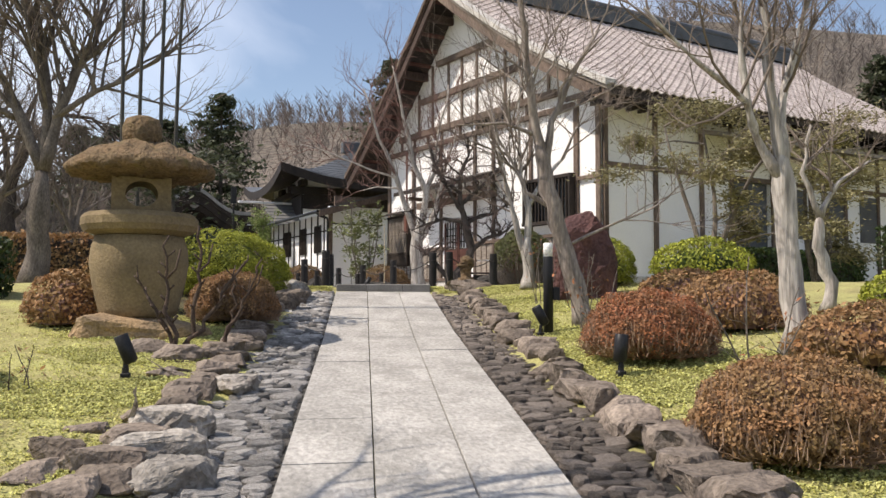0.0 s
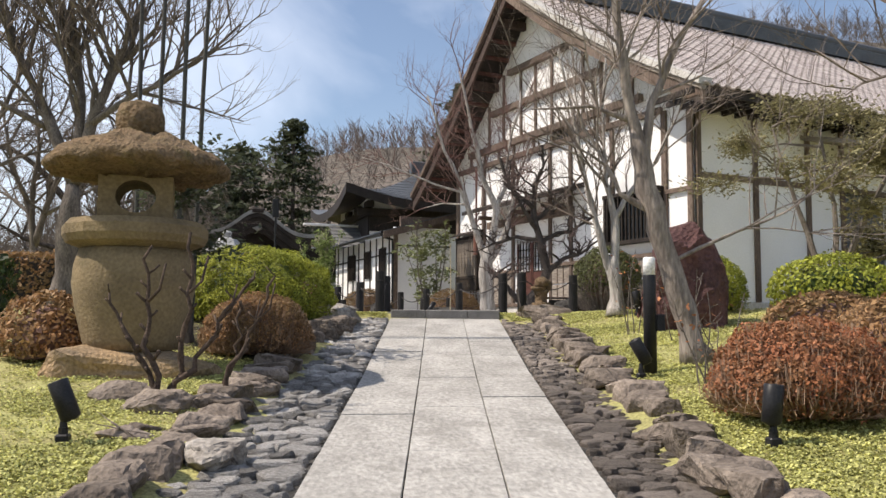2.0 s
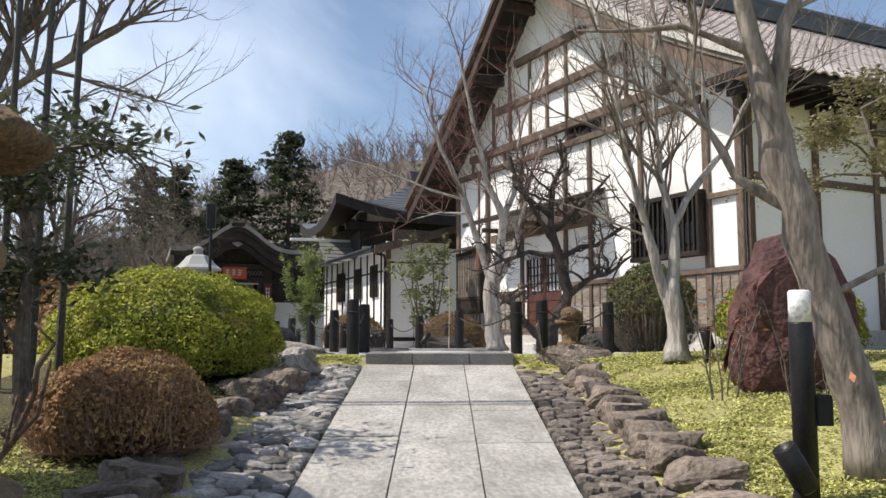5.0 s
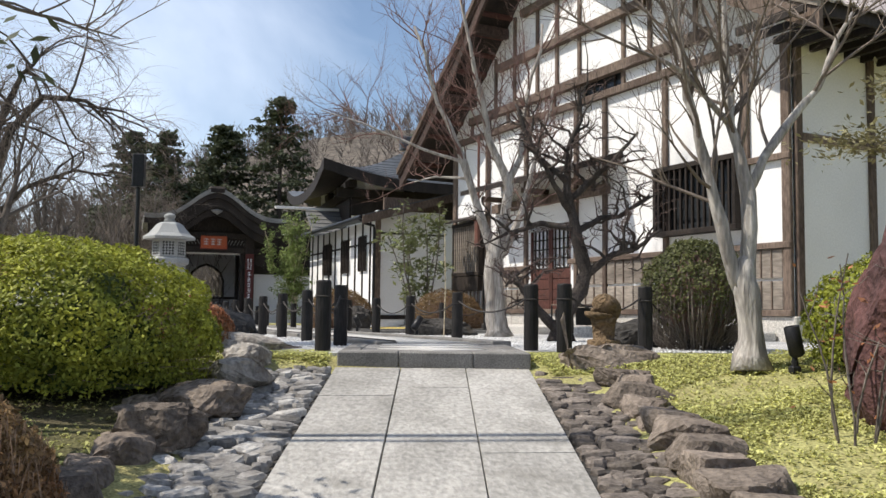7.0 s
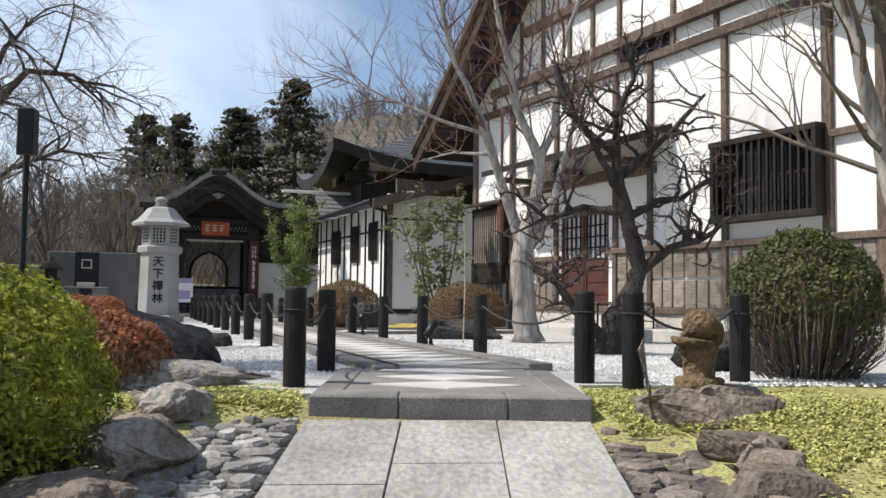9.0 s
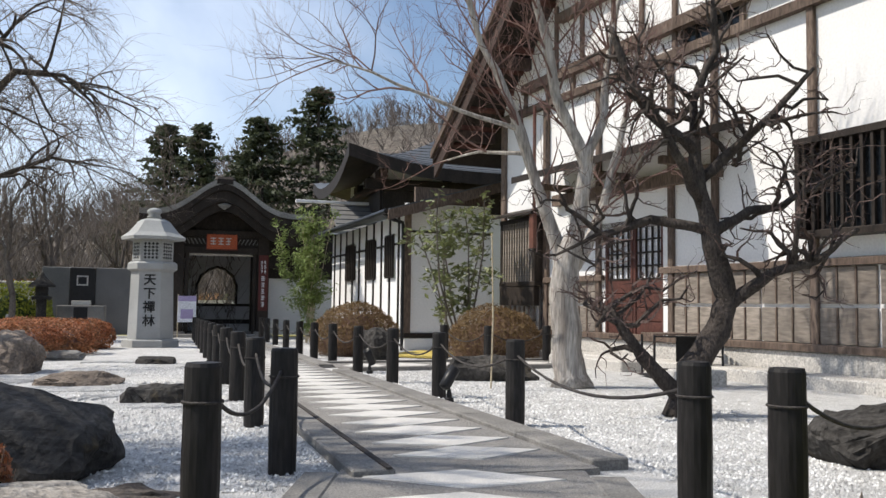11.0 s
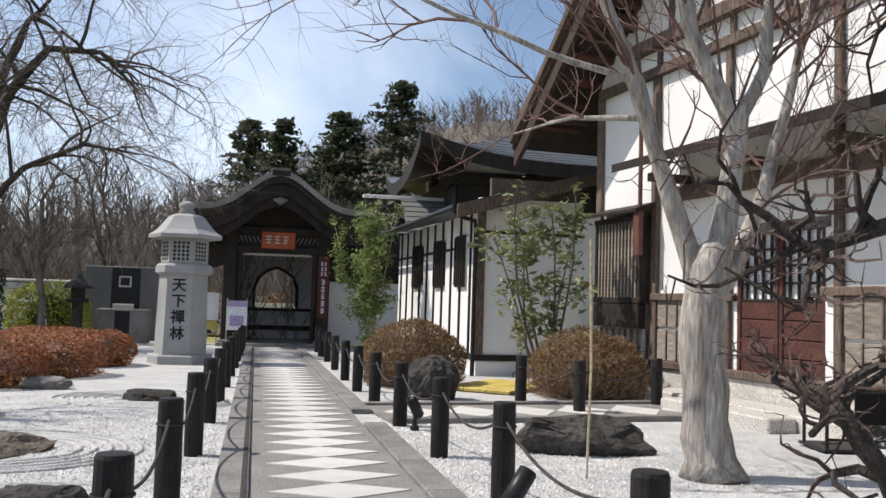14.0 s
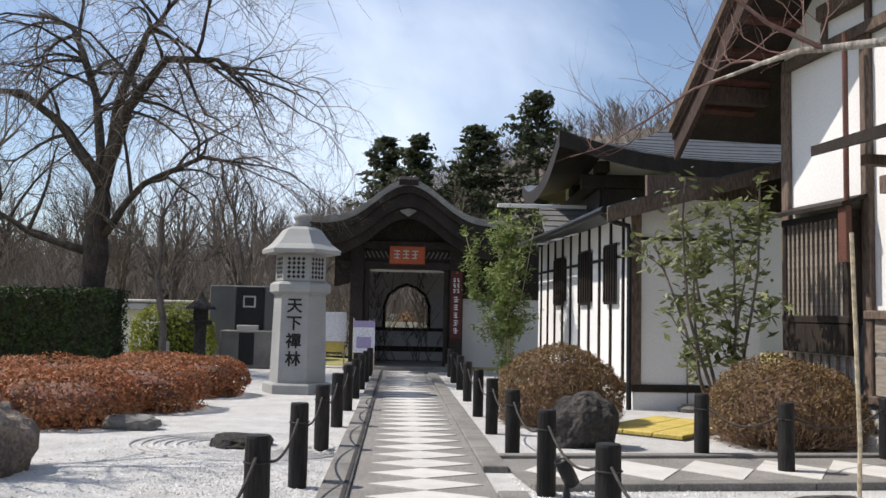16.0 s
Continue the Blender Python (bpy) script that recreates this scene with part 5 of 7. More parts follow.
part("fire_box", fb, "lantern", lan, "square fire box pierced by a round hole")
kb = Geo().lathe([(0.36, 2.0), (0.80, 2.04), (0.89, 2.09), (0.90, 2.14), (0.83, 2.21), (0.74, 2.26), (0.63, 2.32), (0.52, 2.37), (0.41, 2.41), (0.30, 2.44), (0.20, 2.46)], 96)
kb.v = [(x * (1 + 0.05 * noise.noise(Vector((x * 2.3, y * 2.3, z)))), y * (1 + 0.05 * noise.noise(Vector((x * 2.3, y * 2.3, z + 5)))), z + 0.06 * noise.noise(Vector((x * 6, y * 6, z * 4))) + 0.05 * noise.noise(Vector((x * 17, y * 17, z * 9)))) for x, y, z in kb.v]
part("roof", kb, "roof_moss", lan, "rough mossy mushroom-shaped roof", smooth=True)
part("finial", Geo().lathe([(0.21, 2.44), (0.238, 2.52), (0.24, 2.66), (0.20, 2.77), (0.10, 2.81)], 24), "roof_moss", lan, "rounded mossy finial", smooth=True)

# ---- posts and ropes ----
POST = thing("rope_post", (0, 0, -50), "tarred black wooden post with a loop of rope", "post", "rope posts of the court")
part("shaft", Geo().lathe([(0.08, 0), (0.082, 0.3), (0.078, 0.705), (0.072, 0.722), (0.03, 0.725)], 16), "post", POST, smooth=False)
part("rope_ring", Geo().tube([(0.083 * math.cos(k * math.pi / 8), 0.083 * math.sin(k * math.pi / 8), 0.56) for k in range(17)], 0.007, 5), "rope", POST)
def rope(a, b, sag=0.16, h=0.56):
    a, b = Vector(a) + Vector((0, 0, h)), Vector(b) + Vector((0, 0, h))
    dirn = (b - a).normalized() * 0.08
    a, b = a + dirn, b - dirn
    pts = [a.lerp(b, k / 12) - Vector((0, 0, sag * 4 * (k / 12) * (1 - k / 12))) - a for k in range(13)]
    solo("rope", Geo().tube(pts, 0.011, 5), "rope", Matrix.Translation(a), "dark sagging rope between posts", "rope", "ropes of the court", smooth=True)
def row(pts):
    for i, p in enumerate(pts):
        copy_thing(POST, Matrix.Translation((p[0], p[1], cz(p[1]) - 0.03)) @ Matrix.Rotation(i * 1.3, 4, "Z"))
        if i:
            rope((*pts[i - 1], cz(pts[i - 1][1])), (*p, cz(p[1])))
row([(0.88, 17.35), (1.04, 18.75), (0.55, 20.78)] + [(0.05 - 0.51 * k, 22.8 + 2.03 * k) for k in range(10)])
row([(3.10, 17.72), (2.68, 20.86), (2.17, 23.3), (1.65, 25.25), (1.11, 27.2), (0.57, 29.24), (0.08, 31.0), (-0.42, 32.95), (-1.02, 35.4), (-1.62, 37.9), (-2.13, 39.85), (-2.62, 41.9)])
row([(3.37, 17.33), (4.43, 17.88), (5.37, 18.95)])
row([(2.58, 29.7), (3.32, 28.96), (4.57, 30.17)])
bpy.data.objects.remove(POST.children[0])
bpy.data.objects.remove(POST.children[0])
bpy.data.objects.remove(POST)

# ---- small lamps ----
BL = thing("bollard_lamp", pose(3.28, 10.4, land(3.28, 10.4)), "black bollard lamp with a frosted white top", "lamp")
part("shaft", Geo().lathe([(0.062, 0), (0.062, 0.95), (0.058, 0.96)], 16), "black", BL, smooth=True)
part("diffuser", Geo().lathe([(0.058, 0.96), (0.058, 1.12), (0.05, 1.13)], 16), "lens", BL, "frosted white top", smooth=True)
part("socket_box", Geo().box(0.05, -0.05, 0.42, 0.14, 0.05, 0.58, bev=0.01), "black", BL)
def spot(x, y, z, aim, lean_, label="small black garden spotlight on a stake"):
    s = thing("garden_spotlight", pose(x, y, z, 0, 0, aim), label, "lamp", "garden spotlights")
    part("stake", Geo().lathe([(0.03, -0.05), (0.03, 0.10)], 8), "black", s)
    part("foot", Geo().box(-0.04, -0.04, 0.0, 0.04, 0.04, 0.06, bev=0.01), "black", s)
    part("bracket", Geo().lathe([(0.025, 0.1), (0.02, 0.15)], 8), "black", s)
    part("head", Geo().lathe([(0.035, -0.13), (0.062, -0.11), (0.062, 0.12), (0.056, 0.125), (0.05, 0.10)], 14, Matrix.Translation((0, 0, 0.26)) @ Matrix.Rotation(radians(lean_), 4, "Y")), "black", s, smooth=True)
spot(-1.28, 7.75, land(-1.28, 7.75), 0, -22)
spot(3.03, 7.45, land(3.03, 7.45), 0, 6)
spot(3.12, 10.2, land(3.12, 10.2), 0, -30)
spot(4.75, 15.2, land(4.75, 15.2), 0, -12)
spot(2.25, 22.75, cz(22.75) - 0.03, 40, 40)
spot(1.3, 26.9, cz(26.9) - 0.03, 40, -30)
lp = thing("lamp_post", (-0.9, 17.0, TOP - 0.03), "thin dark lamp post with a box-shaped head", "lamp")
part("pole", Geo().tube([(0, 0, 0), (0, 0, 1.6)], 0.02, 8), "black", lp)
part("head", Geo().box(-0.055, -0.055, 1.58, 0.055, 0.055, 1.9, bev=0.012), "black", lp)


# ---- plants ----
def bend(p0, d, length, rng, segs=5, wig=0.25, up=0.1):
    pts, p, d = [Vector(p0)], Vector(p0), Vector(d).normalized()
    for _ in range(segs):
        d = (d + Vector((rng.gauss(0, wig), rng.gauss(0, wig), rng.gauss(0, wig) + up))).normalized()
        p = p + d * (length / segs)
        pts.append(p.copy())
    return pts


def sprout(geos, pts, radii, rng, level, o):
    """Side shoots along a limb, and theirs in turn."""
    total = sum((b - a).length for a, b in zip(pts, pts[1:]))
    n = max(2, int(o["dense"][level] * total))
    for _ in range(n):
        k = rng.uniform(o.get("from", 0.25), 1.0) * (len(pts) - 1)
        i = min(int(k), len(pts) - 2)
        p = pts[i].lerp(pts[i + 1], k - i)
        d = (pts[i + 1] - pts[i]).normalized()
        s = Vector((rng.gauss(0, 1), rng.gauss(0, 1), rng.gauss(0.1, 0.7))).normalized()
        nd = (d * o["along"] + s * o["out"] + Vector((0, 0, o["up"]))).normalized()
        ln = o["len"][level] * rng.uniform(0.5, 1.2)
        r = min(o["rad"][level], radii[i] * 0.7)
        q = bend(p, nd, ln, rng, 5 if level < 2 else 4, o["wig"], o["rise"])
        rr = [r * (1 - 0.75 * j / (len(q) - 1)) for j in range(len(q))]
        geos[min(level, len(geos) - 1)].tube(q, rr, 5 if level == 0 else 3)
        if level + 1 < len(o["len"]):
            sprout(geos, q, rr, rng, level + 1, o)


STYLE = dict(
    dense=dict(dense=(3.2, 4.2, 4.0), len=(2.5, 1.4, 0.65), rad=(0.055, 0.022, 0.011), along=0.7, out=0.7, up=0.3, wig=0.15, rise=0.07),
    maple=dict(dense=(3.6, 5.2, 7.0), len=(1.5, 0.85, 0.45), rad=(0.018, 0.008, 0.0045), along=0.7, out=0.75, up=0.25, wig=0.16, rise=0.05),
    plum=dict(dense=(6.5, 7.5, 6.0), len=(0.9, 0.5, 0.24), rad=(0.032, 0.017, 0.010), along=0.5, out=1.0, up=0.15, wig=0.55, rise=0.06, **{"from": 0.2}),
    weep=dict(dense=(2.8, 4.0, 4.6), len=(2.3, 1.6, 1.0), rad=(0.045, 0.014, 0.006), along=0.6, out=0.9, up=0.1, wig=0.2, rise=-0.17),
    bare=dict(dense=(1.9, 2.8, 3.2), len=(2.4, 1.2, 0.6), rad=(0.05, 0.02, 0.010), along=0.7, out=0.7, up=0.3, wig=0.15, rise=0.07),
)


def bare_tree(at, limbs, style, seed, label, bark="bark", twig="twig", turn=0.0, grow=1.0, name="tree", group=""):
    """limbs: lists of points from the foot, with start and end radius; shoots grow out of all but the first."""
    rng = random.Random(seed)
    m = Matrix.Translation(at) @ Matrix.Rotation(radians(turn), 4, "Z") @ Matrix.Scale(grow, 4)
    ob = thing(name, m, label, "tree", group)
    tr, br, tw = Geo(), Geo(), Geo()
    crown = None
    for n, (pts, r0, r1) in enumerate(limbs):
        pts = [Vector(p) for p in pts]
        if crown and (pts[0] - crown[0]).length < 0.05:
            pts[0] = crown[1]
        fine = [pts[0]]
        for a, b in zip(pts, pts[1:]):
            for k in (1, 2, 3):
                j = Vector((rng.gauss(0, 1), rng.gauss(0, 1), 0)) * (b - a).length * (0.02 if k < 3 else 0.01)
                fine.append(a.lerp(b, k / 3) + j)
        rr = [(r0 + (r1 - r0) * k / (len(fine) - 1)) * (1 + rng.uniform(-0.09, 0.09)) for k in range(len(fine))]
        if n == 0:
            rr[0] *= 1.5
            rr[1] *= 1.12
            rr[-1] *= 0.35
            rr[-2] *= 0.8
            crown = (fine[-1], fine[-3])
        tr.tube(fine, rr, 22 if n == 0 else 10)
        if n:
            sprout((br, tw), fine, rr, rng, 0, STYLE[style])
    tr.v = [tuple(Vector(v) * (1 + 0.0) + Vector((noise.noise(Vector((v[0] * 15, v[1] * 15, v[2] * 2.2))), noise.noise(Vector((v[0] * 15 + 5, v[1] * 15, v[2] * 2.2))), 0)) * 0.026) for v in tr.v]
    part("trunk", tr, bark, ob, "", True)
    part("limb_crown", br, twig if bark == "palebark" else bark, ob)["kind"] = "stuff"
    c = part("twig_crown", tw, twig, ob)
    c["kind"] = "stuff"
    return ob


# maple beside the court path
bare_tree((3.95, 24.75, cz(24.75) - 0.03), [
    ([(0, 0, 0), (-0.06, 0, 0.5), (-0.12, 0, 1.2), (-0.05, 0, 1.75), (0.03, 0, 2.0)], 0.205, 0.14),
    ([(-0.07, 0, 1.4), (-0.35, 0, 2.3), (-0.7, -0.1, 3.3), (-1.25, -0.2, 4.4), (-1.7, -0.4, 5.8)], 0.10, 0.025),
    ([(-0.02, 0.02, 1.5), (0.2, 0.1, 2.9), (-0.2, 0.1, 3.8), (-0.5, 0, 5.0), (-0.8, 0, 6.6)], 0.115, 0.025),
    ([(0.2, 0.1, 2.9), (0.42, 0.1, 3.5), (0.55, 0.2, 4.6), (0.9, 0.3, 6.2)], 0.075, 0.02),
    ([(-0.02, 0.03, 1.45), (0.5, 0.3, 2.45), (0.8, 0.4, 3.6), (1.2, 0.6, 5.0)], 0.08, 0.02),
    ([(-0.7, -0.1, 3.3), (-1.5, -0.3, 3.5), (-2.6, -0.5, 3.9), (-3.4, -0.6, 4.1)], 0.032, 0.009),
    ([(-0.6, -0.1, 3.0), (-1.2, 0.4, 3.1), (-1.7, 0.7, 3.0)], 0.03, 0.01),
], "maple", 3, "leafless maple with pale smooth forked trunk", "palebark", "redtwig")
# old plum
bare_tree((4.40, 21.65, cz(21.65) - 0.03), [
    ([(0, 0, 0), (0.06, 0, 0.45), (0.32, 0.05, 0.8), (0.40, 0.05, 1.1), (0.26, 0, 1.6), (0.14, 0, 2.1), (0.08, 0, 2.6)], 0.145, 0.06),
    ([(0.02, 0, 0.1), (-0.35, -0.1, 0.45), (-0.62, -0.15, 0.75), (-0.75, -0.1, 1.0)], 0.085, 0.03),
    ([(0.36, 0.05, 1.0), (0.75, -0.2, 1.35), (1.1, -0.3, 1.45), (1.5, -0.3, 1.75)], 0.07, 0.02),
    ([(0.22, 0, 1.7), (0.65, 0.1, 1.95), (1.0, 0.2, 2.0), (1.5, 0.2, 2.35)], 0.06, 0.02),
    ([(0.2, 0, 1.75), (-0.3, 0.1, 1.85), (-0.75, 0.15, 1.7), (-1.1, 0.2, 1.95)], 0.055, 0.02),
    ([(0.12, 0, 2.2), (0.55, 0, 2.6), (0.95, -0.1, 3.0), (1.2, -0.1, 3.3)], 0.055, 0.02),
    ([(0.08, 0, 2.5), (-0.35, 0, 2.85), (-0.6, 0, 3.3), (-0.7, 0.1, 3.7)], 0.055, 0.02),
    ([(0.08, 0, 2.6), (0.1, 0.1, 3.0), (0.35, 0.1, 3.5), (0.3, 0.1, 4.0)], 0.055, 0.02),
    ([(0.15, 0, 2.0), (-0.2, -0.3, 2.4), (-0.5, -0.5, 2.9)], 0.05, 0.02),
], "plum", 11, "gnarled dark old plum tree with twisted bare twigs", "darkbark", "plumtwig")
# two-stemmed pale tree on the bank
bare_tree((4.5, 15.45, land(4.5, 15.45)), [
    ([(0, 0, 0), (0.0, 0, 0.4), (-0.05, 0, 0.8), (-0.03, 0, 1.0)], 0.118, 0.08),
    ([(-0.03, 0, 0.55), (-0.26, 0, 1.25), (-0.4, 0, 1.8), (-0.52, 0, 2.3), (-0.68, 0, 3.2), (-0.9, 0, 4.2)], 0.065, 0.015),
    ([(-0.02, 0, 0.6), (0.0, 0, 1.5), (-0.13, 0.05, 2.1), (-0.15, 0.1, 2.9), (-0.1, 0.1, 4.2)], 0.075, 0.015),
    ([(-0.02, 0, 1.5), (0.3, 0.1, 2.0), (0.75, 0.2, 2.5), (1.1, 0.2, 3.2)], 0.05, 0.012),
    ([(-0.13, 0.05, 2.1), (-0.6, -0.1, 2.5), (-1.1, -0.2, 2.7)], 0.03, 0.01),
], "maple", 8, "bare young tree with two smooth pale stems", "palebark")
# leaning tree by the bollard lamp
bare_tree((3.9, 10.75, land(3.9, 10.75)), [
    ([(0, 0, 0), (-0.15, 0, 0.55), (-0.34, 0, 1.15), (-0.5, 0, 1.75), (-0.66, 0, 2.4)], 0.125, 0.095),
    ([(-0.66, 0, 2.4), (-0.72, 0, 2.8), (-0.8, 0, 3.5), (-0.9, 0, 4.6)], 0.075, 0.02),
    ([(-0.66, 0, 2.4), (-0.45, 0, 2.65), (-0.2, 0, 3.2), (0.2, 0, 3.9)], 0.06, 0.015),
    ([(-0.62, 0, 2.45), (-1.1, 0, 2.6), (-1.7, 0, 2.55)], 0.03, 0.008),
    ([(-0.3, 0, 1.0), (0.2, -0.1, 1.25), (0.8, -0.3, 1.5), (1.3, -0.4, 1.9)], 0.022, 0.006),
    ([(-0.42, 0, 1.5), (-0.8, 0, 1.7), (-1.0, 0.1, 2.2), (-1.3, 0.1, 2.8)], 0.035, 0.01),
], "maple", 17, "leaning bare tree with flaking grey bark", "greybark")
# white-barked tree at the right bank
bare_tree((4.85, 7.6, land(4.85, 7.6)), [
    ([(0, 0, 0), (-0.02, 0, 0.8), (-0.07, 0, 1.6), (-0.12, 0, 2.0)], 0.115, 0.09),
    ([(-0.1, 0, 1.7), (-0.35, 0, 2.1), (-0.5, -0.1, 2.4), (-1.1, -0.3, 2.7), (-1.7, -0.5, 3.1)], 0.055, 0.012),
    ([(-0.12, 0, 2.0), (-0.2, 0, 2.6), (-0.25, 0, 3.4), (-0.2, 0, 4.4)], 0.07, 0.02),
    ([(-0.12, 0, 2.0), (0.0, 0.1, 2.5), (0.25, 0.2, 3.2), (0.6, 0.3, 4.0)], 0.055, 0.015),
    ([(-0.4, 0, 2.2), (-0.5, 0, 3.0), (-0.45, 0, 3.8)], 0.04, 0.012),
], "maple", 23, "bare tree with white smooth bark", "palebark")
bare_tree((6.6, 9.6, land(6.6, 9.6)), [
    ([(0, 0, 0), (0.06, 0, 0.35), (-0.12, 0, 0.8), (-0.1, 0, 1.2)], 0.085, 0.06),
    ([(-0.1, 0, 1.15), (0.2, 0, 1.6), (0.7, 0.1, 1.9)], 0.04, 0.012),
    ([(-0.1, 0, 1.15), (-0.3, 0, 1.7), (-0.2, 0, 2.3)], 0.04, 0.012),
], "maple", 29, "small crooked tree with pale bark", "palebark")

# tall trees of the left-hand garden
big = [([(0, 0, 0), (0.05, 0, 1.2), (0.1, 0, 2.6)], 0.26, 0.2),
       ([(0.1, 0, 2.5), (-0.5, 0.2, 3.8), (-1.2, 0.3, 5.2), (-1.8, 0.4, 7.0)], 0.13, 0.03),
       ([(0.1, 0, 2.5), (0.4, 0, 3.8), (1.0, 0.1, 5.2), (1.5, 0.2, 7.2)], 0.14, 0.03),
       ([(0.1, 0, 2.6), (0.1, 0.2, 4.2), (-0.2, 0.4, 6.0), (-0.1, 0.5, 8.0)], 0.12, 0.03),
       ([(0.3, 0, 3.6), (1.2, -0.2, 4.2), (2.4, -0.4, 4.8), (3.2, -0.4, 5.6)], 0.07, 0.015),
       ([(-0.5, 0.2, 3.6), (-1.6, 0, 4.2), (-2.6, 0, 4.6)], 0.07, 0.015)]
bare_tree((-5.0, 19.2, 1.6), big, "dense", 41, "tall bare tree with spreading grey limbs")
bare_tree((-3.5, 3.6, 0.4), big, "bare", 47, "bare tree at the foot of the slope", turn=40, grow=0.75)
bare_tree((-8.5, 22.0, 1.6), big, "bare", 48, "slender bare tree of the garden", turn=200, grow=0.85)
bare_tree((-5.9, 26.5, 1.6), big, "bare", 43, "slender bare tree behind the lantern garden", turn=70, grow=0.62)
bare_tree((-7.4, 24.5, 1.6), big, "bare", 45, "slender bare tree behind the lantern garden", turn=160, grow=0.7)
# weeping cherry
bare_tree((-11.7, 39.6, cz(39.6)), [
    ([(0, 0, 0), (0.1, 0, 1.4), (0.2, 0, 2.8), (0.3, 0, 3.9)], 0.30, 0.2),
    ([(0.3, 0, 3.8), (-0.6, 0, 5.0), (-1.8, 0, 5.9), (-3.0, 0, 6.0)], 0.15, 0.03),
    ([(0.3, 0, 3.8), (0.9, -0.2, 5.4), (1.8, -0.3, 6.4), (3.0, -0.4, 6.3), (3.9, -0.4, 5.4)], 0.15, 0.02),
    ([(0.3, 0, 3.9), (0.4, 0.2, 5.6), (0.9, 0.4, 7.2), (1.6, 0.4, 8.0)], 0.14, 0.03),
    ([(0.3, 0, 3.9), (-0.1, 0.2, 5.8), (-0.9, 0.4, 7.4), (-1.8, 0.4, 7.8)], 0.12, 0.03),
    ([(0.2, 0, 2.6), (1.4, -0.3, 3.8), (2.8, -0.5, 4.3), (4.0, -0.6, 4.1)], 0.09, 0.02),
    ([(0.2, 0, 2.4), (-1.2, -0.2, 2.8), (-2.6, -0.4, 3.6)], 0.10, 0.03),
], "weep", 51, "weeping cherry with hanging bare twigs", "darkbark", "twig", grow=1.22)
bare_tree((-9.47, 39.45, cz(39.45)), [
    ([(0, 0, 0), (0.05, 0, 0.8), (-0.05, 0, 1.6), (-0.25, 0, 2.4)], 0.085, 0.06),
    ([(-0.2, 0, 2.2), (-0.9, 0, 2.9), (-1.5, 0, 3.2)], 0.045, 0.015),
    ([(-0.25, 0, 2.4), (-0.1, 0, 3.2), (0.4, 0, 4.0)], 0.05, 0.015),
    ([(-0.1, 0, 1.9), (0.5, 0, 2.5), (1.1, 0, 2.7)], 0.035, 0.01),
], "maple", 57, "thin mossy bare tree in the court", "bark", "twig", grow=1.2)

# distant bare trees behind the court wall
protos = []
rng = random.Random(77)
for k in range(3):
    protos.append(bare_tree((-30 + 9 * k, 66, 1.5), big, "bare", 90 + k, "bare tree beyond the court wall", turn=120 * k, group="bare trees beyond the wall"))
for k in range(40):
    x, y = rng.uniform(-42, -6.5), rng.uniform(44, 72)
    if -6 < x < 30:
        continue
    copy_thing(protos[k % 3], Matrix.Translation((x, y, 1.4)) @ Matrix.Rotation(rng.uniform(0, 6.28), 4, "Z") @ Matrix.Scale(rng.uniform(0.55, 0.95), 4))
for x, y, s in ((-16, 33, 0.8), (-20, 40, 0.9), (-13.5, 44, 0.6), (-8, 46, 0.55), (-14, 27, 0.8)):
    copy_thing(protos[int(abs(x)) % 3], Matrix.Translation((x, y, 1.5)) @ Matrix.Rotation(x, 4, "Z") @ Matrix.Scale(s, 4))


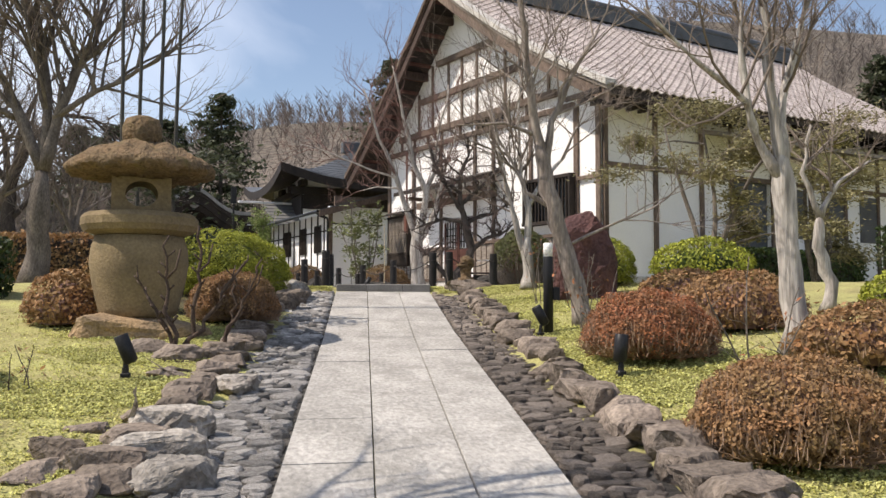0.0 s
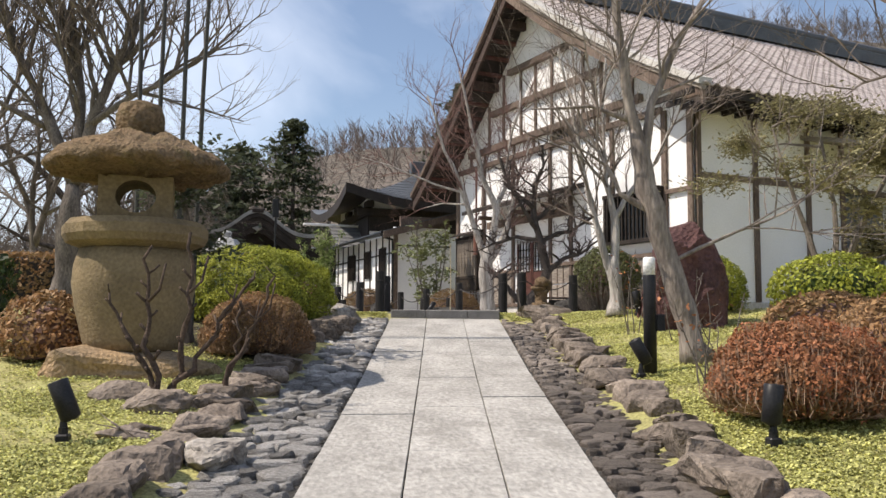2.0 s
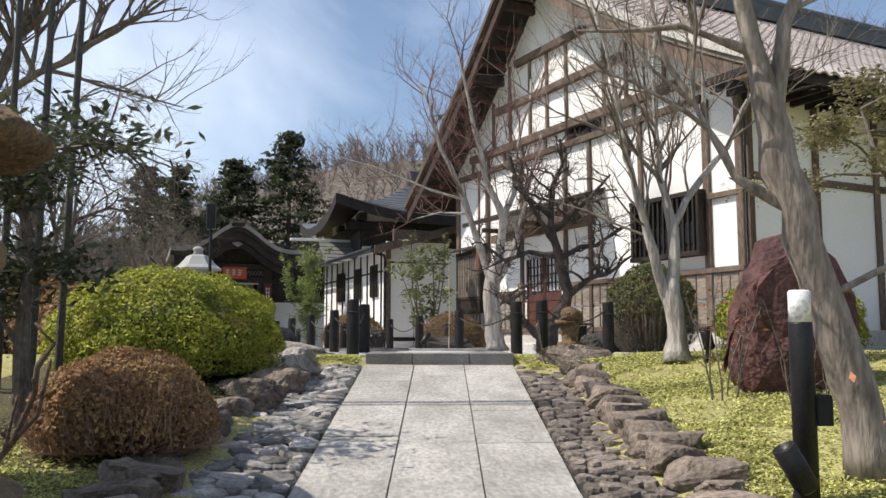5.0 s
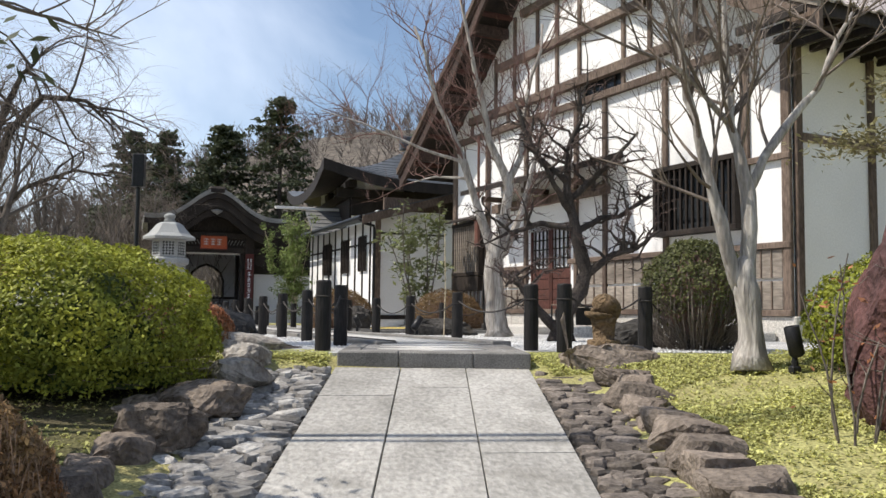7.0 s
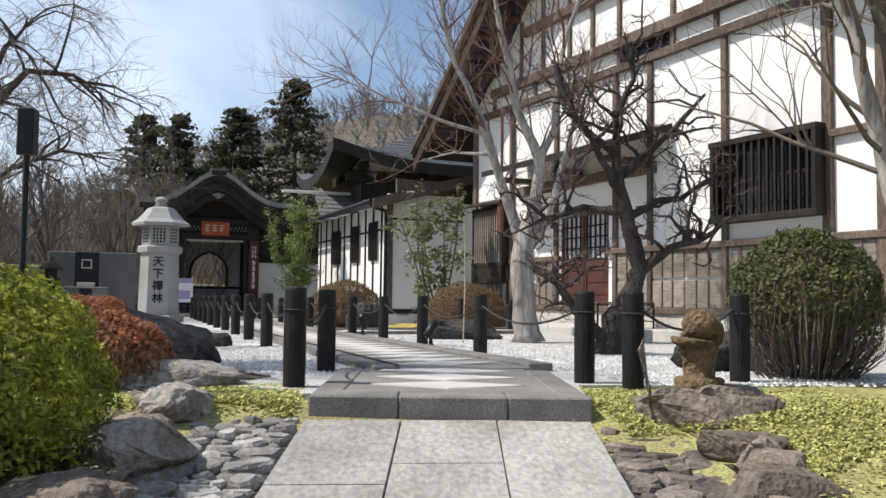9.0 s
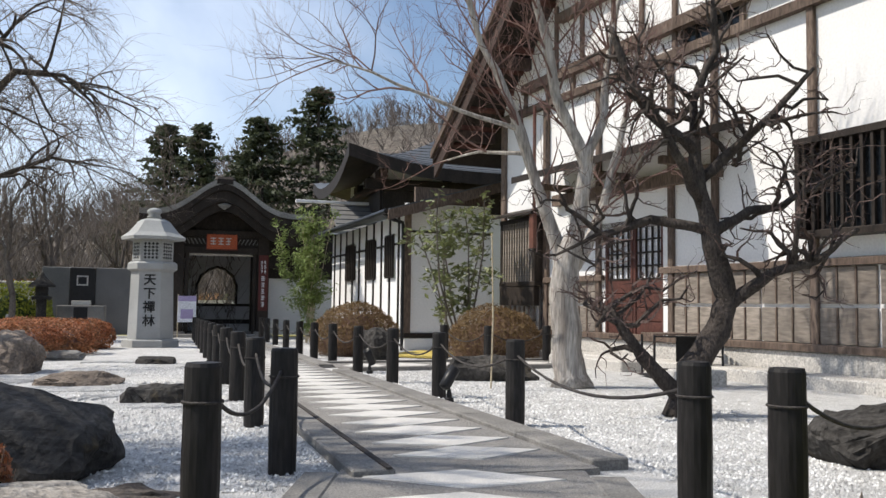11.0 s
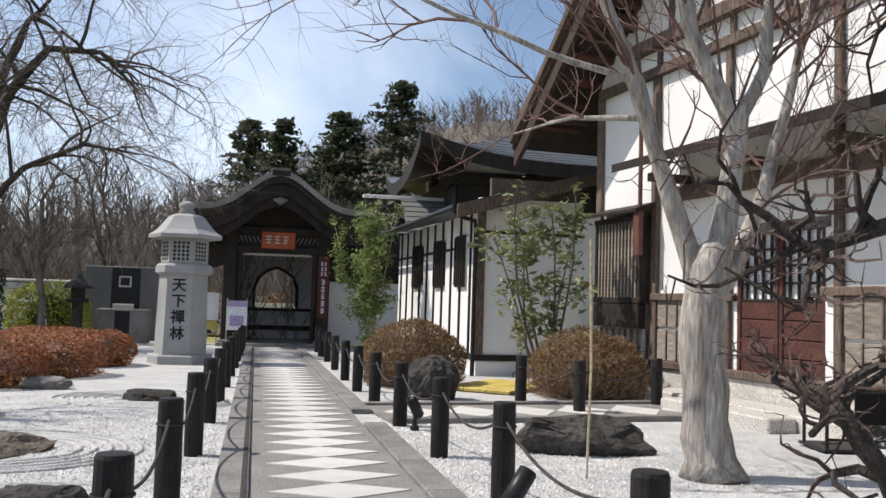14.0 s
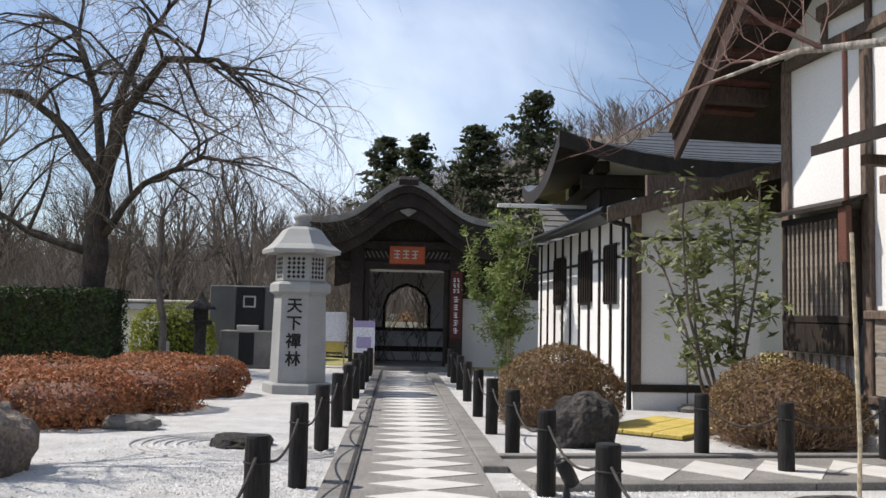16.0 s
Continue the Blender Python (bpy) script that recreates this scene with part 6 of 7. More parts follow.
def bush(at, r, leafmat, seed, label, n=5200, leaf=0.034, stems=10, group="", cut=-0.35, name="bush", category="bush", stemmat="twig", power=2.0, gap=0.25, twigs=0):
    """Clipped shrub: stems, inner twigs, a solid core coloured for inner shade and a broken shell of small leaves."""
    rng = random.Random(seed)
    nrng = Vector((seed * 1.7, seed * 0.6, seed * 2.2))
    ob = thing(name, at if isinstance(at, Matrix) else Matrix.Translation(at), label, category, group)
    lv, st = Geo(), Geo()
    cz = r[2] * (-cut)
    for _ in range(n):
        a, z = rng.uniform(0, 6.2832), rng.uniform(cut, 1.0)
        q = (1 - abs(z) ** power) ** (1 / power) if z > 0 else math.sqrt(max(0.0, 1 - z * z))
        d = Vector((q * math.cos(a), q * math.sin(a), z))
        lump = 1 + 0.10 * noise.noise(d * 2.2 + nrng) + 0.07 * noise.noise(d * 6.0 + nrng)
        if noise.noise(d * 5.0 + nrng * 2) < -0.35 - gap * z - 0.15 and rng.random() < 0.75:
            continue
        if twigs and rng.random() > 0.35 + 1.1 * (z + 0.2):
            continue
        k = lump * (1 - abs(rng.gauss(0, 0.07)) - (0.25 * rng.random() if z < -0.05 else 0))
        p = Vector((d.x * r[0] * k, d.y * r[1] * k, d.z * r[2] * k + cz))
        nn = Vector((d.x / r[0], d.y / r[1], d.z / r[2])).normalized() + Vector((rng.gauss(0, 0.6), rng.gauss(0, 0.6), rng.gauss(0.15, 0.6)))
        lv.leaf(p, nn, leaf * rng.uniform(0.7, 1.35), 1.7, rng)
    for _ in range(stems):
        a = rng.uniform(0, 6.2832)
        q = rng.uniform(0.25, 0.85)
        p0 = Vector((0.25 * r[0] * math.cos(a), 0.25 * r[1] * math.sin(a), -0.05))
        p1 = Vector((q * r[0] * math.cos(a), q * r[1] * math.sin(a), cz + r[2] * 0.55 * (1 - q * q)))
        st.tube([p0, p0.lerp(p1, 0.5) + Vector((0, 0, 0.08 * r[2])), p1], [0.014, 0.010, 0.005], 4)
    for _ in range(stems * 12):
        a, z = rng.uniform(0, 6.2832), rng.uniform(cut, 0.85)
        q = math.sqrt(max(0, 1 - z * z))
        p1 = Vector((q * math.cos(a) * r[0] * 0.97, q * math.sin(a) * r[1] * 0.97, z * r[2] * 0.97 + cz))
        p0 = Vector((p1.x * 0.4, p1.y * 0.4, max(0.0, p1.z * 0.45)))
        st.tube([p0, p0.lerp(p1, 0.55) + Vector((rng.gauss(0, 0.03), rng.gauss(0, 0.03), 0.02)), p1], [0.006, 0.004, 0.002], 3)
    for _ in range(twigs):
        a, z = rng.uniform(0, 6.2832), rng.uniform(cut * 0.6, 0.97)
        q = (1 - abs(z) ** power) ** (1 / power) if z > 0 else math.sqrt(max(0.0, 1 - z * z))
        k = 1 + 0.10 * noise.noise(Vector((q * math.cos(a), q * math.sin(a), z)) * 2.2 + nrng) + rng.uniform(-0.04, 0.05)
        p1 = Vector((q * math.cos(a) * r[0] * k, q * math.sin(a) * r[1] * k, z * r[2] * k + cz))
        w = rng.uniform(0.35, 0.7)
        p0 = Vector((p1.x * w, p1.y * w, p1.z * rng.uniform(0.0, 0.25)))
        mid = p0.lerp(p1, 0.5) + Vector((p1.x * 0.16, p1.y * 0.16, 0)) + Vector((rng.gauss(0, 0.02), rng.gauss(0, 0.02), 0))
        st.tube([p0, mid, p1], [0.005, 0.0035, 0.0018], 3)
    # added solid core; its colour stands for the shaded inside seen through gaps
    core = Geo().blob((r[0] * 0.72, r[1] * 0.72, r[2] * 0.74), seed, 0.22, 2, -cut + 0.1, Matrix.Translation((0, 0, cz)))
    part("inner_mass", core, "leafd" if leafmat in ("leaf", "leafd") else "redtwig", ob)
    part("twig_frame", st, stemmat, ob)["kind"] = "stuff"
    c = part("foliage", lv, leafmat, ob)
    c["kind"] = "stuff"
    return ob


def on(x, y, dz=0.0):
    return (x, y, land(x, y) + dz)


AZ = "clipped azaleas"
bush(on(3.6, 8.1), (0.68, 0.64, 0.50), "leafr", 1, "round clipped azalea with red-brown leaves", 20000, 0.019, 14, AZ, stemmat="aztwig", twigs=1500)
bush(on(3.15, 4.95), (0.66, 0.62, 0.47), "leafo", 2, "round clipped azalea turning rust brown", 21000, 0.018, 16, AZ, stemmat="aztwig", twigs=1500)
bush(on(5.3, 7.0), (0.85, 0.6, 0.42), "leafo", 3, "low olive and rust clipped azalea", 5200, 0.034, 10, AZ, stemmat="aztwig", twigs=700)
bush(on(5.2, 9.2), (0.8, 0.6, 0.50), "leafo", 4, "low rust-topped clipped azalea", 4200, 0.034, 8, AZ, stemmat="aztwig", twigs=700)
bush(on(5.4, 10.9), (0.75, 0.6, 0.45), "leafo", 14, "low rust-topped azalea beside the rock", 3600, 0.036, 8, AZ)
bush(on(-0.62, 12.1), (0.62, 0.60, 0.50), "leafo", 5, "round brown-leaved azalea beside the cobbles", 17000, 0.019, 14, AZ, stemmat="aztwig", twigs=1500)
bush(on(-1.0, 15.2), (1.2, 1.1, 0.82), "leaf", 6, "large clipped bright green shrub", 42000, 0.022, 14, "")
bush(on(-2.55, 11.2), (0.5, 0.5, 0.5), "leafo", 7, "brown azalea behind the stone lantern", 3200, 0.034, 8, AZ)
bush(on(-2.9, 7.4), (0.6, 0.6, 0.5), "leafo", 8, "sparse brown azalea on the mossy bank", 3600, 0.034, 8, AZ)
bush(on(-2.35, 5.0), (0.5, 0.5, 0.45), "leafo", 9, "sparse brown azalea beside a dark rock", 3200, 0.032, 8, AZ)
bush(on(5.6, 15.0), (0.8, 0.8, 0.68), "leaf", 11, "yellow-green clipped shrub behind the rock", 17000, 0.022, 14)
bush(on(7.0, 13.6), (0.9, 0.8, 0.6), "leaf", 12, "yellow-green clipped shrub beyond the red rock", 4000, 0.04, 8)
bush(on(7.1, 8.6), (0.7, 0.6, 0.42), "leaf", 13, "low bright green clipped garden shrub", 4000, 0.036, 6)
bush(on(6.4, 6.6), (0.6, 0.6, 0.45), "leaf", 16, "low bright green clipped garden shrub", 3000, 0.036, 6)
bush(on(-0.55, 17.5), (0.55, 0.6, 0.42), "leafr", 15, "red-tinged azalea against a boulder", 8000, 0.026, 10, AZ, stemmat="aztwig", twigs=700)
bush((0.82, 32.4, cz(32.4) - 0.03), (0.95, 0.90, 0.86), "leafb", 21, "dome-shaped azalea beside the court path", 15000, 0.026, 8, AZ, stemmat="aztwig", twigs=900)
bush((3.72, 31.35, cz(31.35) - 0.03), (1.0, 0.95, 0.82), "leafb", 22, "dome-shaped rust-brown azalea beside the side path", 15000, 0.026, 8, AZ, stemmat="aztwig", twigs=900)
for i, (x, y, rx, ry) in enumerate(((-5.45, 29.9, 1.1, 0.9), (-5.65, 31.9, 1.25, 1.0), (-5.85, 34.4, 0.95, 0.9), (-7.2, 30.6, 1.2, 1.0), (-7.7, 32.8, 1.3, 1.1), (-7.1, 35.2, 1.0, 0.8))):
    bush((x, y, cz(y) - 0.03), (rx, ry, 0.50), "leafr", 30 + i, "low clipped red azalea mound beside white gravel", 9000, 0.033, 6, AZ, cut=-0.45, power=3.2)
for x, y, r, sd in ((-1.3, 9.5, 1.3, 61), (1.4, 11.0, 1.5, 62)):
    bush(tuple(GB @ Vector((x, y, 0))), (r, r * 0.8, r * 0.85), "leafs", sd, "green garden shrub behind the gate", 4000, 0.06, 8)

bush((-10.3, 41.6, cz(41.6)), (1.2, 0.9, 1.3), "leaf", 41, "light green clipped shrub by the court wall", 5000, 0.055, 8, power=3.0)
bush((-3.0, 19.2, 1.6), (1.1, 1.0, 0.8), "leafo", 42, "brown shrub beyond the stone lantern", 4000, 0.045, 8)


for i, (x, y, r_) in enumerate(((-10.5, 49, 1.8), (-13.5, 50.5, 2.2), (-17, 49, 2.0), (-8.5, 52, 1.6), (-20, 47, 2.2), (-15, 54, 2.6), (-10.5, 56, 2.4), (-7.2, 58, 1.8), (-23, 52, 2.6), (-12.0, 48, 1.5))):
    bush((x, y, TOP - 0.2), (r_, r_ * 0.8, r_ * 0.62), ("leafp", "leafo", "leafd")[i % 3], 70 + i, "unclipped garden shrub beyond the court wall", 3600, 0.10, 6, "garden shrubs beyond the wall", cut=-0.5)


def hedge(m, w, d, h, seed, label, leafmat="leafd", n=9000, leaf=0.06):
    rng = random.Random(seed)
    ob = thing("hedge", m, label, "hedge")
    lv = Geo()
    for _ in range(n):
        f = rng.random()
        if f < 0.45:
            p, nn = Vector((rng.uniform(-w / 2, w / 2), -d / 2, rng.uniform(0, h))), Vector((0, -1, 0.2))
        elif f < 0.8:
            p, nn = Vector((rng.uniform(-w / 2, w / 2), rng.uniform(-d / 2, d / 2), h)), Vector((0, 0, 1))
        else:
            p, nn = Vector((rng.choice((-w / 2, w / 2)), rng.uniform(-d / 2, d / 2), rng.uniform(0, h))), Vector((1 if rng.random() < 0.5 else -1, 0, 0.2))
        p += Vector((rng.gauss(0, 0.04), rng.gauss(0, 0.04), rng.gauss(0, 0.03))) + nn * 0.07 * noise.noise(p * 1.4 + Vector((seed, 0, 0)))
        lv.leaf(p, nn + Vector((rng.gauss(0, 0.5), rng.gauss(0, 0.5), rng.gauss(0, 0.5))), leaf * rng.uniform(0.7, 1.3), 1.6, rng)
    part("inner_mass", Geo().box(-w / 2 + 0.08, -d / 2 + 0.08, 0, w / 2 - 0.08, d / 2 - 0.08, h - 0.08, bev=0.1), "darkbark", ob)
    c = part("foliage", lv, leafmat, ob)
    c["kind"] = "stuff"


hedge(pose(-12.4, 38.9, cz(38.9) - 0.05, 0, 0, 14), 3.8, 1.2, 2.0, 1, "tall dark clipped hedge by the court")
hedge(MB @ pose(4.2, -5.6, 1.5), 4.6, 0.9, 1.15, 2, "dark clipped hedge below the hall's side wall")
hedge(MB @ pose(9.0, -6.4, 1.5), 3.4, 1.0, 1.9, 3, "tall dark evergreen hedge by the hall", n=7000)
hedge(pose(-6.6, 20.8, 1.55, 0, 0, 5), 5.0, 0.8, 1.3, 4, "brown winter hedge at the garden's edge", "leafo", n=6000)
hedge(pose(-6.2, 13.6, 1.25, 0, 0, 5), 4.4, 0.9, 1.0, 5, "dark green hedge at the garden's edge", "leafd", n=6000)


def shrub(at, seed, label, height=2.6, stems=7, leaves=900, leafmat="leafs", spread=0.7, leaf=0.10, name="shrub", bark="bark", long=2.2, low=0.35, r=0.022):
    """Open shrub: upright stems with clustered leaves."""
    rng = random.Random(seed)
    ob = thing(name, Matrix.Translation(at), label, "shrub")
    st, lv = Geo(), Geo()
    tips = []
    for k in range(stems):
        a = 6.2832 * k / stems + rng.uniform(-0.4, 0.4)
        q = bend((0.1 * math.cos(a), 0.1 * math.sin(a), -0.05), (0.28 * spread * math.cos(a), 0.28 * spread * math.sin(a), 1), height * rng.uniform(0.65, 1.0), rng, 6, 0.10, 0.05)
        st.tube(q, [r * (1 - 0.1 * j) for j in range(len(q))], 5)
        for _ in range(5):
            i = rng.randrange(2, len(q) - 1)
            b = bend(q[i], (rng.gauss(0, 1), rng.gauss(0, 1), 0.7), rng.uniform(0.2, 0.5) * height / 2.6, rng, 3, 0.2, 0.1)
            st.tube(b, [r * 0.4, r * 0.3, r * 0.25, r * 0.2], 4)
            tips += b[1:]
        tips += q[int(len(q) * low) + 1:]
    for _ in range(leaves):
        p = rng.choice(tips) + Vector((rng.gauss(0, 0.09), rng.gauss(0, 0.09), rng.gauss(0, 0.09)))
        lv.leaf(p, (rng.gauss(0, 0.7), rng.gauss(0, 0.7), 1), leaf * rng.uniform(0.6, 1.2), long, rng)
    part("stem_clump", st, bark, ob)["kind"] = "stuff"
    if leaves:
        c = part("foliage", lv, leafmat, ob)
        c["kind"] = "stuff"


bush((5.2, 18.3, cz(18.3) - 0.05), (0.66, 0.64, 0.70), "leafv", 10, "dull green vase-shaped shrub with many bare stems", 17000, 0.026, 26, cut=-0.9, name="shrub", category="shrub", stemmat="bark", twigs=500)
shrub((3.1, 32.6, cz(32.6) - 0.03), 5, "open evergreen shrub with pale-edged leaves before the annex", 3.9, 7, 1500, leaf=0.085, spread=0.8, low=0.55, r=0.03)
shrub((-0.85, 39.6, cz(39.6) - 0.03), 6, "clump of feathery green bamboo beside the gate", 4.1, 12, 7000, "bamboo", 0.26, 0.05, "bamboo", "beige", 3.4, 0.1, 0.014)
def knobbly(at, seed, label, stems, r=0.02):
    """Hard-pruned crooked stems with stubs at the joints. stems: (lean x, lean y, height)."""
    rng = random.Random(seed)
    ob = thing("pruned_shrub", Matrix.Translation(at), label, "shrub", "pruned shrubs before the lantern")
    for lx, ly, h in stems:
        q, p = Geo(), Vector((rng.gauss(0, 0.05), rng.gauss(0, 0.05), -0.06))
        pts, rad = [p], [r * 1.25]
        n = 11
        for k in range(1, n + 1):
            t = k / n
            bow = math.sin(t * 3.1) * 0.10 * (1 if lx > 0 else -1)
            pts.append(Vector((lx * t ** 1.5 + bow + rng.gauss(0, 0.022), ly * t + rng.gauss(0, 0.022), h * t)))
            rad.append(r * (1.25 - 0.75 * t) * rng.uniform(0.85, 1.3))
        q.tube(pts, rad, 7)
        for k in range(3, n + 1):
            if rng.random() < 0.75:
                a = rng.uniform(0, 6.28)
                d = Vector((math.cos(a), math.sin(a), 0.8)) * rng.uniform(0.03, 0.085)
                q.tube([pts[k], pts[k] + d * 0.6, pts[k] + d + Vector((0, 0, 0.01))], [rad[k] * 0.75, rad[k] * 0.6, rad[k] * 0.75], 5)
        if rng.random() < 0.8:
            k = n - 4
            d = Vector((rng.choice((-1, 1)) * 0.14, rng.gauss(0, 0.06), 0.0))
            q.tube([pts[k], pts[k] + d * 0.7 + Vector((0, 0, 0.1)), pts[k] + d + Vector((0, 0, 0.3))], [rad[k] * 0.8, rad[k] * 0.7, rad[k] * 0.55], 6)
        part("stem", q, "knob", ob, smooth=True)
    return ob


knobbly((-0.98, 9.1, land(-0.98, 9.1)), 7, "brown hard-pruned knobbly stems before the stone lantern", ((-0.42, 0.0, 0.85), (-0.14, 0.05, 1.22), (0.16, 0.0, 1.32), (0.62, 0.05, 0.98)))
knobbly((-0.62, 9.35, land(-0.62, 9.35)), 72, "brown hard-pruned knobbly stems before the stone lantern", ((0.4, 0.05, 1.0), (0.12, 0.1, 0.8)), 0.016)
shrub((3.55, 9.6, land(3.55, 9.6)), 8, "thin reddish bare stems on the bank", 0.9, 7, 40, "leafr", 0.8, 0.03, r=0.009)
shrub((3.85, 6.5, land(3.85, 6.5)), 9, "thin bare stems between azaleas", 1.25, 4, 30, "leafr", 1.2, 0.03, r=0.011)
shrub((4.1, 13.3, land(4.1, 13.3)), 91, "thin reddish stems before the red rock", 1.3, 6, 40, "leafr", 0.6, 0.03, r=0.009)
shrub((-2.0, 7.2, land(-2, 7.2)), 92, "small bare garden stems", 0.5, 4, 20, "leafo", 1.0, 0.03, r=0.007)
shrub((4.3, 12.2, land(4.3, 12.2)), 93, "thin grey stems on the bank", 1.1, 5, 0, "leafo", 1.0, 0.03, r=0.008)


def layered(at, seed, label, h, w, pads, leafmat="leafp", trunks=3, leaves=520):
    """Garden tree with cloud-like pads of fine leaves."""
    rng = random.Random(seed)
    ob = thing("garden_tree", Matrix.Translation(at), label, "tree")
    st, lv = Geo(), Geo()
    for k in range(trunks):
        q = bend((rng.gauss(0, 0.15), rng.gauss(0, 0.1), -0.1), (rng.gauss(0, 0.25), rng.gauss(0, 0.2), 1), h * 0.92, rng, 7, 0.13, 0.1)
        st.tube(q, [0.075 - 0.008 * j for j in range(len(q))], 6)
        for _ in range(pads // trunks):
            i = rng.randrange(2, len(q))
            e = q[i] + Vector((rng.uniform(-w, w), rng.uniform(-w, w) * 0.7, rng.uniform(-0.1, 0.4)))
            st.tube([q[i], q[i].lerp(e, 0.5) + Vector((0, 0, 0.1)), e], [0.03, 0.018, 0.008], 4)
            rx = rng.uniform(0.35, 0.7)
            for _ in range(leaves):
                p = e + Vector((rng.gauss(0, rx * 0.5), rng.gauss(0, rx * 0.5), rng.gauss(0.05, 0.11)))
                lv.leaf(p, (rng.gauss(0, 0.6), rng.gauss(0, 0.6), 1), 0.042 * rng.uniform(0.7, 1.4), 2.4, rng)
            for _ in range(16):
                p = e + Vector((rng.gauss(0, rx * 0.5), rng.gauss(0, rx * 0.5), rng.gauss(0.05, 0.1)))
                st.tube([e, e.lerp(p, 0.6) + Vector((0, 0, 0.03)), p], [0.007, 0.005, 0.003], 3)
    part("trunk", st, "bark", ob)
    c = part("foliage", lv, leafmat, ob)
    c["kind"] = "stuff"


layered((9.0, 17.2, 1.6), 5, "cloud-pruned garden tree with dull olive leaves", 4.3, 1.5, 22)
layered((11.5, 17.0, 1.6), 6, "cloud-pruned garden tree with dull olive leaves", 3.8, 1.4, 18)
layered((-1.4, 12.6, land(-1.4, 12.6)), 7, "small dark pine behind the stone lantern", 2.5, 0.55, 7, "conifer", 1, 420)
poles = thing("slender_trees", (-2.1, 13.9, 1.25), "cluster of four straight dark slender trunks", "tree")
for x, y, tl in ((-0.3, 0.0, -0.1), (-0.12, 0.15, 0.1), (0.22, 0.0, 0.1), (0.4, 0.12, 0.25)):
    part("trunk", Geo().tube([(x, y, 0), (x + tl * 0.3, y, 3.5), (x + tl, y, 9.0)], [0.034, 0.03, 0.02], 8), "cane", poles)

# ---- far woods ----
def cedar(at, h, w, seed, label):
    rng = random.Random(seed)
    ob = thing("cedar", Matrix.Translation(at), label, "tree", "dark cedars on the hillside")
    lv = Geo()
    part("trunk", Geo().tube([(0, 0, 0), (0, 0, h * 0.6), (0, 0, h * 0.97)], [h * 0.018, h * 0.012, h * 0.003], 7), "darkbark", ob)
    for k in range(26):
        z = h * (0.16 + 0.84 * (k / 26) ** 0.9)
        rmax = 1.45 * w * (1 - (z / h - 0.16) / 0.86) ** 0.6 * rng.choice((0.6, 0.8, 1.0, 1.2)) + 0.3
        for b in range(6):
            a = rng.uniform(0, 6.2832)
            rr = rmax * rng.uniform(0.55, 1.0)
            for _ in range(34):
                t = rng.uniform(0.12, 1.0) ** 0.7
                p = Vector((math.cos(a) * rr * t, math.sin(a) * rr * t, z - 0.12 * rr * t + 0.10 * rr * t * t + rng.gauss(0, 0.16))) + Vector((rng.gauss(0, 0.32), rng.gauss(0, 0.32), 0))
                lv.leaf(p, (rng.gauss(0, 0.8), rng.gauss(0, 0.8), 1), 0.42 * rng.uniform(0.6, 1.3), 1.5, rng)
    c = part("foliage", lv, "conifer", ob)
    c["kind"] = "stuff"
    return ob


def hill_z(x, y):
    d = math.hypot(x * 0.8, y - 10)
    right = ease(-70, 55, x + 0.25 * (y - 60))
    base = ease(58, 210, y) * (12 + 36 * right) + ease(12, 60, x - 14 - 0.12 * abs(y - 30)) * 24 * ease(-10, 40, y + 20)
    base += ease(-60, -200, x) * 10
    return base + 3.0 * noise.noise(Vector((x * 0.02, y * 0.02, 1.0))) * ease(60, 120, y) - 3.5


g = Geo()
hx = [-340 + 10 * i for i in range(69)]
hy = [-60 + 10 * i for i in range(44)]
g.v = [(x, y, hill_z(x, y)) for y in hy for x in hx]
g.f = [(j * 69 + i, j * 69 + i + 1, (j + 1) * 69 + i + 1, (j + 1) * 69 + i) for j in range(43) for i in range(68)]
solo("hillside", g, "hill", Matrix(), "brown winter hillside", "hill", kind="structure", smooth=True)
g = Geo()
rng = random.Random(9)
for _ in range(5600):
    y = rng.uniform(80, 290)
    x = rng.uniform(-170, 120)
    z = hill_z(x, y)
    if z < -1:
        continue
    h = rng.uniform(3.5, 8)
    tip = Vector((x + rng.gauss(0, 0.5), y, z + h))
    for _ in range(16):
        t = rng.uniform(0.1, 0.9)
        a = rng.uniform(0, 6.28)
        l_ = rng.uniform(0.8, 2.6)
        b = Vector((x, y, z)).lerp(tip, t)
        e = b + Vector((math.cos(a) * l_ * 0.8, math.sin(a) * l_ * 0.8, l_ * 0.9))
        wv = Vector((0.07, 0, 0.02))
        g.add([b - wv, b + wv, e], [(0, 1, 2)])
solo("winter_woods", g, "woods", Matrix(), "leafless grey-brown woods on the hillside", "trees", kind="stuff")
g = Geo()
for _ in range(1100):
    y = rng.uniform(46, 80)
    x = rng.uniform(-55, -4) - 0.1 * (y - 46)
    h = rng.uniform(2.0, 6.0)
    for _ in range(34):
        b = Vector((x + rng.gauss(0, 0.25), y + rng.gauss(0, 0.25), 1.4 + h * rng.uniform(0.0, 0.7)))
        a, l_ = rng.uniform(0, 6.28), rng.uniform(0.5, 1.6)
        e = b + Vector((math.cos(a) * l_ * 0.7, math.sin(a) * l_ * 0.7, l_))
        g.add([b - Vector((0.018, 0, 0)), b + Vector((0.018, 0, 0)), e], [(0, 1, 2)])
solo("thicket", g, "woods", Matrix(), "grey-brown leafless thicket beyond the court wall", "trees", kind="stuff")
c0 = None
for i, (x, y, h, w) in enumerate(((-8.0, 118, 19.5, 5.0), (-14.6, 118, 17, 5.2), (-21.5, 116, 18, 4.6), (-26, 118, 18.5, 4.8), (-17.5, 125, 11, 5), (-30, 122, 9, 5), (22, 100, 22, 5.5), (17, 135, 20, 5.5))):
    cedar((x, y, hill_z(x, y) - 0.5), h, w, 60 + i, "tall dark cedar on the hillside")
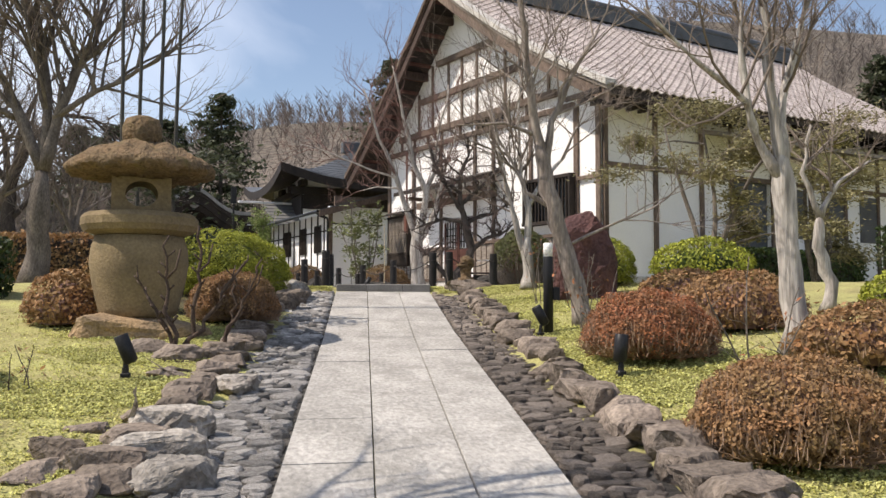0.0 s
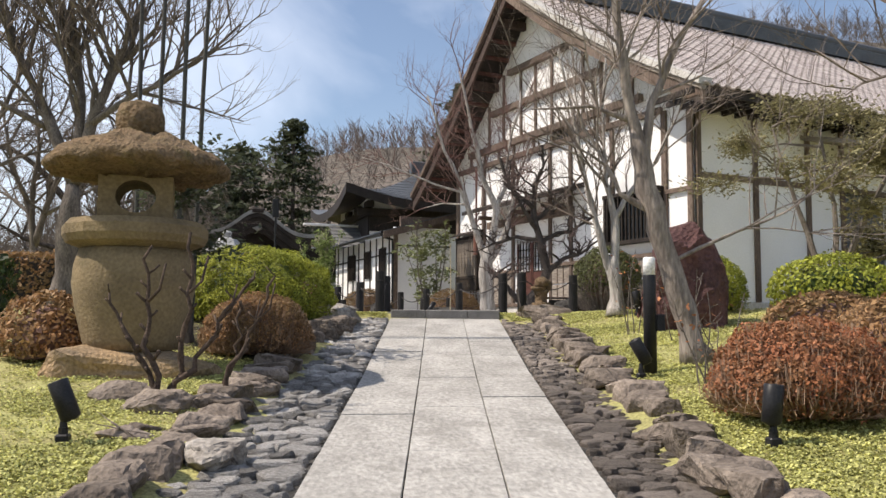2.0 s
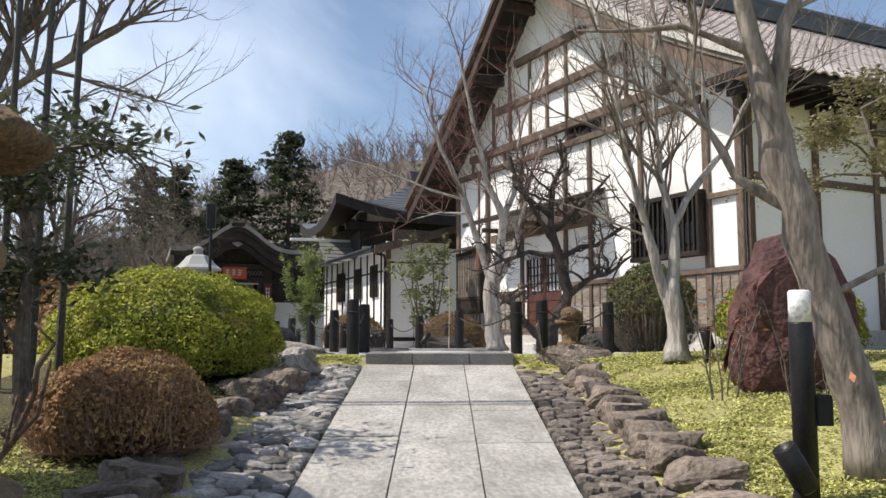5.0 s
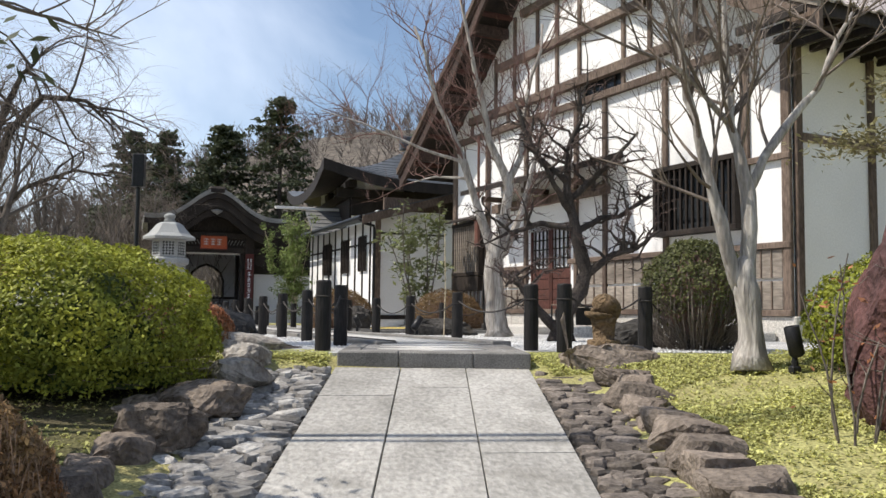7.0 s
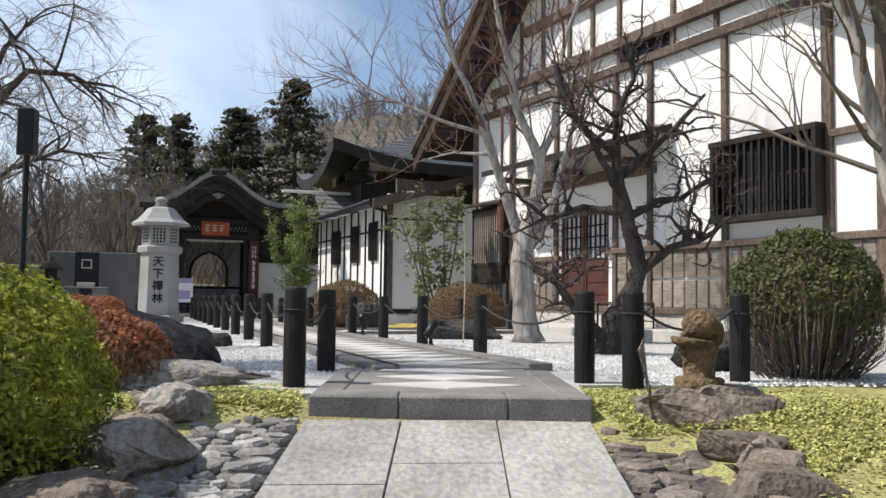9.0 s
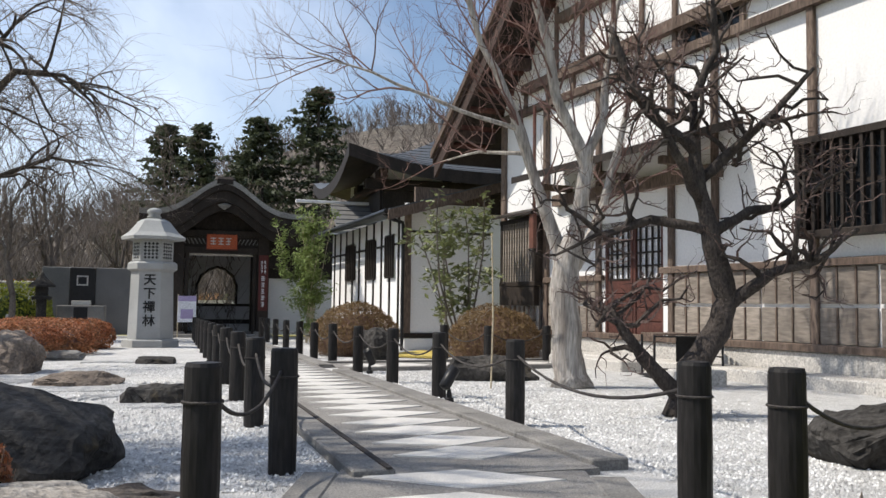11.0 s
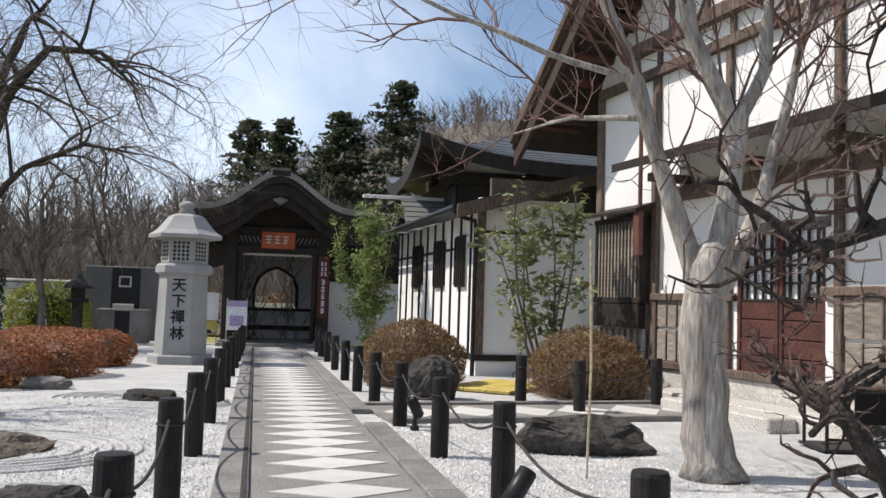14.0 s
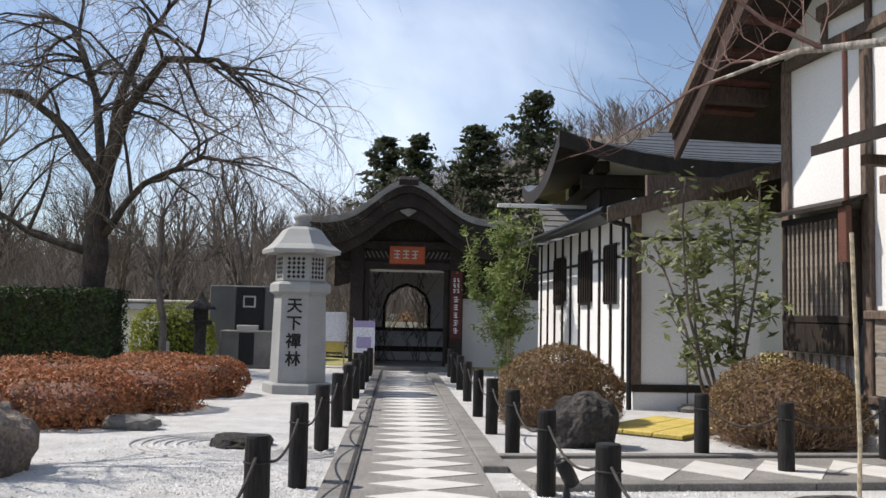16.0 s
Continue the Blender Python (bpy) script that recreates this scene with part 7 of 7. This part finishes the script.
for i in range(16):
    x, y = 22 + 3.2 * i + (i % 3), 44 + (i * 37 % 23)
    if i < 2:
        c0 = cedar((x, y, hill_z(x, y) - 0.5), 19, 3.6, 200 + i, "tall dark cedar behind the hall")
        if i == 0:
            c1 = c0
    else:
        copy_thing(c0 if i % 2 else c1, Matrix.Translation((x, y, hill_z(x, y) - 0.5)) @ Matrix.Rotation(i, 4, "Z") @ Matrix.Scale(0.8 + 0.05 * (i % 6), 4))


# ---- rocks ----
def stone(at, r, seed, mat, label, rough=0.3, cuts=3, turn=0.0, group="", name="rock", flat=0.35, scale=1.6):
    g = Geo().crag((r[0] * 0.95, r[1] * 0.95, r[2] * 0.95), seed, None, 0.14, 30)
    return solo(name, g, mat, Matrix.Translation(at) @ Matrix.Rotation(radians(turn), 4, "Z"), label, "rock", group)


stone((4.85, 13.6, land(4.85, 13.6) + 0.35), (0.62, 0.5, 1.05), 5, "redrock", "tall red-brown standing rock", 0.3, 4)
stone((-0.42, 18.7, cz(18.7) + 0.08), (0.50, 0.5, 0.44), 6, "rock", "dark squarish boulder at the court's edge", 0.32, 4)
stone((-0.72, 22.6, cz(22.6) - 0.02), (0.36, 0.34, 0.20), 57, "rock", "low mossy rock in raked gravel", 0.35)
stone((-2.4, 28.9, cz(28.9) - 0.02), (0.36, 0.3, 0.14), 58, "rock", "flat rock in raked gravel", 0.3)
stone((-3.9, 26.6, cz(26.6) + 0.1), (0.45, 0.5, 0.5), 9, "boulder", "rounded ochre boulder by the azaleas", 0.3, 4)
stone((-2.2, 24.6, cz(24.6) - 0.03), (0.52, 0.45, 0.17), 10, "boulder", "flat brown rock in raked gravel", 0.3)
stone((-4.3, 29.75, cz(29.75) + 0.02), (0.42, 0.2, 0.14), 31, "step", "pale flat stone beside the azaleas", 0.15)
stone((1.3, 30.3, cz(30.3) + 0.15), (0.40, 0.34, 0.50), 11, "rock", "dark pointed rock before the azalea", 0.35, 4)
stone((3.0, 26.1, cz(26.1) + 0.02), (0.72, 0.55, 0.34), 12, "rock", "broad grey rock in gravel", 0.3, 4)
stone((4.72, 19.15, cz(19.15) + 0.04), (0.36, 0.34, 0.30), 13, "rock", "dark rock beside the shrub", 0.35, 4)
stone((-1.95, 4.4, land(-1.95, 4.4) + 0.05), (0.3, 0.35, 0.28), 14, "rock", "dark rock on the bank", 0.35)
for i, (x, y, s) in enumerate(((-0.65, 9.1, 0.15), (-1.0, 8.95, 0.22), (-1.35, 9.3, 0.2), (-0.4, 9.9, 0.18))):
    stone((x, y, land(x, y) + 0.02), (s * 1.3, s, s * 0.6), 40 + i, "boulder", "small grey rock at the lantern's foot", 0.35)
stone((0.2, 18.0, TOP - 0.12), (0.5, 0.3, 0.14), 15, "boulder", "flat slab of rock at the court's edge", 0.3)
stone((-0.1, 16.9, TOP - 0.16), (0.6, 0.35, 0.16), 16, "boulder", "flat slab of rock at the court's edge", 0.3)
# broad flat stones of the left bank
for i, ((x, y), r_) in enumerate((
    ((-0.7, 5.96), (0.3, 0.2, 0.13)),
    ((-0.7, 5.28), (0.3, 0.16, 0.14)),
    ((-0.35, 7.53), (0.2, 0.3, 0.12)),
    ((-0.56, 4.83), (0.26, 0.14, 0.13)),
    ((0.0, 17.38), (0.55, 0.3, 0.16)),
    ((0.25, 16.45), (0.25, 0.18, 0.16)),
    ((0.26, 15.51), (0.28, 0.24, 0.17)),
    ((0.15, 14.67), (0.24, 0.3, 0.16)),
    ((0.0, 13.8), (0.26, 0.26, 0.17)),
)):
    # last two stones take a darker material, standing for the shade they lie in
    stone((x, y, land(x, y) + r_[2] * 0.45), r_, 300 + i, "slabrock" if i < 7 else "boulder", "broad flat-topped stone edging the bank", turn=8 * i, group="bank stones")
# small carved figure on its stone
stone((3.55, 16.35, TOP - 0.24), (0.44, 0.40, 0.36), 17, "boulder", "flat-topped rock under a small statue", 0.2, 4)
sg = Geo().lathe([(0.185, 0), (0.19, 0.03), (0.19, 0.11), (0.175, 0.125), (0.12, 0.13), (0.125, 0.2), (0.135, 0.30), (0.155, 0.36), (0.10, 0.40)], 20)
sg.lathe([(0.10, -0.045), (0.15, -0.02), (0.165, 0.015), (0.155, 0.03), (0.09, 0.032)], 18, Matrix.Translation((-0.07, -0.03, 0.40)) @ Matrix.Rotation(0.12, 4, "Y"))
sg.blob((0.145, 0.135, 0.125), 4, 0.07, 3, 1.0, Matrix.Translation((0.01, 0, 0.53)), 1.2)
sg.blob((0.10, 0.10, 0.15), 8, 0.12, 2, 1.0, Matrix.Translation((0.12, 0.05, 0.47)), 1.2)
sg.blob((0.03, 0.03, 0.024), 9, 0.1, 2, 1.0, Matrix.Translation((-0.14, -0.05, 0.46)), 1.2)
solo("small_statue", sg, "roof_moss", Matrix.Translation((3.52, 16.42, TOP + 0.04)) @ Matrix.Scale(0.82, 4), "small mossy carved stone statue on a flat rock", "statue", smooth=True)

# drain cover, cane, ramp, bench
yc = thing("ground_cover_board", pose(2.35, 32.4, cz(32.4), 0, 0, -27), "yellow plastic cover boards on the ground", "cover")
for i in range(3):
    part("board", Geo().box(-0.62 + i * 0.42, -0.95, 0.0, -0.21 + i * 0.42, 0.95, 0.05, bev=0.01), "yellow", yc)
part("frame", Geo().box(-0.68, -1.01, -0.03, 0.7, 1.01, -0.001), "darkwood", yc)
cane = thing("bamboo_cane", (2.88, 24.5, cz(24.5) - 0.03), "tall thin pale bamboo cane stuck in gravel", "cane")
part("pole", Geo().tube([(0, 0, 0), (0.02, 0, 0.9), (0.0, 0.03, 1.95)], 0.011, 6), "beige", cane)
apron = thing("door_apron", MB @ pose(-0.3, 1.2, TOP), "low pale concrete apron along the hall", "step")
part("slab", Geo().box(-0.35, -3.9, -0.1, 0.21, 4.6, 0.10, bev=0.02), "found", apron)
part("tread", Geo().box(-0.75, 1.5, -0.1, -0.36, 3.6, 0.08, bev=0.02), "found", apron)
solo("stone_block", Geo().box(-0.36, -0.16, 0, 0.36, 0.16, 0.21, bev=0.02), "found", pose(5.72, 25.15, cz(25.15) - 0.02, 0, 0, -4), "pale squared stone block on the gravel", "block")
rk = thing("iron_stand", pose(6.02, 26.65, cz(26.65), 0, 0, 4), "dark iron stand with a slatted seat and mat", "stand")
part("mat", Geo().box(-0.58, -0.3, 0.0, 0.58, 0.3, 0.03, bev=0.01), "black", rk, "dark base mat")
for k in range(5):
    part("seat_slat", Geo().box(-0.55, -0.26 + k * 0.11, 0.62, 0.55, -0.18 + k * 0.11, 0.65, bev=0.006), "timber", rk)
for x in (-0.53, 0.53):
    for y in (-0.26, 0.26):
        part("leg", Geo().tube([(x, y, 0.03), (x, y, 0.62)], 0.018, 6), "black", rk)
    part("side_rail", Geo().tube([(x, -0.26, 0.30), (x, 0.26, 0.30)], 0.012, 5), "black", rk)
part("brace", Geo().tube([(-0.1, -0.27, 0.03), (0.53, -0.27, 0.60)], 0.014, 5), "black", rk)
part("back_panel", Geo().box(0.0, 0.22, 0.2, 0.52, 0.24, 0.58, bev=0.006), "black", rk)
for z in (0.12, 0.60):
    part("front_rail", Geo().tube([(-0.53, -0.26, z), (0.53, -0.26, z)], 0.014, 5), "black", rk)
# garden lantern far left, by the court wall
fl = thing("garden_lantern", (-9.2, 41.0, cz(41.0) - 0.03), "small dark stone garden lantern", "lantern")
part("shaft", Geo().lathe([(0.2, 0), (0.16, 0.1), (0.15, 1.2)], 10), "rock", fl)
part("fire_box", Geo().lathe([(0.3, 1.2), (0.32, 1.3), (0.2, 1.32), (0.2, 1.6)], 8), "rock", fl)
part("roof", Geo().lathe([(0.42, 1.6), (0.40, 1.66), (0.2, 1.82), (0.08, 1.95), (0.02, 2.05)], 8), "rock", fl)
part("stone_post", Geo().box(-0.8, -0.6, 0, -0.62, -0.42, 0.75, bev=0.02), "found", fl)

# tiled garden wall along the far left
gw = thing("garden_wall", pose(-13.5, 45.6, cz(45.6), 0, 0, 12), "low white garden wall with a tiled coping", "wall", kind="structure")
part("wall", Geo().box(-9, 0, 0, 3.2, 0.25, 1.55), "plaster", gw)
part("coping", Geo().add([(-9, -0.25, 1.56), (3.2, -0.25, 1.56), (3.2, 0.12, 1.8), (-9, 0.12, 1.8), (-9, 0.5, 1.56), (3.2, 0.5, 1.56)], [(0, 1, 2, 3), (3, 2, 5, 4), (1, 5, 2), (0, 3, 4), (0, 4, 5, 1)]), "slate", gw)
part("ridge_tile", Geo().tube([(-9, 0.12, 1.83), (3.2, 0.12, 1.83)], 0.06, 8), "found", gw)
part("wall_behind_gate", Geo().box(6.0, 4.0, 0, 15.0, 4.2, 1.3), "plaster", gw)

solo("wall_behind_gate", Geo().box(-5, 16, -0.2, 5, 16.2, 1.3, bev=0.01), "plaster", GB, "low white wall behind the gate garden", "wall", kind="structure")
# dark earth under the clipped shrubs, with their shade also put into its colour
bedv, bedf = [], []
for j in range(23):
    yy = 11.6 + 0.22 * j
    for i in range(13):
        xx = left_edge(yy) - 0.86 - 0.2 * i
        bedv.append((xx + 0.05 * noise.noise(Vector((xx, yy * 2, 3))), yy, land(xx, yy) + 0.012 + 0.015 * noise.noise(Vector((xx * 4, yy * 4, 0)))))
for j in range(22):
    for i in range(12):
        a = j * 13 + i
        bedf.append((a + 1, a, a + 13, a + 14))
solo("planting_bed", Geo().add(bedv, bedf), "humus", Matrix(), "bare soil under the clipped shrubs, darkened for their shade", "soil", kind="structure")

# ---- pieces of the slope ----
path = thing("stone_path", Matrix(), "sloping path of pale granite slabs in three rows", "path", kind="structure")
rng = random.Random(4)
SL = {}
for c in range(3):
    y = -7.0 + (0.0, 0.72, 0.3)[c]
    while y < 16.42:
        ln = (1.22, 1.55, 1.38)[c] * (1 + 0.12 * rng.uniform(-1, 1))
        y1 = min(y + ln, 16.44)
        if 16.44 - y1 < 0.45:
            y1 = 16.44
        k0, k1 = (0.0, 0.333, 0.667)[c], (0.333, 0.667, 1.0)[c]
        parts_y = [y, y1] if not (y < 11 < y1) else [y, 11.0, y1]
        lift = rng.uniform(-0.004, 0.004)
        gp = 0.003
        g = Geo()
        for ya, yb in zip(parts_y, parts_y[1:]):
            a0 = ya + (gp if ya == y else 0)
            b0 = yb - (gp if yb == y1 else 0)
            vs = []
            for yy, zo, ins in ((a0, 0, 0.004), (b0, 0, 0.004), (a0, -0.012, 0), (b0, -0.012, 0), (a0, -0.12, 0), (b0, -0.12, 0)):
                vs += [(side(yy, k0) + gp + ins, yy, zp(yy) + zo + lift), (side(yy, k1) - gp - ins, yy, zp(yy) + zo + lift)]
            g.add(vs, [(0, 1, 3, 2), (0, 2, 6, 4), (4, 6, 10, 8), (3, 1, 5, 7), (7, 5, 9, 11), (1, 0, 4, 5), (5, 4, 8, 9), (2, 3, 7, 6), (6, 7, 11, 10)])
        part("slab", g, "slab", path)
        y = y1

# flat cobbles either side of the slabs
left_bed = thing("cobble_channel", Matrix(), "channel of flat grey stones beside the path", "stones", kind="structure")
right_bed = thing("cobble_channel", Matrix(), "channel of flat brown-grey stones beside the path", "stones", kind="structure")
shapes = {-1: [Geo().flag(100 + k).mesh("cobble", M["cobble"]) for k in range(9)], 1: [Geo().flag(140 + k).mesh("cobble", M["cobble_r"]) for k in range(9)]}
raw = [Geo().flag(120 + k) for k in range(9)]
for bed, sgn, wid in ((left_bed, -1, 0.62), (right_bed, 1, 0.52)):
    rng = random.Random(6 + sgn)
    n, far = 0, Geo()
    bedg = Geo()
    ys_ = [-3.0 + 0.65 * i for i in range(31)]
    for ya, yb in zip(ys_, ys_[1:]):
        ea, eb = (left_edge(ya), left_edge(yb)) if sgn < 0 else (right_edge(ya), right_edge(yb))
        bedg.add([(ea, ya, zp(ya) - 0.04), (ea + sgn * (wid + 0.25), ya, zp(ya) - 0.03), (eb + sgn * (wid + 0.25), yb, zp(yb) - 0.03), (eb, yb, zp(yb) - 0.04)], [(0, 1, 2, 3) if sgn > 0 else (3, 2, 1, 0)])
    part("channel_bed", bedg, "rock", bed)
    y = -3.0
    while y < 16.5:
        x = 0.05
        while x < wid:
            sx = rng.choice((0.05, 0.065, 0.085, 0.11, 0.14))
            px = (left_edge(y) - x - sx * 0.6) if sgn < 0 else (right_edge(y) + x + sx * 0.6)
            py = y + rng.uniform(-0.04, 0.04)
            m = Matrix.Translation((px, py, zp(py) - 0.03 + rng.uniform(-0.014, 0.012))) @ Matrix.Rotation(rng.uniform(-0.5, 0.5), 4, "Z") @ Matrix.Rotation(rng.uniform(-0.16, 0.16), 4, "Y") @ Matrix.Rotation(rng.uniform(-0.1, 0.25), 4, "X") @ Matrix.Diagonal((sx, max(0.05, sx * rng.uniform(0.55, 0.8)), rng.uniform(0.022, 0.036), 1))
            if n < 300 and 4.2 < y < 11.0:
                part("cobble", shapes[sgn][rng.randrange(9)], None, bed, at=m)
                n += 1
            else:
                q = raw[rng.randrange(9)]
                far.add(q.v, q.f, m)
            x += sx * 1.72
        y += 0.118
    c = part("cobbles", far, "cobbles" if sgn < 0 else "cobbles_r", bed)
    c["kind"] = "stuff"

# edging boulders
left_row = thing("edging_stones", Matrix(), "row of rough brown edging stones", "stones", kind="structure")
right_row = thing("edging_stones", Matrix(), "row of rough brown edging stones", "stones", kind="structure")
for rowob, sgn, wid in ((left_row, -1, 0.80), (right_row, 1, 0.70)):
    rng = random.Random(30 + sgn)
    y = -4.0
    while y < (15.5 if sgn > 0 else 16.2):
        ln = rng.uniform(0.28, 0.60) if sgn > 0 else rng.uniform(0.24, 0.52)
        w = rng.uniform(0.14, 0.25)
        h = rng.uniform(0.13, 0.21) if sgn > 0 else rng.uniform(0.09, 0.17)
        yc_ = y + ln / 2
        px = (left_edge(yc_) - wid - w * 0.5) if sgn < 0 else (right_edge(yc_) + wid + w * 0.15)
        px += rng.gauss(0, 0.04)
        g = Geo().crag((w * 1.15, ln * 0.58, h * 1.1), rng.randrange(999), None, 0.12, 15)
        g.v = [(a, b, min(c, h * 0.62) + 0.02 * noise.noise(Vector((a * 9, b * 9, yc_)))) for a, b, c in g.v]
        part("edging_stone", g, "boulder", rowob, at=Matrix.Translation((px, yc_, zp(yc_) + h * 0.28)) @ Matrix.Rotation(-0.1 + rng.gauss(0, 0.12), 4, "Z") @ Matrix.Rotation(rng.gauss(0, 0.07), 4, "Y"))
        if sgn < 0 and rng.random() < 0.2:
            g = Geo().crag((w, ln * 0.5, h * 0.9), rng.randrange(999))
            part("edging_stone", g, "boulder", rowob, at=Matrix.Translation((px - 0.36, yc_ + 0.1, zp(yc_) + h * 0.3)))
        y += ln * 0.82

# ground cover on the banks
def tufts(name, n, region, seed, mat, size, label, bare=-0.28):
    rng = random.Random(seed)
    g = Geo()
    for _ in range(n):
        x, y = region(rng)
        if noise.noise(Vector((x * 0.9, y * 0.9, seed))) < bare and rng.random() < 0.8:
            continue
        z = land(x, y)
        for _ in range(3):
            a = rng.uniform(0, 6.28)
            h = size * rng.uniform(0.15, 0.8)
            dx, dy = math.cos(a) * size * 0.7, math.sin(a) * size * 0.7
            ox, oy = rng.gauss(0, 0.02), rng.gauss(0, 0.02)
            w = size * 0.28
            g.add([(x + ox, y + oy, z + h * 0.3), (x + ox + dx * 0.5 - w * math.sin(a), y + oy + dy * 0.5 + w * math.cos(a), z + h), (x + ox + dx, y + oy + dy, z + h * 0.75), (x + ox + dx * 0.5 + w * math.sin(a), y + oy + dy * 0.5 - w * math.cos(a), z + h)], [(0, 1, 2, 3)])
    solo(name, g, mat, Matrix(), label, "grass", kind="stuff")


def bank_r(rng):
    y = rng.uniform(1.5, 17.0) if rng.random() < 0.8 else rng.uniform(1.5, 10)
    return right_edge(y) + 0.80 + abs(rng.gauss(0, 1.25)), y


def bank_l(rng):
    y = rng.uniform(2.0, 12.3) if rng.random() < 0.93 else rng.uniform(12, 16.8)
    return left_edge(y) - 0.88 - abs(rng.gauss(0, 1.2)), y


def bank_top(rng):
    if rng.random() < 0.5:
        return rng.uniform(-1.5, 0.95), rng.uniform(16.5, 17.6)
    return rng.uniform(2.6, 4.8), rng.uniform(16.0, 17.35)


tufts("ground_cover", 42000, bank_r, 1, "grass", 0.042, "short yellow-green ground cover on the bank")
tufts("ground_cover", 36000, bank_l, 2, "grass", 0.038, "short yellow-green ground cover and moss", -0.02)
tufts("ground_cover", 9000, bank_top, 3, "grass", 0.045, "short green ground cover at the court's edge")

# gravel stones of the court nearest the path
rng = random.Random(12)
g = Geo()
oct_v = [(1, 0, 0), (0, 1, 0), (-1, 0, 0), (0, -1, 0), (0, 0, 0.8)]
oct_f = [(0, 1, 4), (1, 2, 4), (2, 3, 4), (3, 0, 4)]
for _ in range(26000):
    v = rng.gauss(0, 1)
    y = rng.uniform(17.5, 29)
    mid = 1.93 - 0.268 * (y - 20)
    x = mid + rng.choice((-1, 1)) * (0.9 + abs(rng.gauss(0, 1.4)))
    if x > 6 or (y < 18.2 and (x < -0.6 or x < 2.95)) or x < -0.6 - 0.35 * (y - 18):
        continue
    s = rng.uniform(0.010, 0.02)
    g.add(oct_v, oct_f, Matrix.Translation((x, y, cz(y) - 0.022)) @ Matrix.Rotation(rng.uniform(0, 3), 4, "Z") @ Matrix.Diagonal((s, s * rng.uniform(0.6, 1), s, 1)))
solo("gravel_stones", g, "pebble", Matrix(), "loose white gravel stones of the court", "gravel", kind="stuff")
